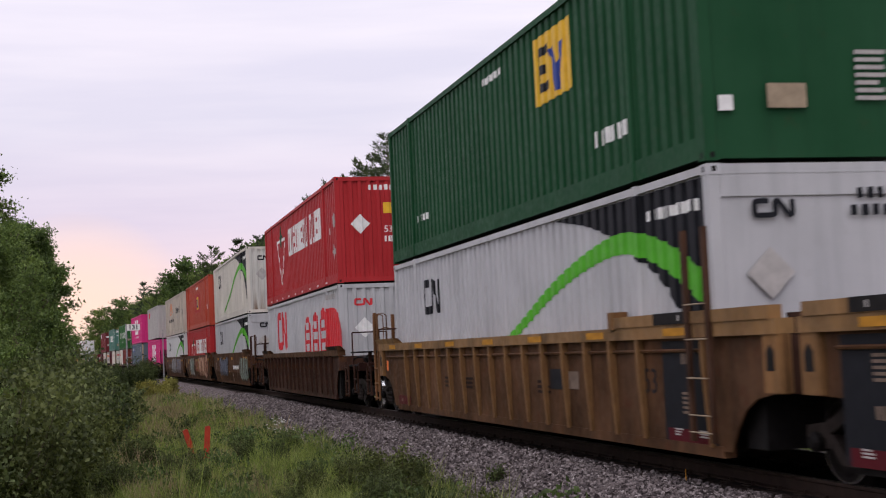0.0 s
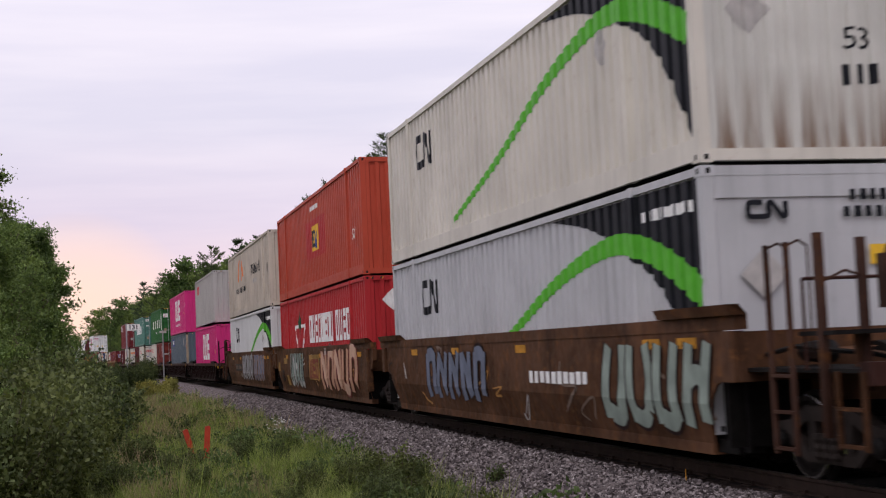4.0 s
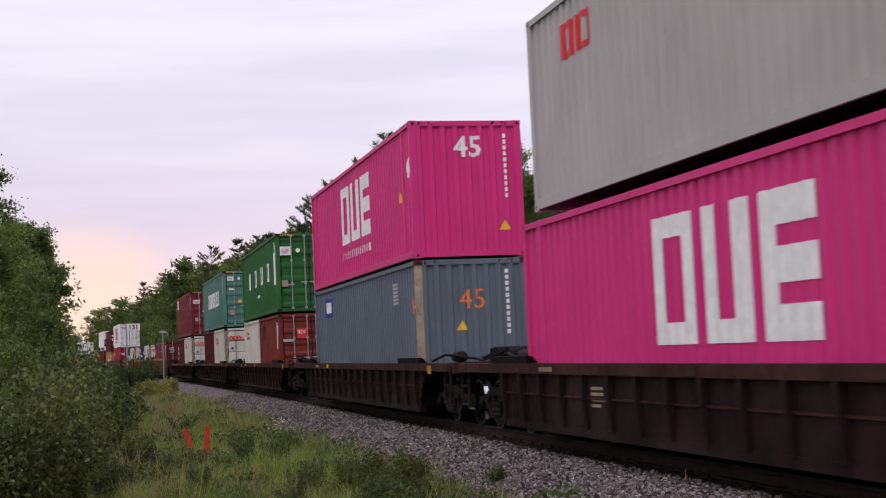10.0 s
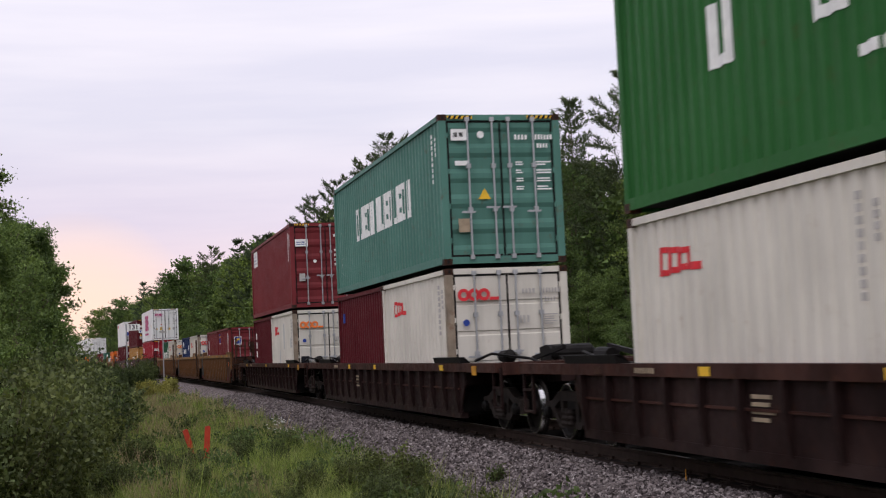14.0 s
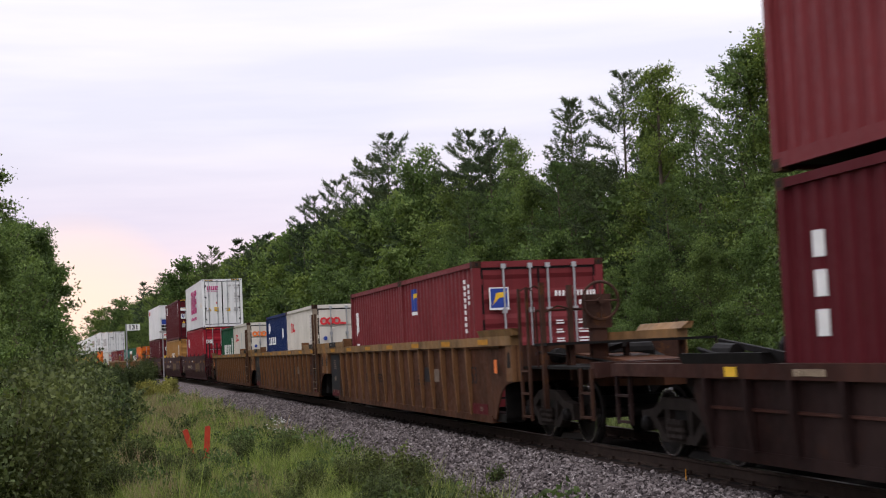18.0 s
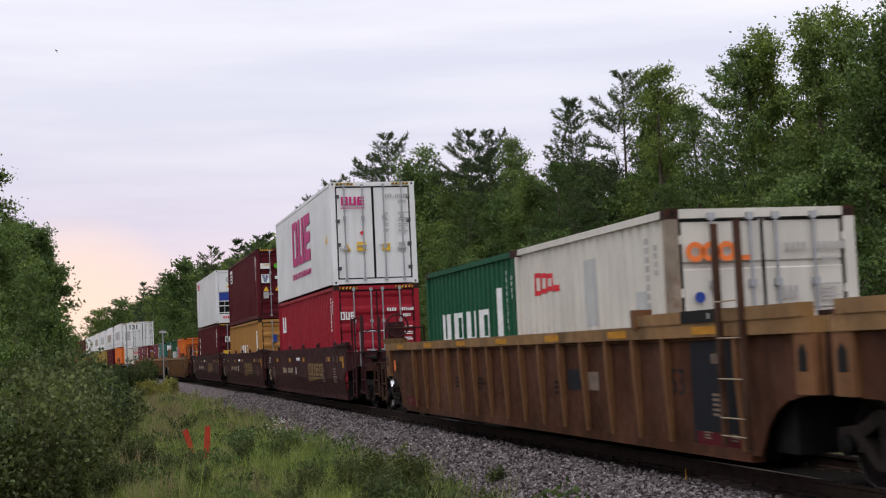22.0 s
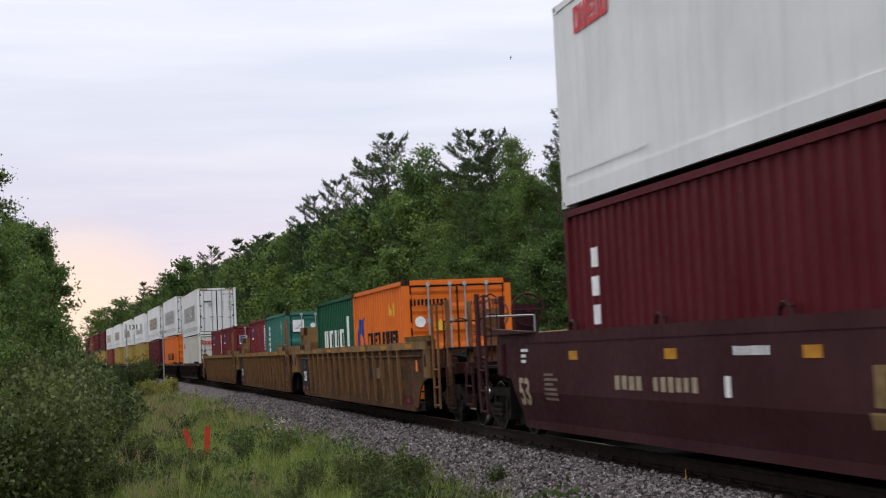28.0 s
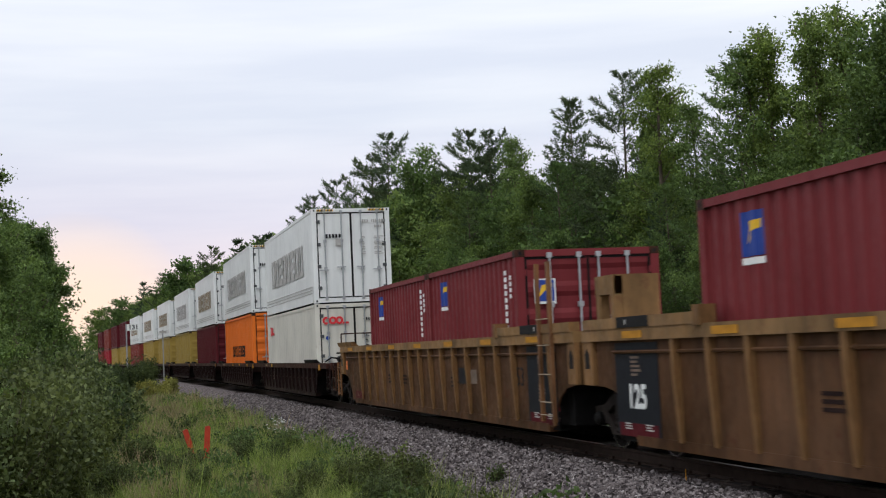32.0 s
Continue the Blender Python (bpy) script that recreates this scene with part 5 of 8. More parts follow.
def tall_ladder(parent, x, y, z0, z1, mat):
    """Two flat uprights with thin rungs below the sill."""
    for k in (-0.26, 0.26):
        part("upright", Geo().box(x - 0.025, x + 0.025, y + k - 0.04, y + k + 0.04, z0, z1), mat, parent)
    for z in (0.45, 0.63, 1.02, 1.43, 1.8):
        part("rung", shared("rung", lambda: Geo().rod((0, -0.26, 0), (0, 0.26, 0), 0.008), "rung"), M_INKT, parent, at=(x - 0.035, y, z))


STYLES = {
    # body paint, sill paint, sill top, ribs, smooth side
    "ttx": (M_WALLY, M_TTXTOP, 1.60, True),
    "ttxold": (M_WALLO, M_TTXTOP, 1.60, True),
    "graffiti": (M_GRAF, M_GRAF, 1.66, False),
    "rusty": (M_RUSTBR, M_RUSTSILL, 1.52, True),
    "dark40": (M_BROWN, M_DSILL, 1.17, True),
    "bnsf": (M_BNSF, M_BNSF, 1.62, False),
}


# ribs lighter than the walls: the light they catch is in their colour
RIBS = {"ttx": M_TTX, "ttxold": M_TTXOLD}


CREASE, SLANT = 0.74, 0.24


def creased(me, at, axis, way):
    """Bends a sheet inwards below the crease: cut along it, then set back in proportion to the depth below. at: the crease in the mesh's own height axis."""
    up, out = axis
    no = [0, 0, 0]
    no[up] = 1
    co = [0, 0, 0]
    co[up] = at
    bm = bmesh.new()
    bm.from_mesh(me)
    bmesh.ops.bisect_plane(bm, geom=bm.verts[:] + bm.edges[:] + bm.faces[:], plane_co=co, plane_no=no, dist=0.0005)
    for v in bm.verts:
        if v.co[up] < at:
            v.co[out] -= way * SLANT * (at - v.co[up])
    bm.to_mesh(me)
    bm.free()
    return me


def well_car(label, style, half, front, rear, reach, pitch_ribs=0.92, bracket=False):
    """One well unit. half: half the length of the well; front, rear: 'own' (its own bogie and coupler), 'shared' (carries the bogie between two units) or
    'hung' (rests on the neighbour's bogie); reach: how far the end platforms go beyond the well."""
    body, sill, zt, ribbed = STYLES[style]
    ob = thing("well_car", label, "rail car", "well cars of the train")
    zb = 0.26
    X = 1.40
    low = style == "dark40"
    tall = not low
    slot = 0.32 if style == "ttx" else (0.2 if ribbed and tall else 0.12)
    boxed = style in ("ttx", "ttxold")
    ext = {e: (0.75 if k == "own" else rc) if boxed else 0.0 for e, k, rc in ((-1, front, reach[0]), (1, rear, reach[1]))}
    cut = {"own": 0.95 if boxed else (0.55 if tall else 0.0), "shared": 1.75 if style == "bnsf" else 0.75, "hung": 0.0}
    for s in (-1, 1):
        xo, xi = s * X, s * (X - 0.025)
        # wall with arched lower corners over the bogies
        cf, cr_ = cut[front], cut[rear]
        poly = []
        for e, c in ((-1, cf), (1, cr_)):
            arch = [(e * (half - c), zb)]
            if ext[e]:
                q = half + ext[e] - (1.55 if (front, rear)[e > 0] == "shared" else 1.25)
                arch = [(e * q, zb), (e * (q + 0.16), 0.50), (e * (q + 0.36), 0.70), (e * (q + 0.62), 0.82), (e * (q + 0.95), 0.87), (e * (half + ext[e]), 0.88), (e * (half + ext[e]), zt - 0.15)]
                poly += arch[::-1] if e < 0 else arch
                continue
            if c:
                arch += [(e * (half - 0.88 * c), 0.52), (e * (half - 0.66 * c), 0.78), (e * (half - 0.36 * c), 0.94), (e * half, 1.0)]
            arch.append((e * half, zt - slot))
            poly += arch[::-1] if e < 0 else arch
        wall = fix_normals(Geo().prism(poly, *sorted((xo, xi)), "x").mesh("side_wall"))
        bent = style in ("graffiti", "bnsf")
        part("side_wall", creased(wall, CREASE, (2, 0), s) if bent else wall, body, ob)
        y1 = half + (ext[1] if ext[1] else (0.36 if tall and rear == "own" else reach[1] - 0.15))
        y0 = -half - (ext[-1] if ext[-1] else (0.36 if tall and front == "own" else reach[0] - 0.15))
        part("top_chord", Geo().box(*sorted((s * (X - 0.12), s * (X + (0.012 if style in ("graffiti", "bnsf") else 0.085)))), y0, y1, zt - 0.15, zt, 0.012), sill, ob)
        part("bottom_chord", Geo().box(*sorted((s * (X - (0.26 if bent else 0.14)), s * (X + (-0.10 if bent else 0.015)))), -half + (1.4 - ext[-1] if ext[-1] else cf) + 0.03, half - (1.6 - ext[1] if ext[1] else cr_) - 0.03, zb - 0.07, zb + 0.05, 0.01), body, ob)
        if ribbed:
            n = int(2 * half / pitch_ribs)
            rp = [(0.0, zb + 0.03), (0.035, zb + 0.03), (0.09, zt - 0.45), (0.09, zt - 0.152), (0, zt - 0.152)]
            at = [-half + 0.12 + k * (2 * half - 0.24) / n for k in range(n + 1)]
            at = [y for y in at if -half + cf - 0.05 < y < half - cr_ + 0.05 and not (tall and half - 1.05 < abs(y) < half - 0.2) and not (ext[1] and y > half + ext[1] - 1.6)]
            if s < 0:
                rib = shared(("rib", style), lambda: Geo().prism([(-x, z) for x, z in rp], -0.045, 0.045, "y"), "rib", fix=True)
                for k, y in enumerate(at):
                    part("rib", rib, RIBS.get(style, body), ob, at=(xo, y, 0))
            else:
                g = Geo()
                for y in at:
                    g.prism([(xo + x, z) for x, z in rp], y - 0.045, y + 0.045, "y")
                part("rib_row", g, RIBS.get(style, body), ob)["kind"] = "stuff"
            if low:
                part("side_rail", Geo().box(*sorted((s * X, s * (X + 0.03))), -half, half, 0.70, 0.73), M_DSILL, ob)
            if tall:
                part("side_pipe", Geo().rod((s * (X + 0.03), -half, zt - slot + 0.03), (s * (X + 0.03), half, zt - slot + 0.03), 0.022), body, ob)
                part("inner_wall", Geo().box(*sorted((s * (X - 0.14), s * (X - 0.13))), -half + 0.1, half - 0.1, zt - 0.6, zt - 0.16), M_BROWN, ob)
        # guide plates that stand on the sills near the ends
        for e in (-1, 1):
            open_end = (front, rear)[e > 0] == "own"
            yc = e * (half - (0.05 if boxed and open_end else 0.55))
            h = 0.11
            if ext[e] and not open_end:
                a, b = e * (half - 2.6), e * (half + ext[e] - 0.12)
                gd = part("container_guide", Geo().box(*sorted((s * (X - 0.06), s * (X + 0.10))), *sorted((a, b)), zt, zt + 0.13, 0.01), sill, ob)
                part("hinge_block", Geo().box(*sorted((s * (X - 0.1), s * (X + 0.12))), *sorted((a, a - e * 0.18)), zt - 0.02, zt + 0.2, 0.02), RIBS[style], gd)
                part("black_patch", Geo().box(*sorted((s * (X - 0.07), s * (X + 0.104))), *sorted((e * (half - 1.35), e * (half - 0.35))), zt + 0.004, zt + 0.134), M_DARK, gd)
                part("white_dash", Geo().box(*sorted((s * (X + 0.104), s * (X + 0.107))), *sorted((e * (half - 0.62), e * (half - 0.66))), zt + 0.04, zt + 0.10), M_INKS, gd)
                continue
            if style == "bnsf":
                part("container_guide", Geo().prism([(yc - 1.0, zt), (yc + 1.0, zt), (yc + 1.0, zt + 0.1), (yc - 1.0, zt + 0.02)] if e > 0 else [(yc - 1.0, zt), (yc + 1.0, zt), (yc + 1.0, zt + 0.02), (yc - 1.0, zt + 0.1)], *sorted((s * (X - 0.05), s * (X + 0.08))), "x"), body, ob)
                continue
            gd = part("container_guide", fix_normals(Geo().add([(s * (X + 0.085), yc - 0.95, zt), (s * (X + 0.085), yc + 0.95, zt), (s * (X - 0.1), yc + 0.95, zt), (s * (X - 0.1), yc - 0.95, zt),
                                                  (s * (X + 0.12), yc - 0.97, zt + h), (s * (X + 0.12), yc + 0.97, zt + h), (s * (X + 0.02), yc + 1.0, zt + h), (s * (X + 0.02), yc - 1.0, zt + h)],
                                                 [(0, 1, 2, 3), (4, 5, 6, 7), (0, 1, 5, 4), (1, 2, 6, 5), (2, 3, 7, 6), (3, 0, 4, 7)]).mesh("container_guide")), M_DARK if low else sill, ob)
            if tall and ribbed and not boxed:
                part("black_patch", fix_normals(Geo().add([(s * (X + 0.089), yc - 0.55, zt + 0.003), (s * (X + 0.089), yc + 0.5, zt + 0.003), (s * (X + 0.124), yc + 0.5, zt + h - 0.004), (s * (X + 0.124), yc - 0.55, zt + h - 0.004)], [(0, 1, 2, 3)]).mesh("black_patch")), M_DARK, gd)
    # floor of the well
    g = Geo()
    n = 9
    F = X - (0.16 if style in ("graffiti", "bnsf") else 0.05)
    for k in range(n):
        y = -half + 0.6 + k * (2 * half - 1.2) / (n - 1)
        g.box(-F, F, y - 0.2, y + 0.2, 0.24, 0.358)
    g.box(-F, -F + 0.3, -half + 0.1, half - 0.1, 0.22, 0.35).box(F - 0.3, F, -half + 0.1, half - 0.1, 0.22, 0.35)
    part("well_floor", g, M_GRIMESHADE, ob)
    for e, kind, rc in ((-1, front, reach[0]), (1, rear, reach[1])):
        y1 = half + rc
        # near-black, so that the recess over the bogie looks shaded
        part("end_wall", Geo().box(-X + 0.03, X - 0.03, *sorted((e * (half - 0.03), e * half)), 0.3, min(zt - 0.02, 1.3)), M_GRIMESHADE, ob)
        # tapering centre sill out to the coupler, and the cross member over the bogie
        part("centre_sill", fix_normals(Geo().prism([(e * half, 0.74), (e * y1, 0.84), (e * y1, 1.10), (e * half, min(zt - 0.1, 1.32))], -0.42, 0.42, "x").mesh("centre_sill")), body, ob)
        if ext[e]:
            ye = half + ext[e]
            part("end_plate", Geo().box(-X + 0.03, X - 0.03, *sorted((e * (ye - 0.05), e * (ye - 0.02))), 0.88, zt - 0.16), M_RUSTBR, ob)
            part("end_deck", Geo().box(-X + 0.03, X - 0.03, *sorted((e * half, e * (ye - 0.05))), zt - 0.3, zt - 0.25), M_GRIMESHADE, ob)
            part("end_floor", Geo().box(-X + 0.03, X - 0.03, *sorted((e * half, e * (ye - 0.05))), 0.90, 0.94), M_GRIMESHADE, ob)
            if kind != "own":
                part("middle_block", Geo().box(-0.9, -0.2, *sorted((e * (ye - 0.9), e * (ye + 0.1))), zt - 0.25, zt + 0.06, 0.03), M_RUSTBR, ob)
            for s in (-1, 1):
                ps = part("end_post", Geo().box(*sorted((s * (X - 0.08), s * (X + 0.07))), *sorted((e * (ye - 0.34), e * ye)), 0.89, zt - 0.152, 0.02), RIBS[style], ob)
                part("opening", Geo().prism([(e * (ye - 0.25), 1.1), (e * (ye - 0.25), 1.28), (e * (ye - 0.17), 1.36), (e * (ye - 0.09), 1.28), (e * (ye - 0.09), 1.1)], *sorted((s * (X + 0.071), s * (X + 0.073))), "x"), M_DARK, ps)
            q = ye - 1.7
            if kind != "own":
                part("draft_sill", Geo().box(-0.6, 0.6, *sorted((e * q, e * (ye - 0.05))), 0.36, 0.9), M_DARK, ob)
            # added black block in place of the shade in the open arch
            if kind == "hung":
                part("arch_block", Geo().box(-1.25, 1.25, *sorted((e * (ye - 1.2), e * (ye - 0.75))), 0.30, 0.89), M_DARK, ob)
            if kind == "shared":
                truck(ob, e * (ye - 0.45))
            if bracket and e > 0:
                bx = part("tall_bracket", Geo().box(-1.25, -1.1, *sorted((e * (ye - 0.65), e * (ye - 0.52))), zt - 0.1, zt + 0.68, 0.02).box(-1.25, -1.1, *sorted((e * (ye - 0.15), e * ye)), zt - 0.1, zt + 0.68, 0.02).box(-1.25, -1.1, *sorted((e * (ye - 0.65), e * ye)), zt + 0.45, zt + 0.7), sill, ob)
                part("tall_plate", Geo().box(-1.12, -0.62, *sorted((e * (ye - 0.66), e * (ye - 0.6))), zt + 0.05, zt + 0.7), sill, bx)
            if kind != "own":
                continue
        dark = M_RUSTBR if boxed or style == "rusty" else body
        part("body_bolster", Geo().box(-X + 0.02, X - 0.02, *sorted((e * (half + 0.02), e * (half + 0.34))), 0.98 if tall else 0.78, zt - 0.17), dark, ob)
        if kind == "own":
            # added black sheets behind the arches, for the shade inside them
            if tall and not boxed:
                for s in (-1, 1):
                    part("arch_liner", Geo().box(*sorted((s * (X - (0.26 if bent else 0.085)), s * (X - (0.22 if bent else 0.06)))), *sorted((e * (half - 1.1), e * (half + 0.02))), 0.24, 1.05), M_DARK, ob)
            truck(ob, e * (half + (1.30 if boxed else 1.5)))
            coupler(ob, e * (half + rc - 0.35), e)
            part("end_sill", Geo().box(-X + 0.02, X - 0.02, *sorted((e * (y1 - 0.22), e * y1)), 0.98, 1.18, 0.02), M_DSILL, ob)
            # deck gear: brake cylinder, reservoir, pipes, a slanting guide in the middle
            part("deck_plate", Geo().box(-X + 0.1, X - 0.1, *sorted((e * (half + 0.34), e * (y1 - 0.22))), 1.08, 1.12), M_GRIMESHADE, ob)
            part("air_reservoir", Geo().lathe([(-0.45, 0.06), (-0.4, 0.14), (0.3, 0.14), (0.35, 0.06)], 12, "x", (0.45, e * (half + 0.95), 1.28)), M_GRIMESHADE, ob)
            part("brake_cylinder", Geo().lathe([(e * (half + 0.55), 0.1), (e * (half + 1.0), 0.12), (e * (half + 1.05), 0.04)], 12, "y", (-0.75, 0, 1.26)), M_GRIMESHADE, ob)
            part("brake_lever", Geo().prism([(e * (half + 0.5), 1.16), (e * (half + 2.2), 1.36), (e * (half + 2.2), 1.42), (e * (half + 0.5), 1.24)], -0.2, -0.14, "x"), M_GRIMESHADE, ob)
            part("locator_ramp", fix_normals(Geo().prism([(e * (half + 0.05), 1.12), (e * (half + 0.05), zt + 0.22 if low else 1.3), (e * (half + 0.45), zt + 0.26 if low else 1.34), (e * (half + 1.5), 1.12)], 0.1, 0.9, "x").mesh("locator_ramp")), M_GRIMESHADE, ob)
            part("train_pipe", Geo().tube([(-1.1, e * half, 1.2), (-1.05, e * (half + 0.9), 1.32), (-0.6, e * (half + 1.6), 1.22), (-0.3, e * (y1 - 0.1), 1.0)], 0.025), M_GRIMESHADE, ob)
            step = Geo()
            for yy in (y1 - 0.55, y1 - 0.12):
                step.box(-X - 0.02, -X + 0.02, e * yy - 0.02, e * yy + 0.02, 0.42, 1.1)
            for zz in (0.44, 0.76):
                step.box(-X - 0.03, -X + 0.03, *sorted((e * (y1 - 0.55), e * (y1 - 0.12))), zz, zz + 0.03)
            part("foot_step", step, M_RUSTBR if boxed else body, ob)
            if tall:
                part("cross_platform", Geo().box(-X + 0.06, X - 0.06, *sorted((e * (half + 1.5), e * (half + 2.15))), 1.42, 1.46), M_GRIMESHADE, ob)
                for x in (-0.9, 0.0, 0.9):
                    part("platform_leg", Geo().box(x - 0.04, x + 0.04, *sorted((e * (half + 1.78), e * (half + 1.86))), 1.1, 1.42), dark, ob)
                part("handrail", Geo().tube([(-1.3, e * (half + 1.55), 1.1), (-1.3, e * (half + 1.55), 1.95), (-0.4, e * (half + 1.55), 1.95), (-0.4, e * (half + 1.55), 1.1)], 0.018), M_GALV if style == "bnsf" else M_DSILL, ob)
        elif kind == "shared":
            truck(ob, e * (half + (0.15 if style == "bnsf" else rc * 0.5 + 0.75)))
        for s in (-1, 1):
            if tall and boxed:
                continue
            if tall:
                part("end_post", Geo().box(*sorted((s * (X - 0.1), s * (X + 0.06))), *sorted((e * (half + 0.05), e * (half + 0.32))), 0.98 if kind != "hung" else 0.5, zt - 0.16, 0.02), RIBS.get(style, body), ob)
                if kind != "own":
                    part("end_bracket", fix_normals(Geo().prism([(e * (half + 0.32), zt - 0.152), (e * (half + min(rc, 1.2) - 0.16), zt - 0.152), (e * (half + min(rc, 1.2) - 0.16), zt - 0.42), (e * (half + 0.55), zt - 0.62), (e * (half + 0.32), 1.0)], *sorted((s * (X - 0.12), s * (X - 0.02))), "x").mesh("end_bracket")), body, ob)
            else:
                part("end_gusset", fix_normals(Geo().prism([(e * half, zb + 0.1), (e * (half + 0.3), 0.8), (e * (half + 0.3), zt - 0.152), (e * half, zt - 0.152)], *sorted((s * (X - 0.03), s * X)), "x").mesh("end_gusset")), body, ob)
        if kind in ("shared", "hung") and tall:
            part("end_cap", Geo().box(-0.75, 0.75, *sorted((e * (half + 0.34), e * (half + rc - 0.3))), 1.1, zt - 0.02, 0.03), M_DSILL, ob)
    return ob


# ---- the train: where things stand along it, in metres behind the camera's cross line at the start ----
MOVING = []


def ride(ob, s, z):
    MOVING.append((ob, s, z))


def stack(bx, s_front, z):
    """Puts a container with its front end s_front metres along the train."""
    ride(bx.ob, s_front + bx.L / 2, z)
verge_things()


# ---- liveries ----
def curve(pts, n=6):
    """A smooth line through the points."""
    P = [Vector(p) for p in pts]
    P = [2 * P[0] - P[1]] + P + [2 * P[-1] - P[-2]]
    out = []
    for i in range(1, len(P) - 2):
        for k in range(n):
            t = k / n
            a, b, c, d = P[i - 1:i + 3]
            out.append(0.5 * ((2 * b) + (c - a) * t + (2 * a - 5 * b + 4 * c - d) * t * t + (3 * b - a - 3 * c + d) * t ** 3))
    return out + [P[-2]]


def ribbon(pts, w0, w1):
    """A flat band along a smooth line, w0 wide at its start and w1 at its end."""
    c = curve(pts)
    g = Geo()
    n = len(c)
    for i, p in enumerate(c):
        d = (c[min(i + 1, n - 1)] - c[max(i - 1, 0)]).normalized()
        q = Vector((-d.y, d.x)) * (w0 + (w1 - w0) * i / (n - 1)) / 2
        for s in (-1, 1):
            for z in (0, 0.003):
                g.v.append((p.x + s * q.x, p.y + s * q.y, z))
    for i in range(n - 1):
        a, b = 4 * i, 4 * i + 4
        g.f += [(a + 1, b + 1, b + 3, a + 3), (a, a + 2, b + 2, b), (a, b, b + 1, a + 1), (a + 2, a + 3, b + 3, b + 2)]
    return g


def region(pts, floor_pts):
    """A flat area below or beside a smooth line, closed by straight points."""
    c = [(p.x, p.y) for p in curve(pts)] + floor_pts
    return Geo().prism(c, 0, 0.002)


def diamond(r):
    return Geo().prism([(0, -r), (r, 0), (0, r), (-r, 0)], 0, 0.004)


def bent_band(w, h):
    """A company's mark as one continuous bent band."""
    k = 0.115 * w
    pts = [(-0.10, 0.42), (-0.24, 0.43), (-0.38, 0.42), (-0.44, 0.30), (-0.44, -0.30), (-0.38, -0.42), (-0.22, -0.43), (-0.06, -0.42), (0.04, -0.30), (0.04, 0.30), (0.08, 0.42), (0.15, 0.34), (0.34, -0.34), (0.40, -0.42), (0.45, -0.30), (0.45, 0.10), (0.45, 0.50)]
    return [ribbon([(x * w, z * h) for x, z in pts], k, k)]


def swoosh(bx, cn_y=4.8, lift=0.0):
    """The white 53 ft box with a black corner and a green band."""
    hy = bx.L / 2
    blk = [(2.9, bx.H - 0.12), (4.35, 2.55), (5.5, 2.20), (6.6, 1.72), (7.25, 1.15), (hy - 0.2, 0.30)]
    bx.on_side("corner_paint", fix_normals(region(blk, [(hy - 0.16, 0.30), (hy - 0.16, bx.H - 0.12)]).mesh("corner_paint")), M_INKK, 0, lift, "black painted corner")
    bx.on_side("green_band", ribbon([(-2.7, 0.42), (0.4, 1.15), (2.6, 1.80), (4.3, 2.15), (5.6, 2.24), (6.8, 1.98), (hy - 0.16, 1.50)], 0.10, 0.36), M_INKG, 0, lift + 0.003, "green curved band")
    bx.on_side("company_mark", bent_band(1.35, 0.62), M_INKK, cn_y, 2.07, "black company mark")
    bx.on_side("number", bars(9, 1.5, 0.14, 0.3, 3), M_INKW, -7.05, 2.50)
    bx.on_end("company_mark", bent_band(0.50, 0.18), M_INKK, -0.55, 2.40)
    bx.on_end("number", bars(4, 0.5, 0.13, 0.35, 4), M_INKK, 0.72, 2.55)
    bx.on_end("number", bars(6, 0.8, 0.13, 0.35, 5), M_INKK, 0.78, 2.36)
    bx.on_end("placard", diamond(0.28), M_INKS, -0.62, 1.70)


def wordmark(bx, y0, y1, z0, z1, words, mat=M_INKW, label="white company wordmark", style="bars"):
    """Company words from y0 to y1 along the side as plain shapes."""
    tot = sum(words) + 0.7 * (len(words) - 1)
    p = (y0 - y1) / tot
    at = y0
    for w in words:
        bx.on_side("wordmark", block_mark(w, w * p, z1 - z0, style), mat, at - w * p / 2, (z0 + z1) / 2, label)
        at -= (w + 0.7) * p


def triangle_mark(bx, y0, y1, z0, z1):
    c = (y0 + y1) / 2
    w = (y0 - y1) / 2
    for a, b in (((-w, z1 - 0.25), (0, z0)), ((w, z1 - 0.25), (0, z0)), ((-w, z1 - 0.25), (w, z1 - 0.25))):
        bx.on_side("triangle_mark", ribbon([a, ((a[0] + b[0]) / 2, (a[1] + b[1]) / 2), b], 0.10, 0.10), M_INKW, c, 0)
    bx.on_side("leaf_mark", Geo().prism([(0, -0.35), (0.35, 0.05), (0.2, 0.1), (0, 0.42), (-0.2, 0.1), (-0.35, 0.05)], 0, 0.006), M_DGREEN, c, z1 - 0.15, "green leaf shape")


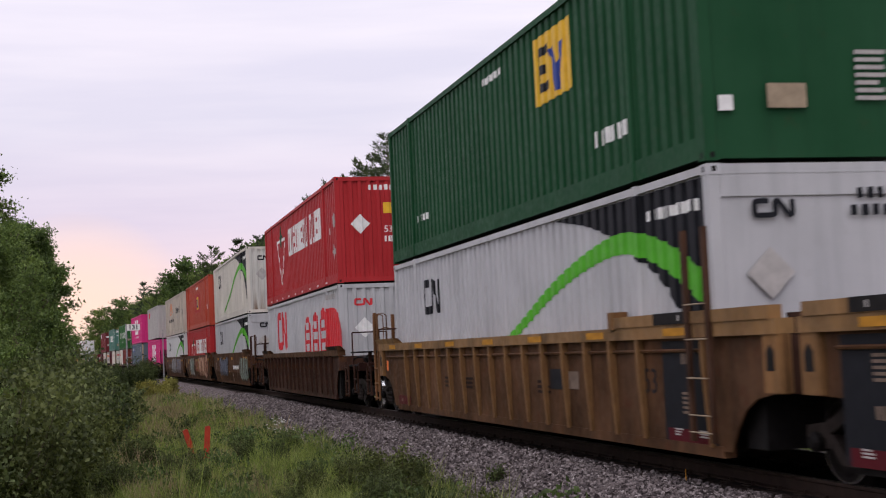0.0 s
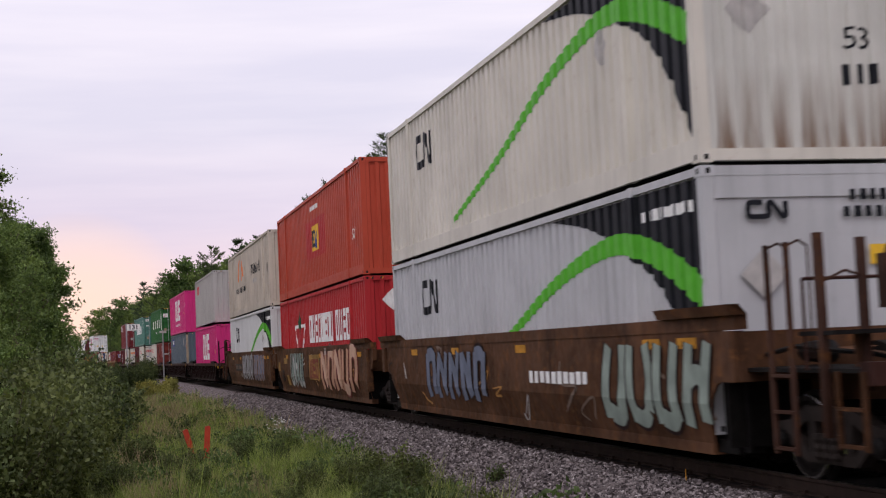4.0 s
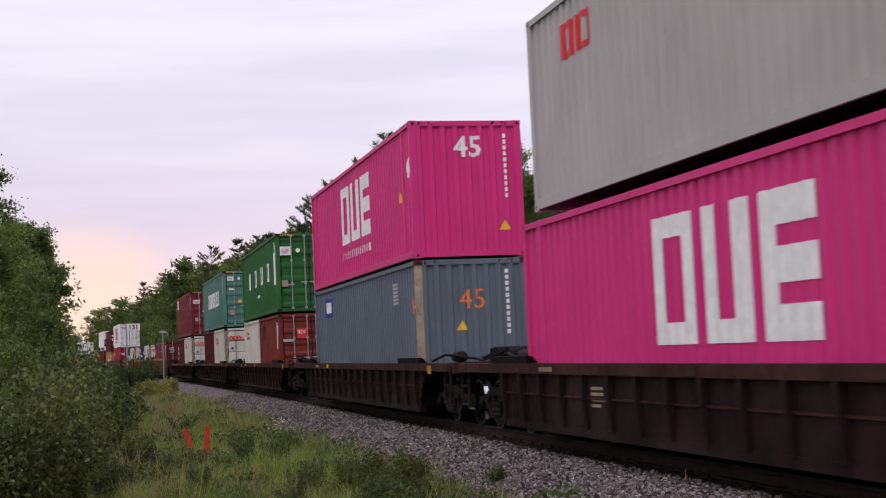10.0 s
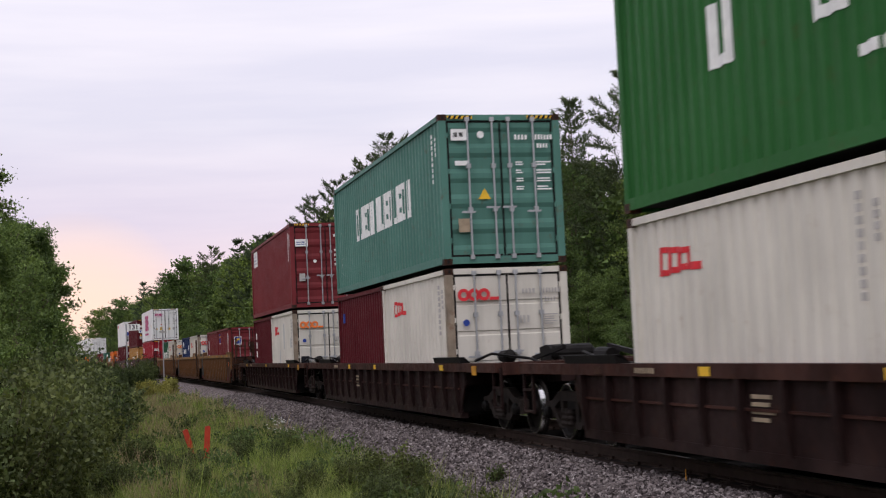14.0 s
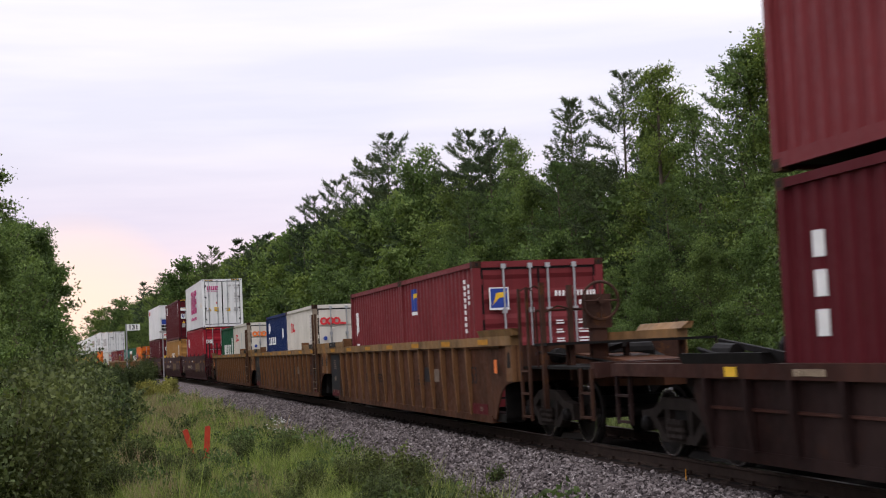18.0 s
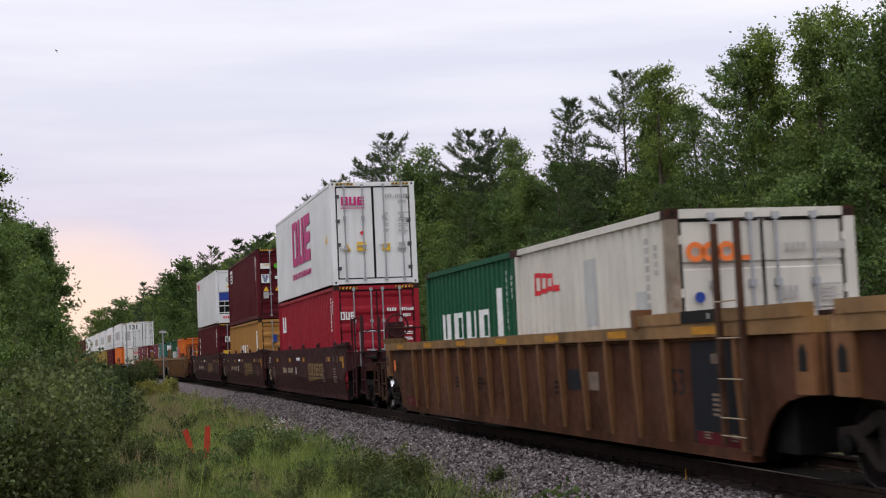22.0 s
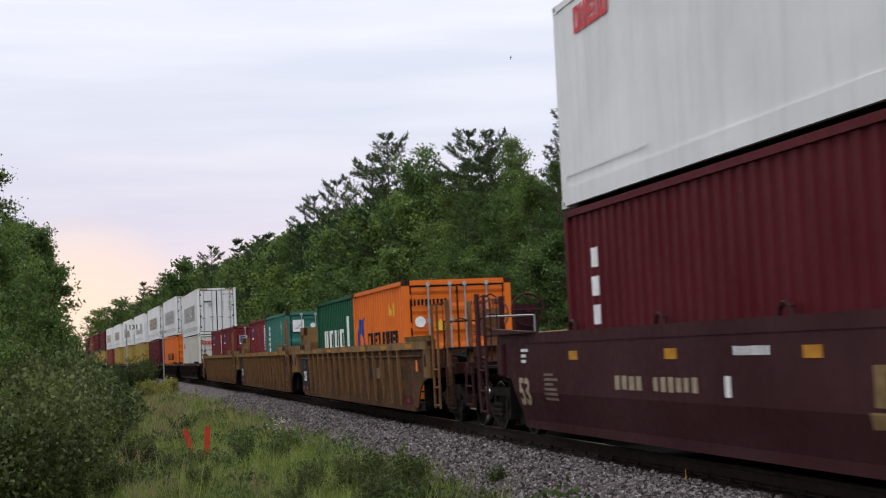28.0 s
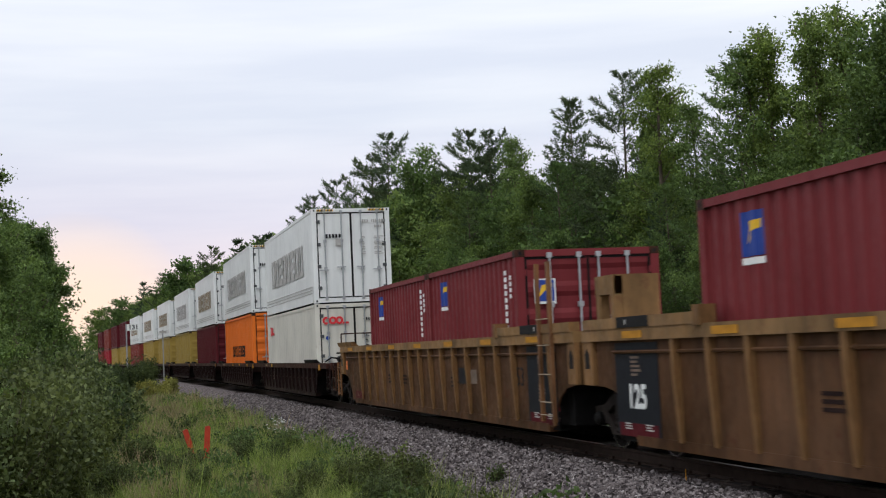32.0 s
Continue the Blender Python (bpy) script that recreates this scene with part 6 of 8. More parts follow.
def square_mark(bx, y, z, w, h):
    bx.on_side("decal", rect(w, h), M_INKY, y, z, "yellow square decal")
    bx.on_side("decal_mark", Geo().box(-0.2 * w, -0.12 * w, -0.33 * h, 0.33 * h, 0, 0.004).box(-0.12 * w, 0.12 * w, 0.2 * h, 0.33 * h, 0, 0.004).box(-0.12 * w, 0.05 * w, -0.07 * h, 0.07 * h, 0, 0.004).box(-0.12 * w, 0.12 * w, -0.33 * h, -0.2 * h, 0, 0.004), M_INKK, y + 0.22 * w, z + 0.004 - 0.01)
    bx.on_side("decal_mark", Geo().prism([(-0.2 * w, 0.25 * h), (-0.08 * w, 0.25 * h), (0, -0.05 * h), (0.08 * w, 0.25 * h), (0.2 * w, 0.25 * h), (0.05 * w, -0.4 * h), (-0.05 * w, -0.4 * h)], 0, 0.0065), M_INKB, y - 0.12 * w, z - 0.02 * h)
    for ob in bx.ob.children:
        if ob.name.startswith("decal_mark"):
            ob.location.x = -bx.W / 2 - 0.0105


def ring_logo(bx, end=True, mat=M_INKR, side_y=None):
    """Red ring mark on side and end."""
    if side_y is not None:
        for q, x in enumerate((-0.40, -0.13, 0.14)):
            h = 0.17 - 0.02 * q
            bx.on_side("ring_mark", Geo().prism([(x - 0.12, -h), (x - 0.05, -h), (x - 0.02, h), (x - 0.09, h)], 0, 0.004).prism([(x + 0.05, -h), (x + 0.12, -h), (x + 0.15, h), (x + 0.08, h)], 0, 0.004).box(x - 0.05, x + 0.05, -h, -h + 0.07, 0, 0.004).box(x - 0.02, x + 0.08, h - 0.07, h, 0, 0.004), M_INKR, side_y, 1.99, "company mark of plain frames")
        bx.on_side("ring_mark", rect(0.28, 0.09, 0.004, 0.44, -0.10), M_INKR, side_y, 1.99)
    if end:
        for k, x in enumerate((-0.88, -0.68, -0.48)):
            bx.on_end("ring_mark", Geo().lathe([(0, 0.055), (0, 0.12), (0.004, 0.12), (0.004, 0.055), (0, 0.055)], 16, "z", caps=False), mat, x, 2.08)
        bx.on_end("ring_mark", rect(0.18, 0.06), mat, -0.28, 2.0)
        bx.on_end("round_decal", Geo().lathe([(0, 0.01), (0, 0.065), (0.004, 0.065), (0.004, 0.01)], 14, "z"), M_INKB, -0.85, 1.55)
        bx.on_end("notice", bars(3, 0.22, 0.15, 0.3, 8), M_INKS, 0.32, 1.58)
        bx.on_end("notice", lines(5, 0.3, 0.22, 9), M_INKS, 0.85, 1.58)


def door_data(bx, mat=M_INKW, top=None, rows=True):
    """Number and data lines on the right-hand door."""
    t = top or bx.H - 0.45
    bx.on_end("number", bars(4, 0.28, 0.10, 0.3, 11), mat, 0.42, t)
    bx.on_end("number", bars(7, 0.42, 0.10, 0.3, 12), mat, 0.85, t)
    bx.on_end("size_code", bars(4, 0.24, 0.09, 0.3, 13), mat, 0.85, t - 0.17)
    if rows:
        for k in range(4):
            z = t - 0.50 - 0.16 * k
            bx.on_end("data_line", lines(2, 0.16, 0.09, k), mat, 0.36, z)
            bx.on_end("data_line", lines(2, 0.30, 0.10, k + 5), mat, 0.85, z)


def side_data(bx, f=0.06, mat=M_INKW):
    y = -bx.L / 2 + max(0.55, f * bx.L)
    bx.on_side("number", column(9, 0.07, 1.0, 2), mat, y, bx.H - 0.75)
    bx.on_side("size_code", column(4, 0.07, 0.4, 5), mat, y - 0.28, bx.H - 0.55)


def caution(bx, x, z, h=0.2):
    bx.on_end("warning_triangle", Geo().prism([(-h * 0.62, -h * 0.5), (h * 0.62, -h * 0.5), (0, h * 0.55)], 0, 0.004), M_INKY, x, z, "yellow warning triangle")


def hazard(bx):
    """Black and yellow height stripes on the header."""
    for x in (-bx.W / 2 + 0.42, bx.W / 2 - 0.42):
        bx.on_end("height_stripe", rect(0.5, 0.06), M_INKY, x, bx.H - 0.055)
        g = Geo()
        for k in range(5):
            a = -0.24 + k * 0.1
            g.prism([(a, -0.03), (a + 0.05, -0.03), (a + 0.08, 0.03), (a + 0.03, 0.03)], 0, 0.006)
        bx.on_end("height_stripe", g, M_INKK, x, bx.H - 0.055)


def stencils(car, half, zt, style, seed, front, rear):
    """Stencilled panels, reflectors and marks on the side of a well car."""
    X = -1.40
    def put(name, geo, mat, y, z, label="", off=0.004):
        if isinstance(geo, list):
            for g in geo:
                put(name, g, mat, y, z, label, off)
            return
        if style in ("graffiti", "bnsf") and z < CREASE + 0.9:
            geo = creased(geo.mesh(name) if isinstance(geo, Geo) else geo.copy(), CREASE - z, (1, 2), 1)
        part(name, geo, mat, car, label, Matrix.Translation((X - off, y, z)) @ Matrix(((0, 0, -1, 0), (-1, 0, 0, 0), (0, 1, 0, 0), (0, 0, 0, 1))))
    r = random.Random(seed)
    if style in ("ttx", "ttxold"):
        for e in (-1, 1):
            if (front, rear)[e > 0] == "own":
                put("red_patch", rect(1.1, 0.20), M_MAROON, e * (half - 1.5), 0.39, "dull red painted patch", 0.006)
                put("stencil", lines(3, 0.2, 0.08, seed + 3), M_INKTD, e * (half - 1.3), 0.41, "", 0.010)
                put("end_reflector", rect(0.16, 0.22), M_INKO, e * (half - 0.16), 1.12, "orange reflector plate", 0.07)
                continue
            y = e * (half - 0.68)
            put("stencil_panel", rect(1.35, 1.12), M_INKK, y, 0.86, "black stencil panel")
            put("numeral", bars(3, 0.3, 0.12, 0.25, seed) if e < 0 or seed not in (40, 41) else text_mesh("125", 0.40, 0.012), (M_INKW if seed in (40, 41) else M_INKTD) if e > 0 else M_INKTD, y, 0.76 if e > 0 else 1.22, "", 0.010)
            put("stencil", lines(5, 0.32, 0.26, seed), M_INKTD, y, 0.75 if e < 0 else 1.15, "", 0.010)
            put("red_patch", rect(1.2, 0.16), M_MAROON, y, 0.37, "dull red painted patch", 0.006)
            put("stencil", lines(3, 0.22, 0.09, seed + 3), M_INKTD if style == "ttxold" else M_INKS, y + 0.3, 0.42, "", 0.010)
            put("stencil", lines(3, 0.22, 0.09, seed + 4), M_INKTD if style == "ttxold" else M_INKS, y - 0.35, 0.42, "", 0.010)
        put("numeral", text_mesh("53", 0.42), M_INKK, -half + 1.75, 0.95)
        for y in (-2.6, 1.6, 3.0):
            put("stencil", lines(3, 0.6, 0.22, seed + int(y)), M_BROWN, y, 0.85)
        put("stencil_patch", rect(0.5, 0.28), M_INKK, -half + 5.2, 0.95)
        put("stencil_patch", rect(0.5, 0.24), M_INKTD, -half + 4.5, 0.94)
        for k in range(7):
            put("reflector", rect(0.62, 0.085), M_FADED, -half + 0.8 + k * (2 * half - 1.6) / 6, zt - 0.08, "faded yellow reflector strip", 0.09)
    elif style == "dark40":
        for k in range(5):
            put("reflector", rect(0.26, 0.10), M_INKY if r.random() < 0.35 else M_RUSTBR, -half + 0.9 + k * (2 * half - 1.8) / 4 + r.uniform(-0.3, 0.3), zt - 0.08, "", 0.09)
        put("stencil", bars(6, 0.6, 0.07, 0.3, seed), M_INKT, half - 2.4, zt - 0.08, "", 0.09)
        put("red_light_patch", rect(0.09, 0.12), M_RED, -half + 0.18, 0.72)
        put("stencil", lines(4, 0.5, 0.3, seed), M_INKT, half - 3.5 - r.uniform(0, 3), 0.75)
        put("end_reflector", rect(0.30, 0.16), M_FADED, -half - 1.3, zt - 0.12, "yellow painted patch", 0.09)
    elif style == "bnsf":
        put("company_mark", block_mark(4, 2.9, 0.36, "bars"), M_GOLD, -3.4, 0.98, "tan company mark")
        put("company_mark", Geo().prism([(-1.45, -0.09), (-1.45, 0.06), (1.4, 0.06), (0.9, 0.02)], 0, 0.004), M_GOLD, -3.35, 0.70)
        for yy in (-6.45, -3.4, -0.35, 2.7, 5.75):
            part("sill_loop", shared("sill_loop", lambda: Geo().tube([(0, -0.14, -0.02), (0, -0.12, 0.07), (0, -0.05, 0.12), (0, 0.05, 0.12), (0, 0.12, 0.07), (0, 0.14, -0.02)], 0.03, 6), "sill_loop"), M_BNSF, car, "", (X + 0.10, yy, zt))
        put("number", bars(4, 0.95, 0.18, 0.3, 21), M_INKT, 3.5, 0.93)
        put("number", bars(6, 1.3, 0.18, 0.3, 22), M_INKT, 2.09, 0.93)
        put("stencil", rect(0.13, 0.22), M_INKW, 0.78, 0.93)
        for k in range(5):
            put("stencil", bars(2, 0.2, 0.15, 0.4, k), M_INKTD, -5.5 - 0.62 * k, 1.28)
        for y in (-1.0, -5.9, 2.2, 5.5, -7.9):
            put("reflector", rect(0.34, 0.12), M_FADED, y, 1.28, "yellow reflector")
        for y in (-4.8, -6.9, 6.5):
            put("stencil", lines(6, 0.6, 0.42, seed + int(y)), M_INKTD, y, 0.85)
        put("stencil", bars(8, 0.8, 0.1, 0.3, 3), M_INKW, 0.2, 1.30)
        put("numeral", text_mesh("53", 0.56, 0.015), M_INKT, half - 0.9, 0.72)
        put("stencil", lines(3, 0.35, 0.25, 5), M_INKW, half - 1.0, 1.3)
        put("reflector", rect(0.2, 0.3), M_FADED, -half + 0.5, 1.2)
    elif style == "graffiti":
        for y in (-half + 0.9, -half + 1.9, -1.5, 2.5, 5.8):
            put("reflector", rect(0.5, 0.12), M_FADED, y, zt - 0.27, "yellow reflector")
        for k in range(14):
            y, z = r.uniform(-half + 0.4, half - 0.4), r.uniform(0.5, 1.3)
            q = [(r.uniform(-0.35, 0.35), r.uniform(-0.25, 0.25)) for _ in range(4)]
            put("paint_scrawl", ribbon(q, 0.02, 0.045), r.choice((M_BROWN, M_INKS, M_INKTD, M_OCHRE)), y, z, "", 0.003)
    return put


def graffiti(put, y0, y1, z0, z1, cols, n, seed):
    """Sprayed lettering that cannot be read: crowded thick strokes, each over a wider dark one."""
    r = random.Random(seed)
    p = (y0 - y1) / n
    h = (z1 - z0) / 2
    for k in range(n):
        c, zc = y0 - (k + 0.5) * p, (z0 + z1) / 2
        w = p * 0.5
        lean = r.uniform(-0.12, 0.22) * w
        wide = r.uniform(0.52, 0.64) * w
        left = [(-0.62 * w - lean, -0.86 * h), (-0.70 * w + r.uniform(-0.1, 0.1) * w, 0.0), (-0.60 * w + lean, 0.88 * h)]
        right = [(0.50 * w - lean, -0.80 * h + r.uniform(0, 0.3) * h), (r.uniform(0.35, 0.75) * w, r.uniform(-0.1, 0.2) * h), (0.55 * w + lean, 0.90 * h)]
        cross = r.choice(([(-0.62 * w, 0.72 * h), (0.0, 0.2 * h), (0.5 * w, -0.7 * h)], [(-0.6 * w, 0.1 * h), (0.0, 0.25 * h), (0.55 * w, 0.05 * h)], [(-0.6 * w, -0.7 * h), (0.05 * w, -0.8 * h), (0.5 * w, -0.6 * h)], [(-0.6 * w, 0.75 * h), (0.0, 0.85 * h), (0.55 * w, 0.7 * h)]))
        for q, pts in enumerate((left, right, cross)):
            put("graffiti_rim", ribbon(pts, wide * 1.34, wide * 1.26), cols[1], c, zc, "", 0.004 + 0.0030 * k + 0.0001 * q)
        for q, pts in enumerate((left, right, cross)):
            put("graffiti_fill", ribbon(pts, wide, wide * 0.85), cols[0] if q < 2 or len(cols) < 3 else cols[2], c, zc, "sprayed graffiti stroke", 0.0056 + 0.0030 * k + 0.0001 * q)


G_PINK = plain("salmon_spray", (0.42, 0.24, 0.15), 0.6, 0, 0.25, 2)
G_RIM = plain("dark_red_spray", (0.16, 0.03, 0.03), 0.6, 0, 0.3, 2)
G_SILVER = plain("silver_spray", (0.31, 0.30, 0.30), 0.55, 0, 0.35, 1.2)
G_BLUE = plain("grey_blue_spray", (0.13, 0.15, 0.2), 0.6, 0, 0.3, 2)
G_PINKL = plain("pale_salmon_spray", (0.52, 0.34, 0.24), 0.6, 0, 0.2, 2)
M_GPATCH = paint("old_yellow_paint", (0.30, 0.175, 0.040), 0.9, 0.5)
M_LADDER = paint("orange_brown_paint", (0.062, 0.029, 0.016), 0.9, 0.5)
G_MINT = plain("mint_spray", (0.24, 0.29, 0.25), 0.6, 0, 0.3, 2)

# ---- the train, front to back ----
HC, STD, LOW, LOWS, UP, UPS = 2.896, 2.591, 0.405, 0.36, 3.335, 2.975
W53 = 2.591


M_PATCH = plain("grey_touch_up_paint", (0.47, 0.47, 0.45), 0.55, 0, 0.08, 3)


def patches(bx):
    """Rectangles of newer grey paint on an old white side."""
    for y, z, w, h in ((-0.3, 1.75, 0.55, 0.9), (-1.6, 0.62, 1.5, 0.5), (0.9, 0.85, 0.35, 0.8), (-2.1, 1.5, 0.4, 0.35)):
        bx.on_side("paint_patch", rect(w, h, 0.001), M_PATCH, y, z)


def unit(label, style, s_mid, half, front, rear, reach, seed, floor_low=False):
    car = well_car(label, style, half, front, rear, reach, bracket=seed in (40, 41))
    ride(car, s_mid, 0)
    put = stencils(car, half, STYLES[style][2], style, seed, front, rear)
    zt = STYLES[style][2]
    for e, k in ((-1, front), (1, rear)):
        if k == "own":
            if style != "dark40":
                gear = {"ttx": M_TTXOLD, "bnsf": M_BNSF}.get(style, M_RUSTBR)
                stand_end = style in ("graffiti", "bnsf") or (style != "rusty" and (e < 0 or seed == 2))
                if stand_end:
                    brake_stand(car, e * (half + 1.9), e, gear)
                ladder(car, -1.42, e * (half + 1.3), 0.32, 2.3 if stand_end else 1.2, gear)
        elif style in ("ttx", "ttxold"):
            if e < 0:
                tall_ladder(car, -1.51, e * (half - 0.12), 0.35, 2.6, M_TTXOLD if seed >= 40 else M_LADDER)
    return car, put


def twenty(label, mat, s_front, z, **kw):
    b = container(label, mat, 6.058, STD, **kw)
    stack(b, s_front, z)
    return b


def build_train():
    # unit ahead, and the first yellow unit
    unit("weathered yellow ribbed well car", "ttx", 21.7 - 19.2, 8.35, "shared", "shared", (0.6, 0.6), 1)
    unit("weathered yellow ribbed well car", "ttx", 21.75, 8.35, "hung", "own", (1.55, 2.75), 2)
    a = container("dark green steel domestic container with a yellow square decal", M_GREEN, 16.15, HC, W53, "domestic", "plain")
    square_mark(a, -3.15, 2.1, 1.6, 1.0)
    a.on_side("number", bars(6, 1.2, 0.22, 0.3, 1), M_INKW, -5.3, 0.74)
    a.on_side("number", bars(4, 1.1, 0.14, 0.3, 2), M_INKW, 5.2, 0.75)
    a.on_side("number", bars(8, 1.1, 0.12, 0.3, 3), M_INKW, -0.1, 2.52)
    a.on_end("notice", rect(0.17, 0.17), M_INKW, -1.03, 0.62)
    a.on_end("notice", rect(0.47, 0.27), M_INKT, -0.3, 0.70)
    a.on_end("number", lines(7, 0.4, 0.6, 3), M_INKS, 0.75, 0.95)
    stack(a, 13.53, UP)
    b = container("white steel domestic container with a black corner and green band", M_CNGREY, 16.15, HC, W53, "domestic", "plain")
    swoosh(b)
    stack(b, 13.53, LOW)
    # rusty single car with the red and the white box
    unit("rusty brown ribbed well car", "rusty", 44.9, 8.2, "own", "own", (2.8, 2.8), 3)
    c = container("bright red steel domestic container with white wordmark", M_RED, 16.15, HC, W53, "domestic", "panel")
    wordmark(c, 1.7, -5.3, 1.45, 2.36, (8, 4))
    triangle_mark(c, 4.7, 2.6, 0.6, 2.4)
    c.on_side("size_code", bars(2, 0.3, 0.2, 0.3, 4), M_INKW, -6.9, 1.5)
    c.on_side("placard", diamond(0.22), M_INKS, -7.6, 1.75)
    c.on_side("placard", diamond(0.22), M_INKS, -7.5, 0.9)
    c.on_end("placard", diamond(0.27), M_INKW, -0.61, 1.60)
    c.on_end("placard", diamond(0.27), M_INKS, 0.73, 0.92)
    c.on_end("notice", rect(0.28, 0.3), M_INKY, 0.19, 2.03)
    c.on_end("size_numeral", text_mesh("53'", 0.26), M_INKW, 0.2, 1.44)
    c.on_end("size_code", bars(3, 0.28, 0.18, 0.3, 4), M_INKW, 0.2, 1.18)
    c.on_end("number", bars(8, 1.2, 0.15, 0.3, 5), M_INKW, 0.25, 2.6)
    for q in range(9):
        c.on_side("reflector", rect(0.3, 0.055), M_INKW, 6.6 - 1.6 * q, 0.10, "white reflector")
    stack(c, 36.97, UP)
    d = container("white steel domestic container with red locomotive shapes", M_CNGREY, 16.15, HC, W53, "domestic", "panel")
    d.on_side("company_mark", bent_band(2.4, 1.25), M_INKR, 4.15, 1.9, "red company mark")
    for k, (y, w) in enumerate(((-2.0, 1.25), (-3.6, 1.25), (-5.1, 1.25))):
        d.on_side("locomotive_shape", fix_normals(Geo().prism([(-w / 2, -0.9), (w / 2, -0.9), (w / 2 * 0.86, 0.02 + 0.08 * k), (0.3 * w, 0.26 + 0.08 * k), (0.1, 0.36 + 0.08 * k), (-0.1, 0.36 + 0.08 * k), (-0.3 * w, 0.26 + 0.08 * k), (-w / 2 * 0.86, 0.02 + 0.08 * k)], 0, 0.003).mesh("locomotive_shape")), M_INKR, y, 1.85, "red rounded shape")
        for zz, ww in ((0.06, 0.56), (-0.26, 0.80), (-0.60, 0.62)):
            d.on_side("cutout", rect(ww, 0.22, 0.006), M_CNGREY, y, 1.85 + zz)
    d.on_side("red_field", fix_normals(region([(-1.55, 0.36), (-0.9, 0.46), (0.3, 0.42), (1.1, 0.12), (1.45, -0.22)], [(1.45, -1.0), (-1.55, -1.0)]).mesh("red_field")), M_INKR, -6.9, 1.85)
    d.on_side("number", bars(8, 1.6, 0.15, 0.3, 5), M_INKS, -6.6, 2.62)
    d.on_end("company_mark", bent_band(0.5, 0.17), M_INKR, -0.62, 2.4)
    d.on_end("number", bars(4, 0.5, 0.14, 0.3, 5), M_INKS, 0.6, 2.58)
    d.on_end("number", bars(6, 0.8, 0.14, 0.3, 6), M_INKS, 0.77, 2.36)
    d.on_end("placard", diamond(0.28), M_INKW, -0.6, 1.70)
    stack(d, 36.97, LOW)
    # three smooth-sided units with graffiti
    lab = "smooth-sided brown well car covered in graffiti"
    _, put = unit(lab, "graffiti", 68.4, 8.55, "own", "shared", (2.8, 0.85), 4)
    put("number", bars(10, 2.6, 0.18, 0.25, 7), M_INKW, -3.2, 0.97)
    graffiti(put, 4.8, 0.4, 0.45, 1.42, (G_BLUE, M_BROWN), 5, 1)
    graffiti(put, -5.0, -8.3, 0.4, 1.45, (G_MINT, M_BROWN), 4, 2)
    e = container("white steel domestic container with rust streaks and green band", M_CREAM, 16.15, HC, W53, "domestic", "panel")
    swoosh(e)
    for o in e.ob.children:
        if o.name.startswith("end_panel"):
            o.material_slots[0].material = streaked("rust_streaked_white", (0.62, 0.61, 0.56), (0.16, 0.085, 0.045), 0.1, 1.1)
    e.on_end("size_numeral", text_mesh("53", 0.36), M_INKK, 0.72, 1.38)
    e.on_end("size_code", bars(3, 0.5, 0.26, 0.35, 6), M_INKK, 0.77, 0.98)
    e.on_side("placard", diamond(0.24), M_INKS, -5.2, 1.9)
    stack(e, 60.35, UP)
    f = container("grey-white steel domestic container with black corner and green band", M_CNGREY, 16.15, HC, W53, "domestic", "plain")
    swoosh(f)
    f.on_end("notice", rect(0.3, 0.22), M_INKY, 0.82, 1.88)
    stack(f, 60.35, LOW)
    _, put = unit(lab, "graffiti", 88.0, 8.55, "hung", "shared", (0.85, 0.85), 5)
    put("company_mark", block_mark(3, 1.75, 0.58, "alt"), M_OXIDE, -0.2, 1.0)
    put("yellow_patch", rect(2.0, 0.75), M_GPATCH, -0.2, 1.05, "yellow painted patch", 0.002)
    graffiti(put, -1.5, -7.4, 0.34, 1.6, (G_PINK, G_RIM, G_PINKL), 5, 3)
    put("vent_grille", lines(6, 0.3, 0.2, 3), M_INKS, -2.45, 1.50, "", 0.012)
    graffiti(put, 5.0, 1.9, 0.36, 1.55, (G_MINT, M_INKK, M_INKS), 5, 4)
    put("numeral", text_mesh("53", 0.5, 0.02), M_INKK, 6.9, 0.72, "worn black numeral", 0.006)
    for yy, zz, ww, hh in ((7.9, 1.05, 0.5, 0.3), (6.2, 1.25, 0.9, 0.2), (5.7, 0.6, 0.5, 0.35)):
        put("yellow_patch", rect(ww, hh), M_GPATCH, yy, zz, "old yellow paint patch", 0.003)
    g = container("orange-red steel domestic container with yellow decal", M_ORED, 16.15, HC, W53, "domestic", "panel")
    g.on_side("bright_patch", rect(3.65, 1.15, 0.001), M_RED, -0.35, 1.57, "brighter red patch")
    square_mark(g, -0.45, 1.57, 1.3, 0.76)
    g.on_side("size_numeral", text_mesh("53'", 0.4), M_INKW, -6.8, 1.1)
    g.on_side("size_numeral", bars(1, 0.2, 0.2, 0.3, 4), M_INKW, 6.9, 0.5)
    g.on_side("number", bars(7, 1.4, 0.15, 0.3, 4), M_INKW, -0.3, 2.5)
    g.on_end("notice", rect(0.4, 0.5), M_INKY, -0.2, 2.3)
    g.on_end("number", bars(5, 0.6, 0.2, 0.3, 4), M_INKW, 0.5, 1.0)
    stack(g, 79.85, UP)
    h = container("bright red steel domestic container with white wordmark", M_RED, 16.15, HC, W53, "domestic", "panel")
    wordmark(h, 1.4, -5.7, 1.38, 2.22, (8, 4))
    triangle_mark(h, 4.6, 2.4, 0.4, 2.2)
    h.on_end("placard", diamond(0.27), M_INKW, -0.6, 2.3)
    hazard(h)
    stack(h, 79.85, LOW)
    _, put = unit(lab, "graffiti", 107.1, 8.55, "hung", "own", (0.85, 3.2), 6)
    put("number_plate", rect(2.7, 0.3), M_INKK, 3.3, 0.98)
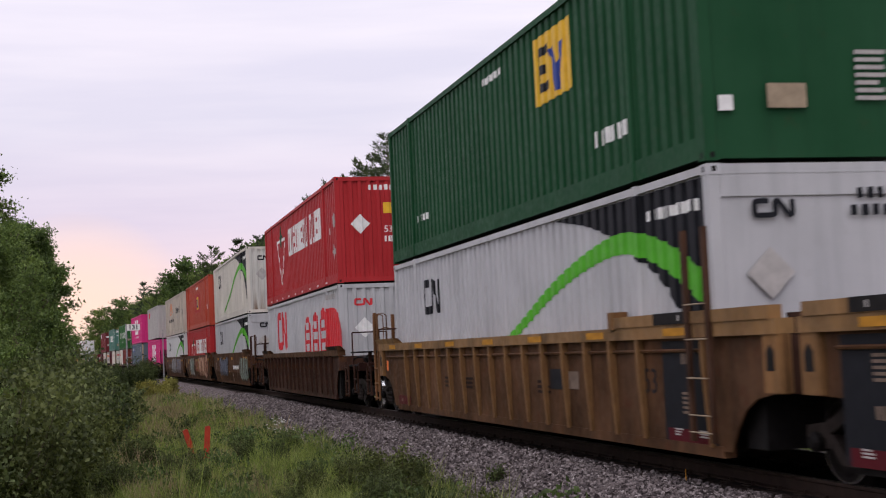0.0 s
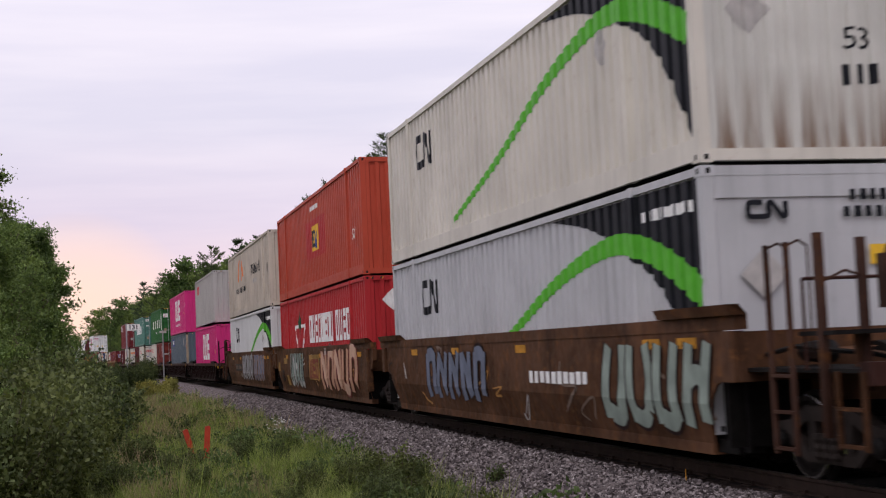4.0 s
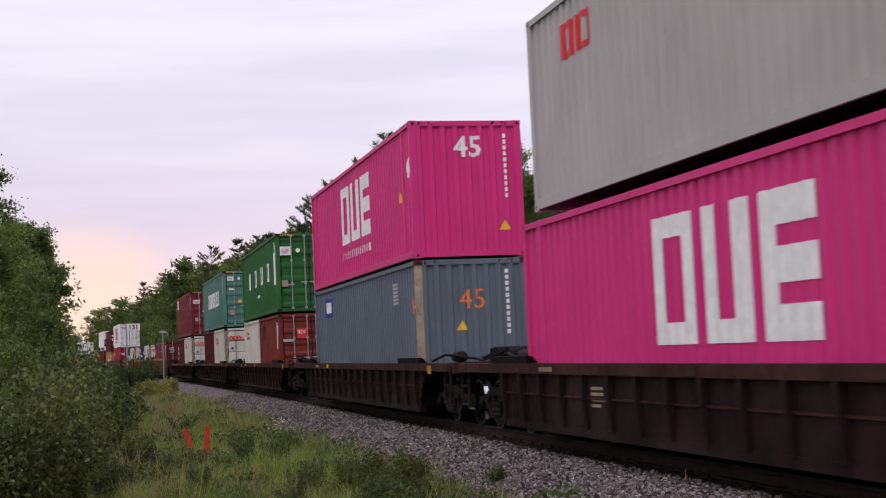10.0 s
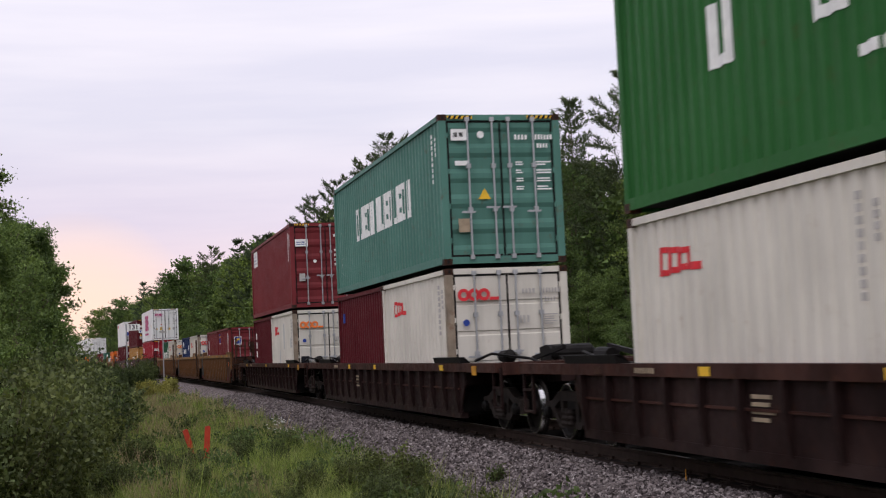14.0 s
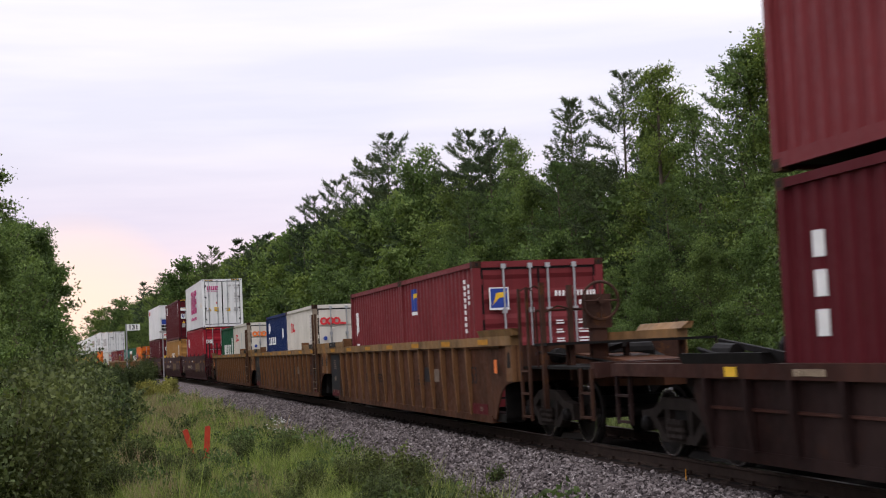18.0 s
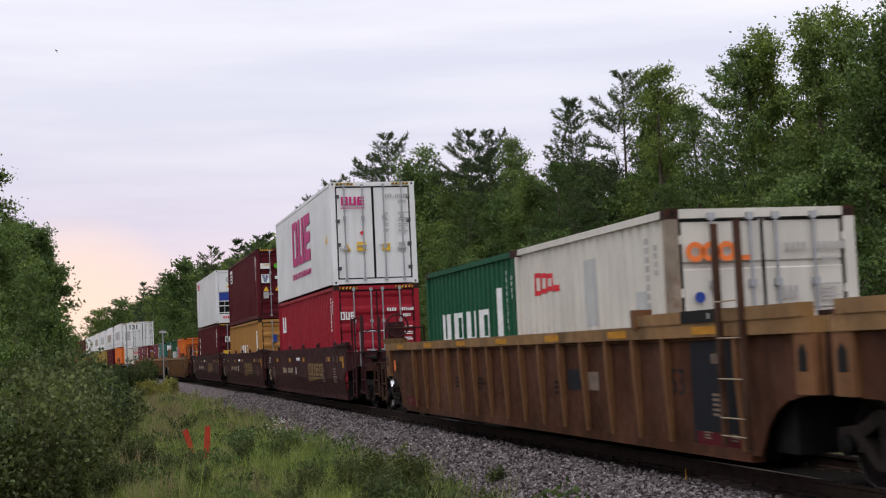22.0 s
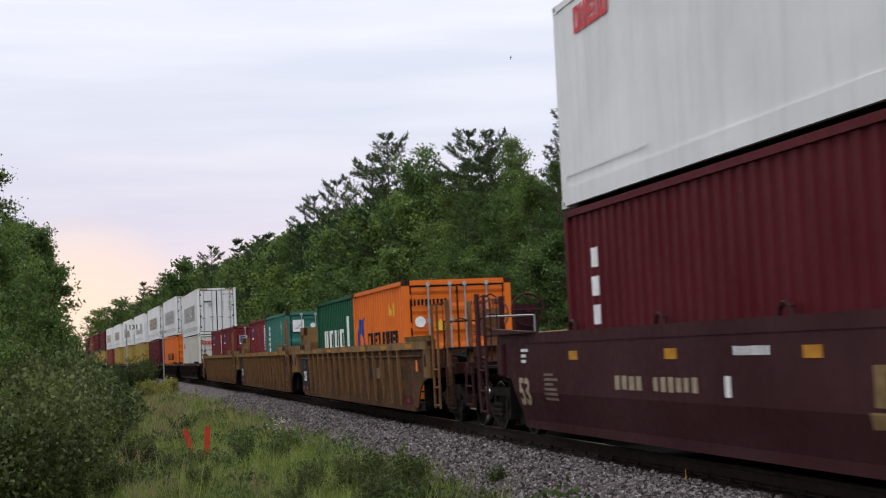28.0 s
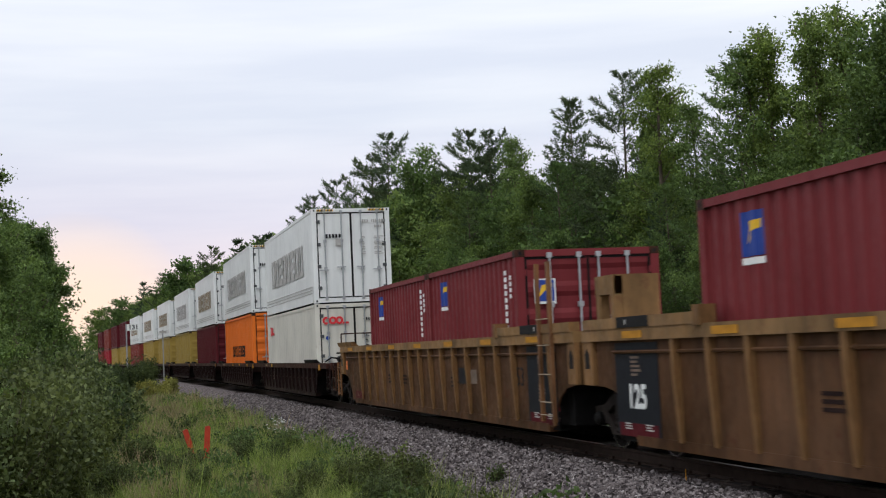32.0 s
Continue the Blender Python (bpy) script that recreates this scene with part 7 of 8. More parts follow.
    put("number", bars(4, 0.85, 0.18, 0.35, 8), M_INKTD, 4.05, 0.98, "", 0.009)
    put("number", bars(6, 1.3, 0.18, 0.35, 9), M_INKTD, 2.75, 0.98, "", 0.009)
    graffiti(put, 1.7, -2.6, 0.38, 1.56, (G_SILVER, M_INKK), 6, 5)
    graffiti(put, -2.8, -6.4, 0.38, 1.55, (G_BLUE, G_PINK), 4, 6)
    i = container("stained beige steel domestic container with black slogan", M_BEIGE, 16.15, HC, W53, "domestic", "panel")
    i.on_side("slogan", text_mesh("We Deliver!", 0.62, 0.012), M_INKK, -3.1, 1.75, "worn black slogan")
    i.on_side("company_mark", Geo().prism([(-1.2, -0.45), (-0.6, 0.5), (-0.3, 0.5), (-0.85, -0.45)], 0, 0.004).prism([(0.2, -0.45), (0.6, 0.5), (1.2, -0.3), (0.8, -0.3), (0.6, 0.1), (0.45, -0.45)], 0, 0.004), M_INKO, 2.7, 2.0, "faded orange shapes")
    i.on_side("company_line", bars(11, 4.2, 0.25, 0.5, 9), M_INKK, 2.7, 1.13)
    i.on_side("web_address", bars(8, 1.5, 0.2, 0.4, 9), M_INKS, -3.0, 1.28)
    i.on_side("size_code", bars(2, 0.5, 0.4, 0.3, 9), M_INKK, -7.4, 1.5)
    i.on_end("size_numeral", bars(2, 0.4, 0.3, 0.3, 4), M_INKK, 0.3, 1.6)
    stack(i, 98.93, UP)
    j = container("white steel domestic container with a black corner and green band", M_WHITE, 16.15, HC, W53, "domestic", "panel")
    swoosh(j)
    j.on_side("placard", diamond(0.25), M_INKS, -5.0, 1.75)
    stack(j, 98.93, LOW)
    # five dark 40 ft cars
    lab = "dark brown low-sided well car with riveted ribs"
    for s, sd in ((130.3, 10), (151.45, 11), (173.3, 12), (194.85, 13), (216.1, 14)):
        car, _ = unit(lab, "dark40", s, 7.55, "own", "own", (2.72, 2.72), sd)
        if sd == 10:
            brake_stand(car, -7.55 - 1.4, -1, M_BROWN)
            part("yellow_step", Geo().box(-1.45, -1.2, -9.5, -9.1, 0.9, 1.15), M_INKY, car)
    k = container("warm grey steel container with a red mark", M_GREY, 12.192, HC, kind="dry", front="panel")
    k.on_side("company_mark", block_mark(2, 1.3, 0.5, "ring"), M_INKR, 4.05, 2.25)
    for q, x in enumerate((-0.25, 0.0, 0.22)):
        k.on_end("ring_mark", Geo().lathe([(0, 0.06), (0, 0.115), (0.004, 0.115), (0.004, 0.06), (0, 0.06)], 16, "z", caps=False), M_INKR, x, 2.19)
    k.on_end("ring_mark", rect(0.16, 0.06), M_INKR, 0.4, 2.1)
    k.on_end("number", column(11, 0.07, 1.4, 4), M_INKS, 0.82, 1.9)
    side_data(k, 0.05, M_INKS)
    hazard(k)
    stack(k, 124.2, UP + 0.09)
    one45("magenta steel 45 foot container with large white shapes", 123.4, LOW)
    one45("magenta steel 45 foot container with large white shapes", 144.6, UP, True)
    n = container("blue-grey steel 45 foot container with a blue decal", M_BLUEGREY, 13.716, HC, front="panel", frame_mat=M_BLUEGREY)
    n.on_side("decal", rect(1.2, 0.52), M_INKB, 4.5, 2.33, "blue decal with white mark")
    for q in (-0.32, 0.0, 0.32):
        n.on_side("decal_mark", rect(0.22, 0.3, 0.008), M_INKW, 4.5 + q, 2.33)
    n.on_side("size_numeral", text_mesh("45", 0.5), M_INKO, -6.5, 1.95)
    n.on_side("data", column(6, 0.4, 0.5, 3), M_INKS, -4.6, 2.3)
    n.on_end("size_numeral", text_mesh("45", 0.6), M_INKO, 0.0, 2.03)
    n.on_end("number", column(11, 0.07, 1.4, 4), M_INKW, 0.76, 2.0)
    caution(n, -0.25, 1.5)
    hazard(n)
    stack(n, 144.6, LOW)
    # green over white and brown
    p = container("bright green steel container with white signs on its side", M_UASC, 12.192, HC, frame_mat=M_UASC)
    for q, y in enumerate((3.2, 1.0, -1.15, -3.25)):
        p.on_side("wordmark", block_mark(1, 0.72, 0.70, ("alt", "bars", "alt", "ring")[q]), M_INKW, y, 1.63, "white company sign")
    p.on_side("wordmark", rect(0.40, 1.2), M_INKW, -5.3, 1.65)
    p.on_side("number", bars(5, 0.9, 0.12, 0.3, 3), M_INKW, 0.1, 0.85)
    side_data(p)
    p.on_end("notice", rect(0.43, 0.32), M_INKW, -0.86, 2.25)
    p.on_end("notice_text", lines(3, 0.3, 0.18, 2), M_INKR, -0.86, 2.25)
    p.ob.children[-1].location.y -= 0.005
    p.on_end("round_decal", Geo().lathe([(0, 0.01), (0, 0.08), (0.004, 0.08), (0.004, 0.01)], 14, "z"), M_INKW, -0.41, 2.26)
    p.on_end("notice", rect(0.22, 0.24), M_INKT, -0.92, 1.05)
    door_data(p)
    hazard(p)
    stack(p, 167.26, UPS + 0.045)
    q = twenty("oxide red steel 20 foot container with red label", M_OXIDE, 167.26, LOWS)
    q.on_end("label", rect(0.38, 0.36), M_INKR, -0.37, 1.86, "red label with white sign")
    q.on_end("label_mark", bars(3, 0.3, 0.14, 0.2, 2), M_INKW, -0.37, 1.92)
    q.ob.children[-1].location.y -= 0.005
    q.on_end("notice", rect(0.42, 0.1), M_INKS, -0.85, 1.62)
    door_data(q, top=1.98)
    q.on_side("panel_stain", rect(0.75, 0.55, 0.002), M_RUSTBR, 1.8, 2.0)
    side_data(q, 0.12)
    t = twenty("off-white steel 20 foot container with red mark", M_CREAM, 173.37, LOWS)
    ring_logo(t, False, M_INKR, 1.6)
    side_data(t, 0.12, M_INKS)
    # teal over red and white
    u = container("teal steel container with white shapes and dirty doors", M_TEAL, 12.192, HC)
    wordmark(u, 3.0, -3.3, 1.22, 2.02, (5, 8))
    u.on_side("number", column(8, 0.1, 1.9, 3), M_INKW, 5.3, 1.4)
    side_data(u)
    u.on_end("company_mark", rect(0.32, 0.22), M_INKW, -0.83, 2.5)
    u.on_end("company_mark", bars(2, 0.22, 0.1, 0.2, 4), M_INKK, -0.83, 2.5)
    u.ob.children[-1].location.y -= 0.005
    u.on_end("round_decal", Geo().lathe([(0, 0.01), (0, 0.07), (0.004, 0.07), (0.004, 0.01)], 14, "z"), M_INKW, -0.4, 2.5)
    u.on_end("notice", rect(0.26, 0.09), M_INKW, -0.8, 1.95)
    u.on_end("notice", rect(0.22, 0.26), M_INKT, -0.8, 0.75)
    caution(u, -0.37, 1.35)
    door_data(u)
    hazard(u)
    stack(u, 188.74, UPS + 0.045)
    v = twenty("off-white steel 20 foot container with red ring mark", M_CREAM, 188.74, LOWS, frame_mat=M_CREAM)
    ring_logo(v, True, M_INKR, 1.35)
    door_data(v, M_INKS, 2.12, False)
    side_data(v, 0.12, M_INKS)
    w = twenty("dark maroon steel 20 foot container", M_MAROON, 194.85, LOWS)
    w.on_side("decal", rect(0.4, 0.25), M_INKB, 2.3, 2.0)
    # maroon over maroon and white
    x = container("dark maroon steel container with a white label", M_FLORENS, 12.192, HC)
    x.on_side("label", rect(1.25, 0.62), M_INKW, 4.75, 2.42, "white and blue label")
    x.on_side("label_mark", lines(3, 1.0, 0.4, 3), M_INKB, 4.75, 2.42)
    x.ob.children[-1].location.x -= 0.005
    side_data(x)
    x.on_end("label", rect(0.44, 0.25), M_INKW, -0.83, 2.22)
    x.on_end("label_mark", lines(2, 0.36, 0.14, 2), M_INKB, -0.83, 2.22)
    x.ob.children[-1].location.y -= 0.005
    x.on_end("round_decal", Geo().lathe([(0, 0.01), (0, 0.06), (0.004, 0.06), (0.004, 0.01)], 14, "z"), M_INKW, -0.39, 1.58)
    x.on_end("notice", rect(0.2, 0.26), M_INKS, -0.84, 1.04)
    door_data(x)
    hazard(x)
    stack(x, 210.03, UPS + 0.045)
    y = twenty("dirty cream steel 20 foot container with faded orange mark", M_CREAM, 210.03, LOWS)
    ring_logo(y, True, M_INKO, 1.55)
    door_data(y, M_INKS, 2.12, False)
    side_data(y, 0.12, M_INKS)
    patches(y)
    y.on_end("notice", rect(0.28, 0.24), M_INKK, -0.85, 0.9)
    z = twenty("dark maroon steel 20 foot container with white signs", M_MAROON, 216.14, LOWS)
    z.on_side("wordmark", column(3, 0.2, 1.1, 6), M_INKW, 2.35, 1.6)
    # three yellow units with single boxes
    lab = "weathered yellow ribbed well car"
    unit(lab, "ttxold", 239.6, 8.35, "own", "shared", (4.2, 0.55), 20)
    unit(lab, "ttxold", 258.4, 8.35, "hung", "shared", (1.15, 0.8), 21)
    unit(lab, "ttxold", 277.65, 8.35, "hung", "own", (1.4, 2.6), 22)
    for s, lb in ((233.45, "maroon steel 20 foot container with blue and yellow decal"), (239.55, "maroon steel 20 foot container with white signs")):
        b = twenty(lb, M_FLORENS, s, LOWS)
        if s < 235:
            fdecal(b, True)
        else:
            b.on_side("white_mark", fix_normals(Geo().prism([(-0.12, 0.3), (0.1, 0.3), (0.12, -0.15), (0.04, -0.3), (-0.14, -0.26), (-0.14, -0.18), (-0.03, -0.2), (-0.01, -0.05)], 0, 0.004).mesh("white_mark")), M_INKW, 2.38, 1.78)
            b.on_side("white_mark", Geo().prism([(-0.13, -0.26), (-0.13, 0.26), (-0.05, 0.0)], 0, 0.004).prism([(0.13, -0.26), (0.05, 0.0), (0.13, 0.26)], 0, 0.004).box(-0.13, 0.13, 0.27, 0.31, 0, 0.004), M_INKW, 2.36, 0.98)
            side_data(b, 0.10)
    b = twenty("off-white steel 20 foot container with red ring mark", M_CREAM, 252.25, LOWS, frame_mat=M_CREAM)
    ring_logo(b, True, M_INKR, 1.75)
    door_data(b, M_INKS, 2.12, False)
    side_data(b, 0.12, M_INKS)
    b = twenty("navy blue steel 20 foot container with white signs", M_BLUE, 258.36, LOWS)
    b.on_side("wordmark", block_mark(6, 2.3, 0.28), M_INKW, 1.4, 1.64)
    b.on_side("round_mark", Geo().lathe([(0, 0.01), (0, 0.22), (0.004, 0.22), (0.004, 0.01)], 14, "z"), M_INKW, 2.2, 2.12)
    b.on_side("diamond_mark", diamond(0.2), M_INKW, -1.7, 1.88)
    b = twenty("off-white patched steel 20 foot container with red ring mark", M_CREAM, 271.54, LOWS, frame_mat=M_CREAM)
    ring_logo(b, True, M_INKO, 1.6)
    door_data(b, M_INKS, 2.12, False)
    side_data(b, 0.12, M_INKS)
    patches(b)
    b = twenty("green steel 20 foot container with white signs", M_DGREEN, 277.65, LOWS)
    signs4(b)
    # three maroon units
    lab = "dark maroon-brown smooth-sided well car with tan stencils"
    unit(lab, "bnsf", 300.95, 8.7, "own", "shared", (2.7, 0.55), 30)
    unit(lab, "bnsf", 319.95, 8.7, "hung", "shared", (0.55, 0.55), 31)
    unit(lab, "bnsf", 339.0, 8.7, "hung", "own", (0.55, 2.6), 32)
    b = container("white insulated reefer container with magenta shapes and steel doors", M_REEFER, 12.192, HC, kind="reefer", front="doors")
    b.on_side("wordmark", block_mark(3, 4.1, 1.45), M_INKM, -0.15, 1.75, "large magenta company mark")
    b.on_side("subtitle", bars(18, 4.1, 0.2, 0.35, 2), M_INKM, -0.1, 0.68)
    b.on_side("warning_triangle", Geo().prism([(-0.15, -0.12), (0.15, -0.12), (0, 0.16)], 0, 0.004), M_INKY, -5.2, 1.35)
    b.on_end("wordmark", block_mark(3, 0.7, 0.24), M_INKM, -0.58, 2.36)
    b.on_end("subtitle", bars(12, 0.7, 0.04, 0.4, 2), M_INKM, -0.58, 2.16)
    caution(b, -0.8, 1.06, 0.2)
    b.on_end("notice", rect(0.25, 0.25), M_INKY, -0.38, 1.07)
    b.on_end("notice", rect(0.22, 0.2), M_INKY, 0.34, 1.04)
    b.on_end("notice", rect(0.2, 0.24), M_INKS, 0.79, 1.05)
    b.on_end("placard", diamond(0.07), M_INKR, -0.35, 1.45)
    door_data(b, M_INKS, 2.5)
    hazard(b)
    stack(b, 294.85, UP)
    b = container("crimson steel container with white sign on its door", M_CRIMSON, 12.192, HC)
    b.on_side("wordmark", block_mark(1, 0.85, 0.55, "alt"), M_INKW, 4.85, 2.1)
    b.on_end("wordmark", block_mark(3, 0.42, 0.22), M_INKW, -0.85, 2.06)
    door_data(b, top=2.2)
    side_data(b)
    hazard(b)
    stack(b, 294.85, LOW)
    b = container("dark maroon steel container with label and warning triangles", M_MAROON, 12.192, HC)
    b.on_side("label", rect(1.1, 0.6), M_INKW, 4.8, 2.36)
    b.on_side("label_mark", lines(3, 0.9, 0.45, 3), M_INKK, 4.8, 2.36)
    b.ob.children[-1].location.x -= 0.005
    b.on_end("label", rect(0.42, 0.22), M_INKW, -0.85, 2.18)
    b.on_end("label_mark", Geo().prism([(-0.2, 0.02), (0.2, 0.1), (0.2, 0.02)], 0, 0.004), M_INKY, -0.85, 2.18)
    b.ob.children[-1].location.y -= 0.005
    b.on_end("green_disc", Geo().lathe([(0, 0.01), (0, 0.11), (0.004, 0.11), (0.004, 0.01)], 18, "z"), M_INKG, -0.39, 2.18)
    b.on_end("decal", rect(0.34, 0.36), M_INKW, -0.87, 1.66)
    b.on_end("decal_mark", Geo().prism([(-0.14, 0.15), (-0.04, 0.15), (0, 0.0), (0.04, 0.15), (0.14, 0.15), (0.04, -0.15), (-0.04, -0.15)], 0, 0.004), M_INKB, -0.87, 1.66)
    b.ob.children[-1].location.y -= 0.005
    caution(b, -0.85, 1.24, 0.18)
    caution(b, -0.38, 1.24, 0.18)
    b.on_end("notice", rect(0.22, 0.28), M_INKS, -0.86, 0.98)
    b.on_end("notice", rect(0.14, 0.12), M_INKW, -0.4, 1.7)
    door_data(b)
    side_data(b)
    hazard(b)
    stack(b, 313.8, UPS)
    b = container("ochre steel container with white signs on its side", M_OCHRE, 12.192, STD)
    for q, yy in enumerate((1.4, 0.45, -0.5, -1.4)):
        b.on_side("wordmark", block_mark(1, 0.55, 0.5, ("alt", "bars", "alt", "ring")[q]), M_INKW, yy, 1.36)
    b.on_side("wordmark", rect(0.38, 1.0), M_INKW, -5.05, 1.66)
    b.on_side("number", column(8, 0.12, 1.3, 3), M_INKW, 5.3, 1.6)
    b.on_end("notice", rect(0.16, 0.3), M_INKB, -0.55, 1.8)
    door_data(b, top=1.95)
    stack(b, 313.8, LOWS)
    b = container("dirty white insulated reefer container with cooling unit end", M_REEFER, 12.192, HC, kind="reefer", front="cooler")
    b.on_side("wordmark", block_mark(5, 1.3, 0.36), M_INKR, 4.6, 2.5, "red company mark")
    b.on_side("scuff", bars(14, 3.0, 0.05, 0.1, 7), M_INKW, 4.4, 0.45)
    b.on_end("placard", diamond(0.16), M_INKY, -0.45, 2.0)
    b.on_end("number", bars(5, 0.6, 0.14, 0.3, 3), M_INKR, -0.55, 0.32)
    caution(b, 0.1, 0.32, 0.2)
    stack(b, 332.95, UP)
    b = container("dark maroon steel container with white lettering shapes", M_MAROON, 12.192, HC)
    b.on_side("wordmark", column(3, 0.28, 1.15, 6), M_INKW, 5.0, 1.85)
    b.on_end("wordmark", block_mark(3, 0.62, 0.30), M_INKW, -0.49, 2.05)
    b.on_end("round_decal", Geo().lathe([(0, 0.01), (0, 0.1), (0.004, 0.1), (0.004, 0.01)], 16, "z"), M_INKW, -0.22, 2.44)
    b.on_end("notice", rect(0.42, 0.2), M_INKY, -0.7, 1.35)
    door_data(b)
    side_data(b)
    hazard(b)
    stack(b, 332.95, LOW)
    # three yellow units with single boxes
    lab = "mustard yellow ribbed well car with black stencil panels"
    unit(lab, "ttx", 361.95, 8.35, "own", "shared", (2.6, 1.2), 40)
    unit(lab, "ttx", 381.25, 8.35, "hung", "shared", (1.1, 1.0), 41)
    unit(lab, "ttx", 400.25, 8.35, "hung", "own", (1.0, 2.6), 42)
    b = twenty("orange steel 20 foot container with black lettering", M_ORANGE, 355.9, LOWS)
    b.on_side("company_mark", fix_normals(Geo().prism([(-0.5, -0.35), (-0.2, -0.35), (-0.1, -0.05), (0.15, -0.05), (0.3, -0.3), (0.5, -0.35), (0.35, 0.1), (0.5, 0.35), (0.1, 0.3), (-0.3, 0.35)], 0, 0.004).mesh("company_mark")), M_INKB, 2.2, 1.58)
    b.on_side("wordmark", block_mark(10, 3.6, 0.36), M_INKK, -0.5, 1.35, "black company wordmark")
    b.on_side("warning_triangle", Geo().prism([(-0.15, -0.12), (0.15, -0.12), (0, 0.16)], 0, 0.004), M_INKY, -1.4, 2.0)
    b.on_side("warning_triangle", rect(0.2, 0.3), M_INKY, -1.85, 2.0)
    b.on_end("wordmark", bars(10, 0.85, 0.15, 0.3, 4), M_BROWN, -0.65, 2.1)
    b.on_end("round_decal", Geo().lathe([(0, 0.01), (0, 0.12), (0.004, 0.12), (0.004, 0.01)], 16, "z"), M_INKW, -0.86, 1.68)
    caution(b, -0.41, 1.6, 0.24)
    door_data(b, M_OXIDE, 2.05)
    b = twenty("deep green steel 20 foot container with white signs", M_DGREEN, 362.0, LOWS)
    signs4(b)
    b = twenty("aqua green steel 20 foot container with white square decal", M_AQUA, 375.2, LOWS)
    b.on_end("decal", rect(0.4, 0.42), M_INKW, -0.78, 2.1, "white square decal")
    b.on_end("decal_mark", Geo().prism([(-0.15, -0.12), (0.15, 0.12), (0.0, -0.12)], 0, 0.004), M_INKS, -0.78, 2.1)
    b.ob.children[-1].location.y -= 0.005
    b.on_end("round_decal", Geo().lathe([(0, 0.01), (0, 0.09), (0.004, 0.09), (0.004, 0.01)], 16, "z"), M_INKW, -0.27, 2.1)
    b.on_side("wordmark", column(5, 0.3, 1.0, 6), M_INKW, 2.1, 1.75)
    side_data(b, 0.3, M_INKS)
    door_data(b, top=2.15)
    b = twenty("faded maroon steel 20 foot container with blue and yellow decal", M_FLORENS, 381.3, LOWS)
    fdecal(b, False)
    for s in (394.2, 400.3):
        b = twenty("maroon steel 20 foot container with blue and yellow decal", M_FLORENS, s, LOWS)
        fdecal(b, s < 396)
    # the 40 ft cars with the white reefers
    lab = "dark brown low-sided well car with riveted ribs"
    tops = [M_REEFER] * 6 + [M_REEFER, M_MAROON, M_MAROON, M_OXIDE, M_MAROON]
    lows = [M_CREAM, M_ORANGE, M_MAROON, M_YELLOW, M_YELLOW, M_YELLOW, M_OXIDE, M_YELLOW, M_YELLOW, M_CRIMSON, M_OXIDE]
    for k in range(11):
        s = 415.1 + 17.75 * k
        first, last = k == 0, k == 10
        unit(lab, "dark40", s + 6.1, 6.95, "own" if first else "hung", "own" if last else "shared", (2.7 if first else 1.8, 2.7 if last else 1.8), 50 + k)
        ref = tops[k] is M_REEFER
        std = k == 0
        b = container("white insulated reefer container with grey lettering shapes" if ref else "plain dark red steel container", tops[k], 12.192, HC, kind="reefer" if ref else "dry", front="doors", fine=k < 3)
        if ref:
            wordmark(b, 4.1, -4.1, 0.95, 1.95, (8,), M_INKS if k in (0, 1, 3) else M_INKT, "grey company wordmark")
            for zz in (0.32, 0.42, 0.52):
                b.on_side("stripe", rect(11.6, 0.03), M_INKS, 0, zz)
            door_data(b, M_INKS, 2.5)
            b.on_end("notice", bars(5, 0.5, 0.12, 0.3, 4), M_INKK, -0.55, 2.05)
            b.on_end("notice", rect(0.2, 0.2), M_INKS, -0.4, 1.85)
            hazard(b)
        stack(b, s, UPS if std else UP)
        lb = {M_CREAM: "off-white insulated container with red ring mark", M_ORANGE: "orange steel container with black lettering", M_MAROON: "plain dark maroon steel container",
              M_YELLOW: "mustard yellow painted steel container", M_OXIDE: "dull oxide red steel container", M_CRIMSON: "plain crimson red steel container"}[lows[k]]
        b = container(lb, lows[k], 12.192, STD if std else HC, kind="reefer" if std else "dry", fine=k < 3)
        if std:
            ring_logo(b, True, M_INKR, 4.6)
        if k == 1:
            b.on_side("wordmark", block_mark(10, 5.5, 0.5), M_INKK, 0, 1.3)
        door_data(b, M_INKW if lows[k] not in (M_CREAM, M_YELLOW) else M_INKK, 2.1)
        stack(b, s, LOWS if std else LOW)


def one45(label, s, z, sub=False):
    b = container(label, M_PINK, 13.716, HC, front="panel")
    b.on_side("wordmark", block_mark(3, 4.1, 1.5), M_INKW, -0.15, 1.72, "large white company mark")
    if sub:
        b.on_side("subtitle", bars(14, 4.0, 0.2, 0.35, 2), M_INKW, -0.1, 0.66)
    b.on_side("size_numeral", text_mesh("45", 0.55, 0.01), M_INKW, -6.55, 1.92)
    b.on_end("size_numeral", text_mesh("45", 0.62, 0.012), M_INKW, 0.04, 2.32)
    b.on_end("number", column(11, 0.07, 1.4, 4), M_INKW, 0.84, 1.95)
    if sub:
        caution(b, 0.79, 0.66, 0.2)
    b.on_side("warning_triangle", Geo().prism([(-0.12, -0.1), (0.12, -0.1), (0, 0.14)], 0, 0.004), M_INKY, -5.6, 1.4)
    for e in (-1, 1):
        for sx in (-1, 1):
            part("lifting_post", shared(("lift45", e, sx), lambda: Geo().box(*sorted((sx * 1.222, sx * 1.12)), e * 6.02 - 0.07, e * 6.02 + 0.07, 0.03, HC, 0.02), "lifting_post"), M_PINK, b.ob)
    hazard(b)
    stack(b, s, z)


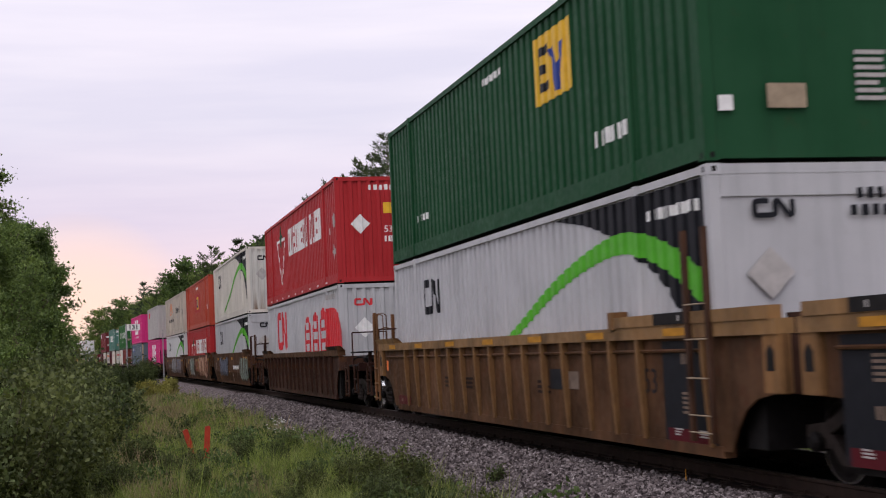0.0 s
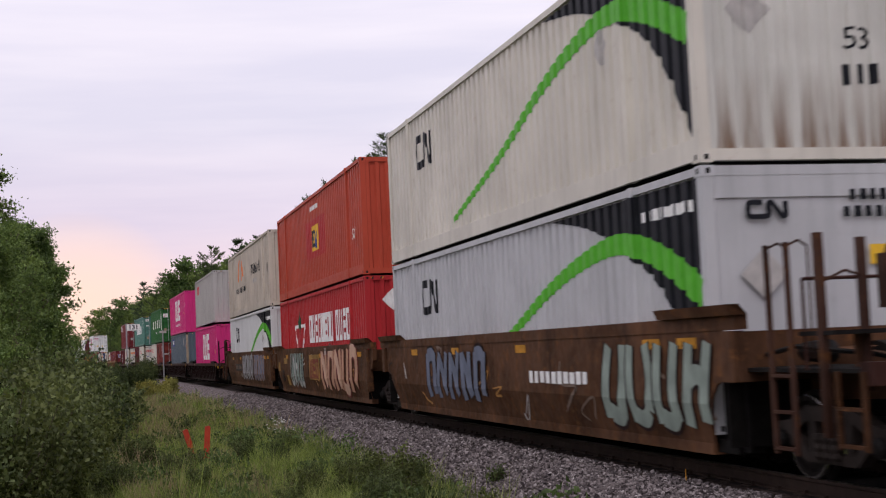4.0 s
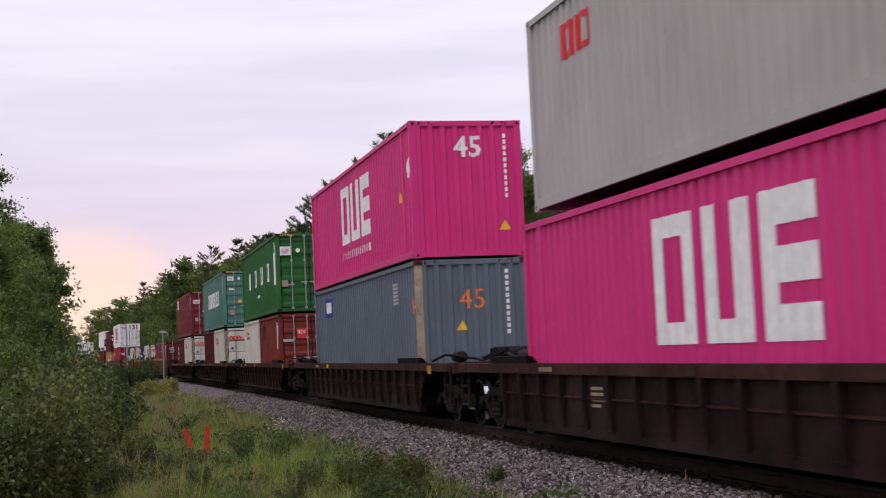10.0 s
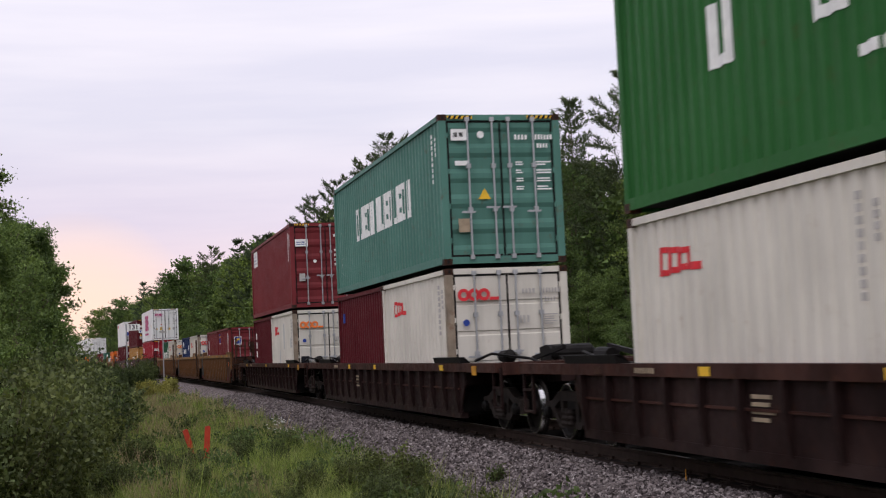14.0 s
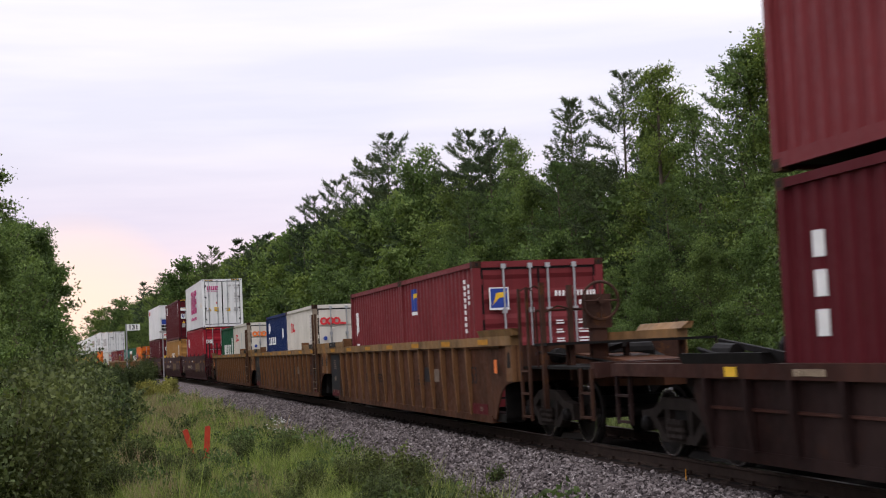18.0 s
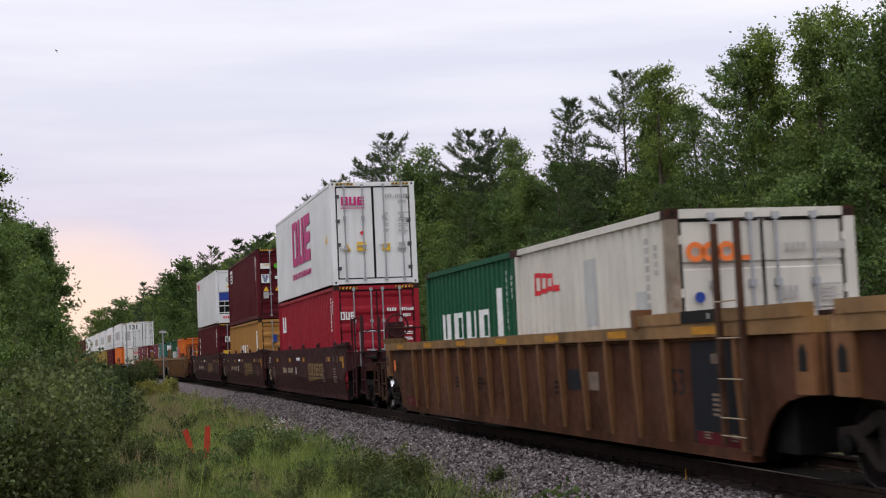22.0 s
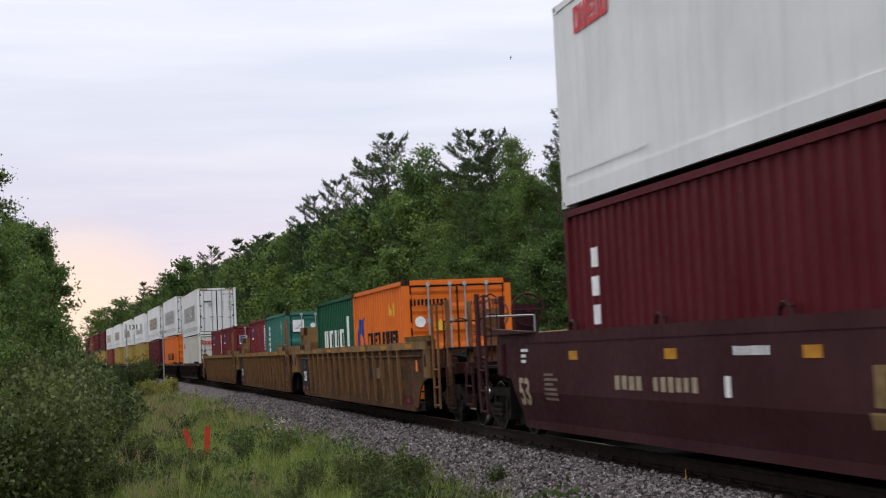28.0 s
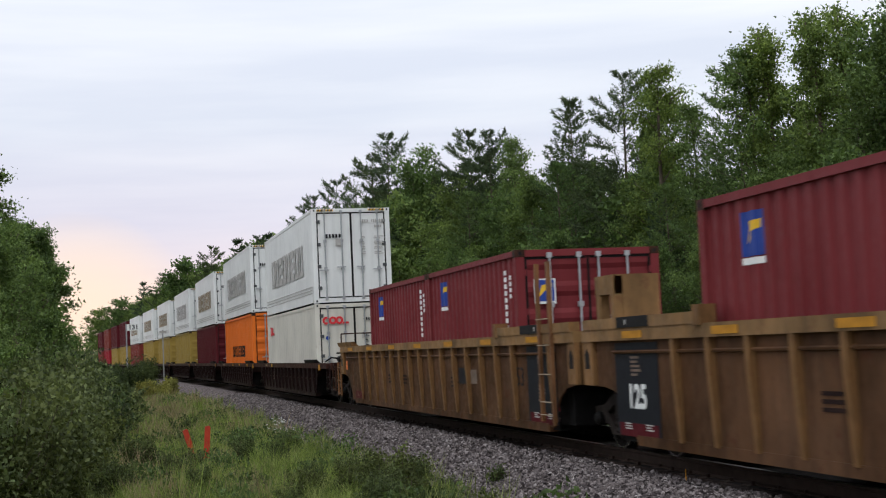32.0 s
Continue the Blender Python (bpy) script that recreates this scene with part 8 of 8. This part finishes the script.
def fdecal(b, front):
    """Blue and yellow decal on side and door."""
    b.on_side("decal", rect(0.46, 0.46), M_INKB, 1.8, 2.12, "blue decal with yellow band")
    b.on_side("decal_mark", Geo().prism([(-0.15, -0.12), (-0.08, 0.1), (0.16, 0.12), (0.14, 0.03), (-0.02, 0.0)], 0, 0.006), M_INKY, 1.8, 2.14)
    b.ob.children[-1].location.x -= 0.004
    b.on_side("decal_line", rect(0.46, 0.07), M_INKW, 1.8, 1.84)
    side_data(b, 0.12)
    b.on_end("decal", rect(0.36, 0.4), M_INKW, -0.76, 1.92, "white-edged blue decal")
    b.on_end("decal_field", rect(0.31, 0.34, 0.006), M_INKB, -0.76, 1.93)
    b.on_end("decal_mark", Geo().prism([(-0.12, -0.12), (-0.05, 0.09), (0.13, 0.11), (0.11, 0.02), (0.0, 0.0)], 0, 0.009), M_INKY, -0.76, 1.93)
    door_data(b, top=1.98)


def signs4(b):
    for q, yy in enumerate((1.6, 0.65, -0.25, -1.1)):
        b.on_side("wordmark", block_mark(1, 0.75, 0.55, ("alt", "bars", "alt", "ring")[q]), M_INKW, yy, 1.45, "white company sign")
    b.on_side("wordmark", rect(0.3, 0.85), M_INKW, -2.05, 1.62)
    side_data(b, 0.1)


build_train()


# ---- birds that cross the sky ----
BIRDS = []


def bird(rows):
    ob = thing("bird", "small dark bird flying across the sky", "bird", "flying birds")
    part("body", Geo().lathe([(-0.16, 0.008), (-0.11, 0.03), (0.0, 0.042), (0.10, 0.02), (0.17, 0.01)], 8, "y"), M_BIRD, ob)
    for s in (-1, 1):
        part("wing", fix_normals(Geo().add([(s * 0.03, -0.05, 0.02), (s * 0.03, 0.04, 0.02), (s * 0.26, 0.04, 0.07), (s * 0.26, -0.05, 0.07), (s * 0.52, 0.07, -0.03), (s * 0.50, 0.02, -0.025)],
                                     [(0, 1, 2, 3), (3, 2, 4, 5)]).mesh("wing")), M_BIRD, ob)
    BIRDS.append((ob, rows))


def sky_place(right, up, d=150.0):
    """A place d metres from the eye, right and up of the camera's axis by these slopes."""
    return STAND @ Vector((right * d, up * d, -d))


bird([(0, -1.3, 0.0), (18, -0.5, 0.10), (21, -0.315, 0.128), (22, -0.280, 0.1436), (23, -0.2405, 0.1526), (24, -0.193, 0.1575), (25, -0.1415, 0.1534), (26.5, -0.052, 0.146), (28, 0.049, 0.1387), (29, 0.13, 0.165), (30, 0.2, 0.21), (32, 0.36, 0.26)])
bird([(0, -1.4, 0.1), (20, -0.6, 0.14), (23, -0.36, 0.165), (24, -0.2847, 0.1722), (25, -0.2125, 0.1714), (25.5, -0.1816, 0.1804), (27, -0.1, 0.2), (29, 0.02, 0.24), (32, 0.2, 0.3)])


def motions():
    """The train runs at one speed along the track, towards the camera and past it; the birds cross the sky."""
    for ob, s, z in MOVING:
        rows = []
        for k in range(17):
            t = 2.0 * k
            rows.append((t, on_track(s - SPEED * t, z)))
        walk(ob, rows)
    for ob, way in BIRDS:
        rows = []
        for k, (t, a, b) in enumerate(way):
            p = sky_place(a, b)
            q = sky_place(*way[min(k + 1, len(way) - 1)][1:]) - sky_place(*way[min(k, len(way) - 2)][1:])
            rows.append((t, pose(*p, 0, 12, math.degrees(math.atan2(-q.x, q.y)) + 180)))
        walk(ob, rows)


motions()
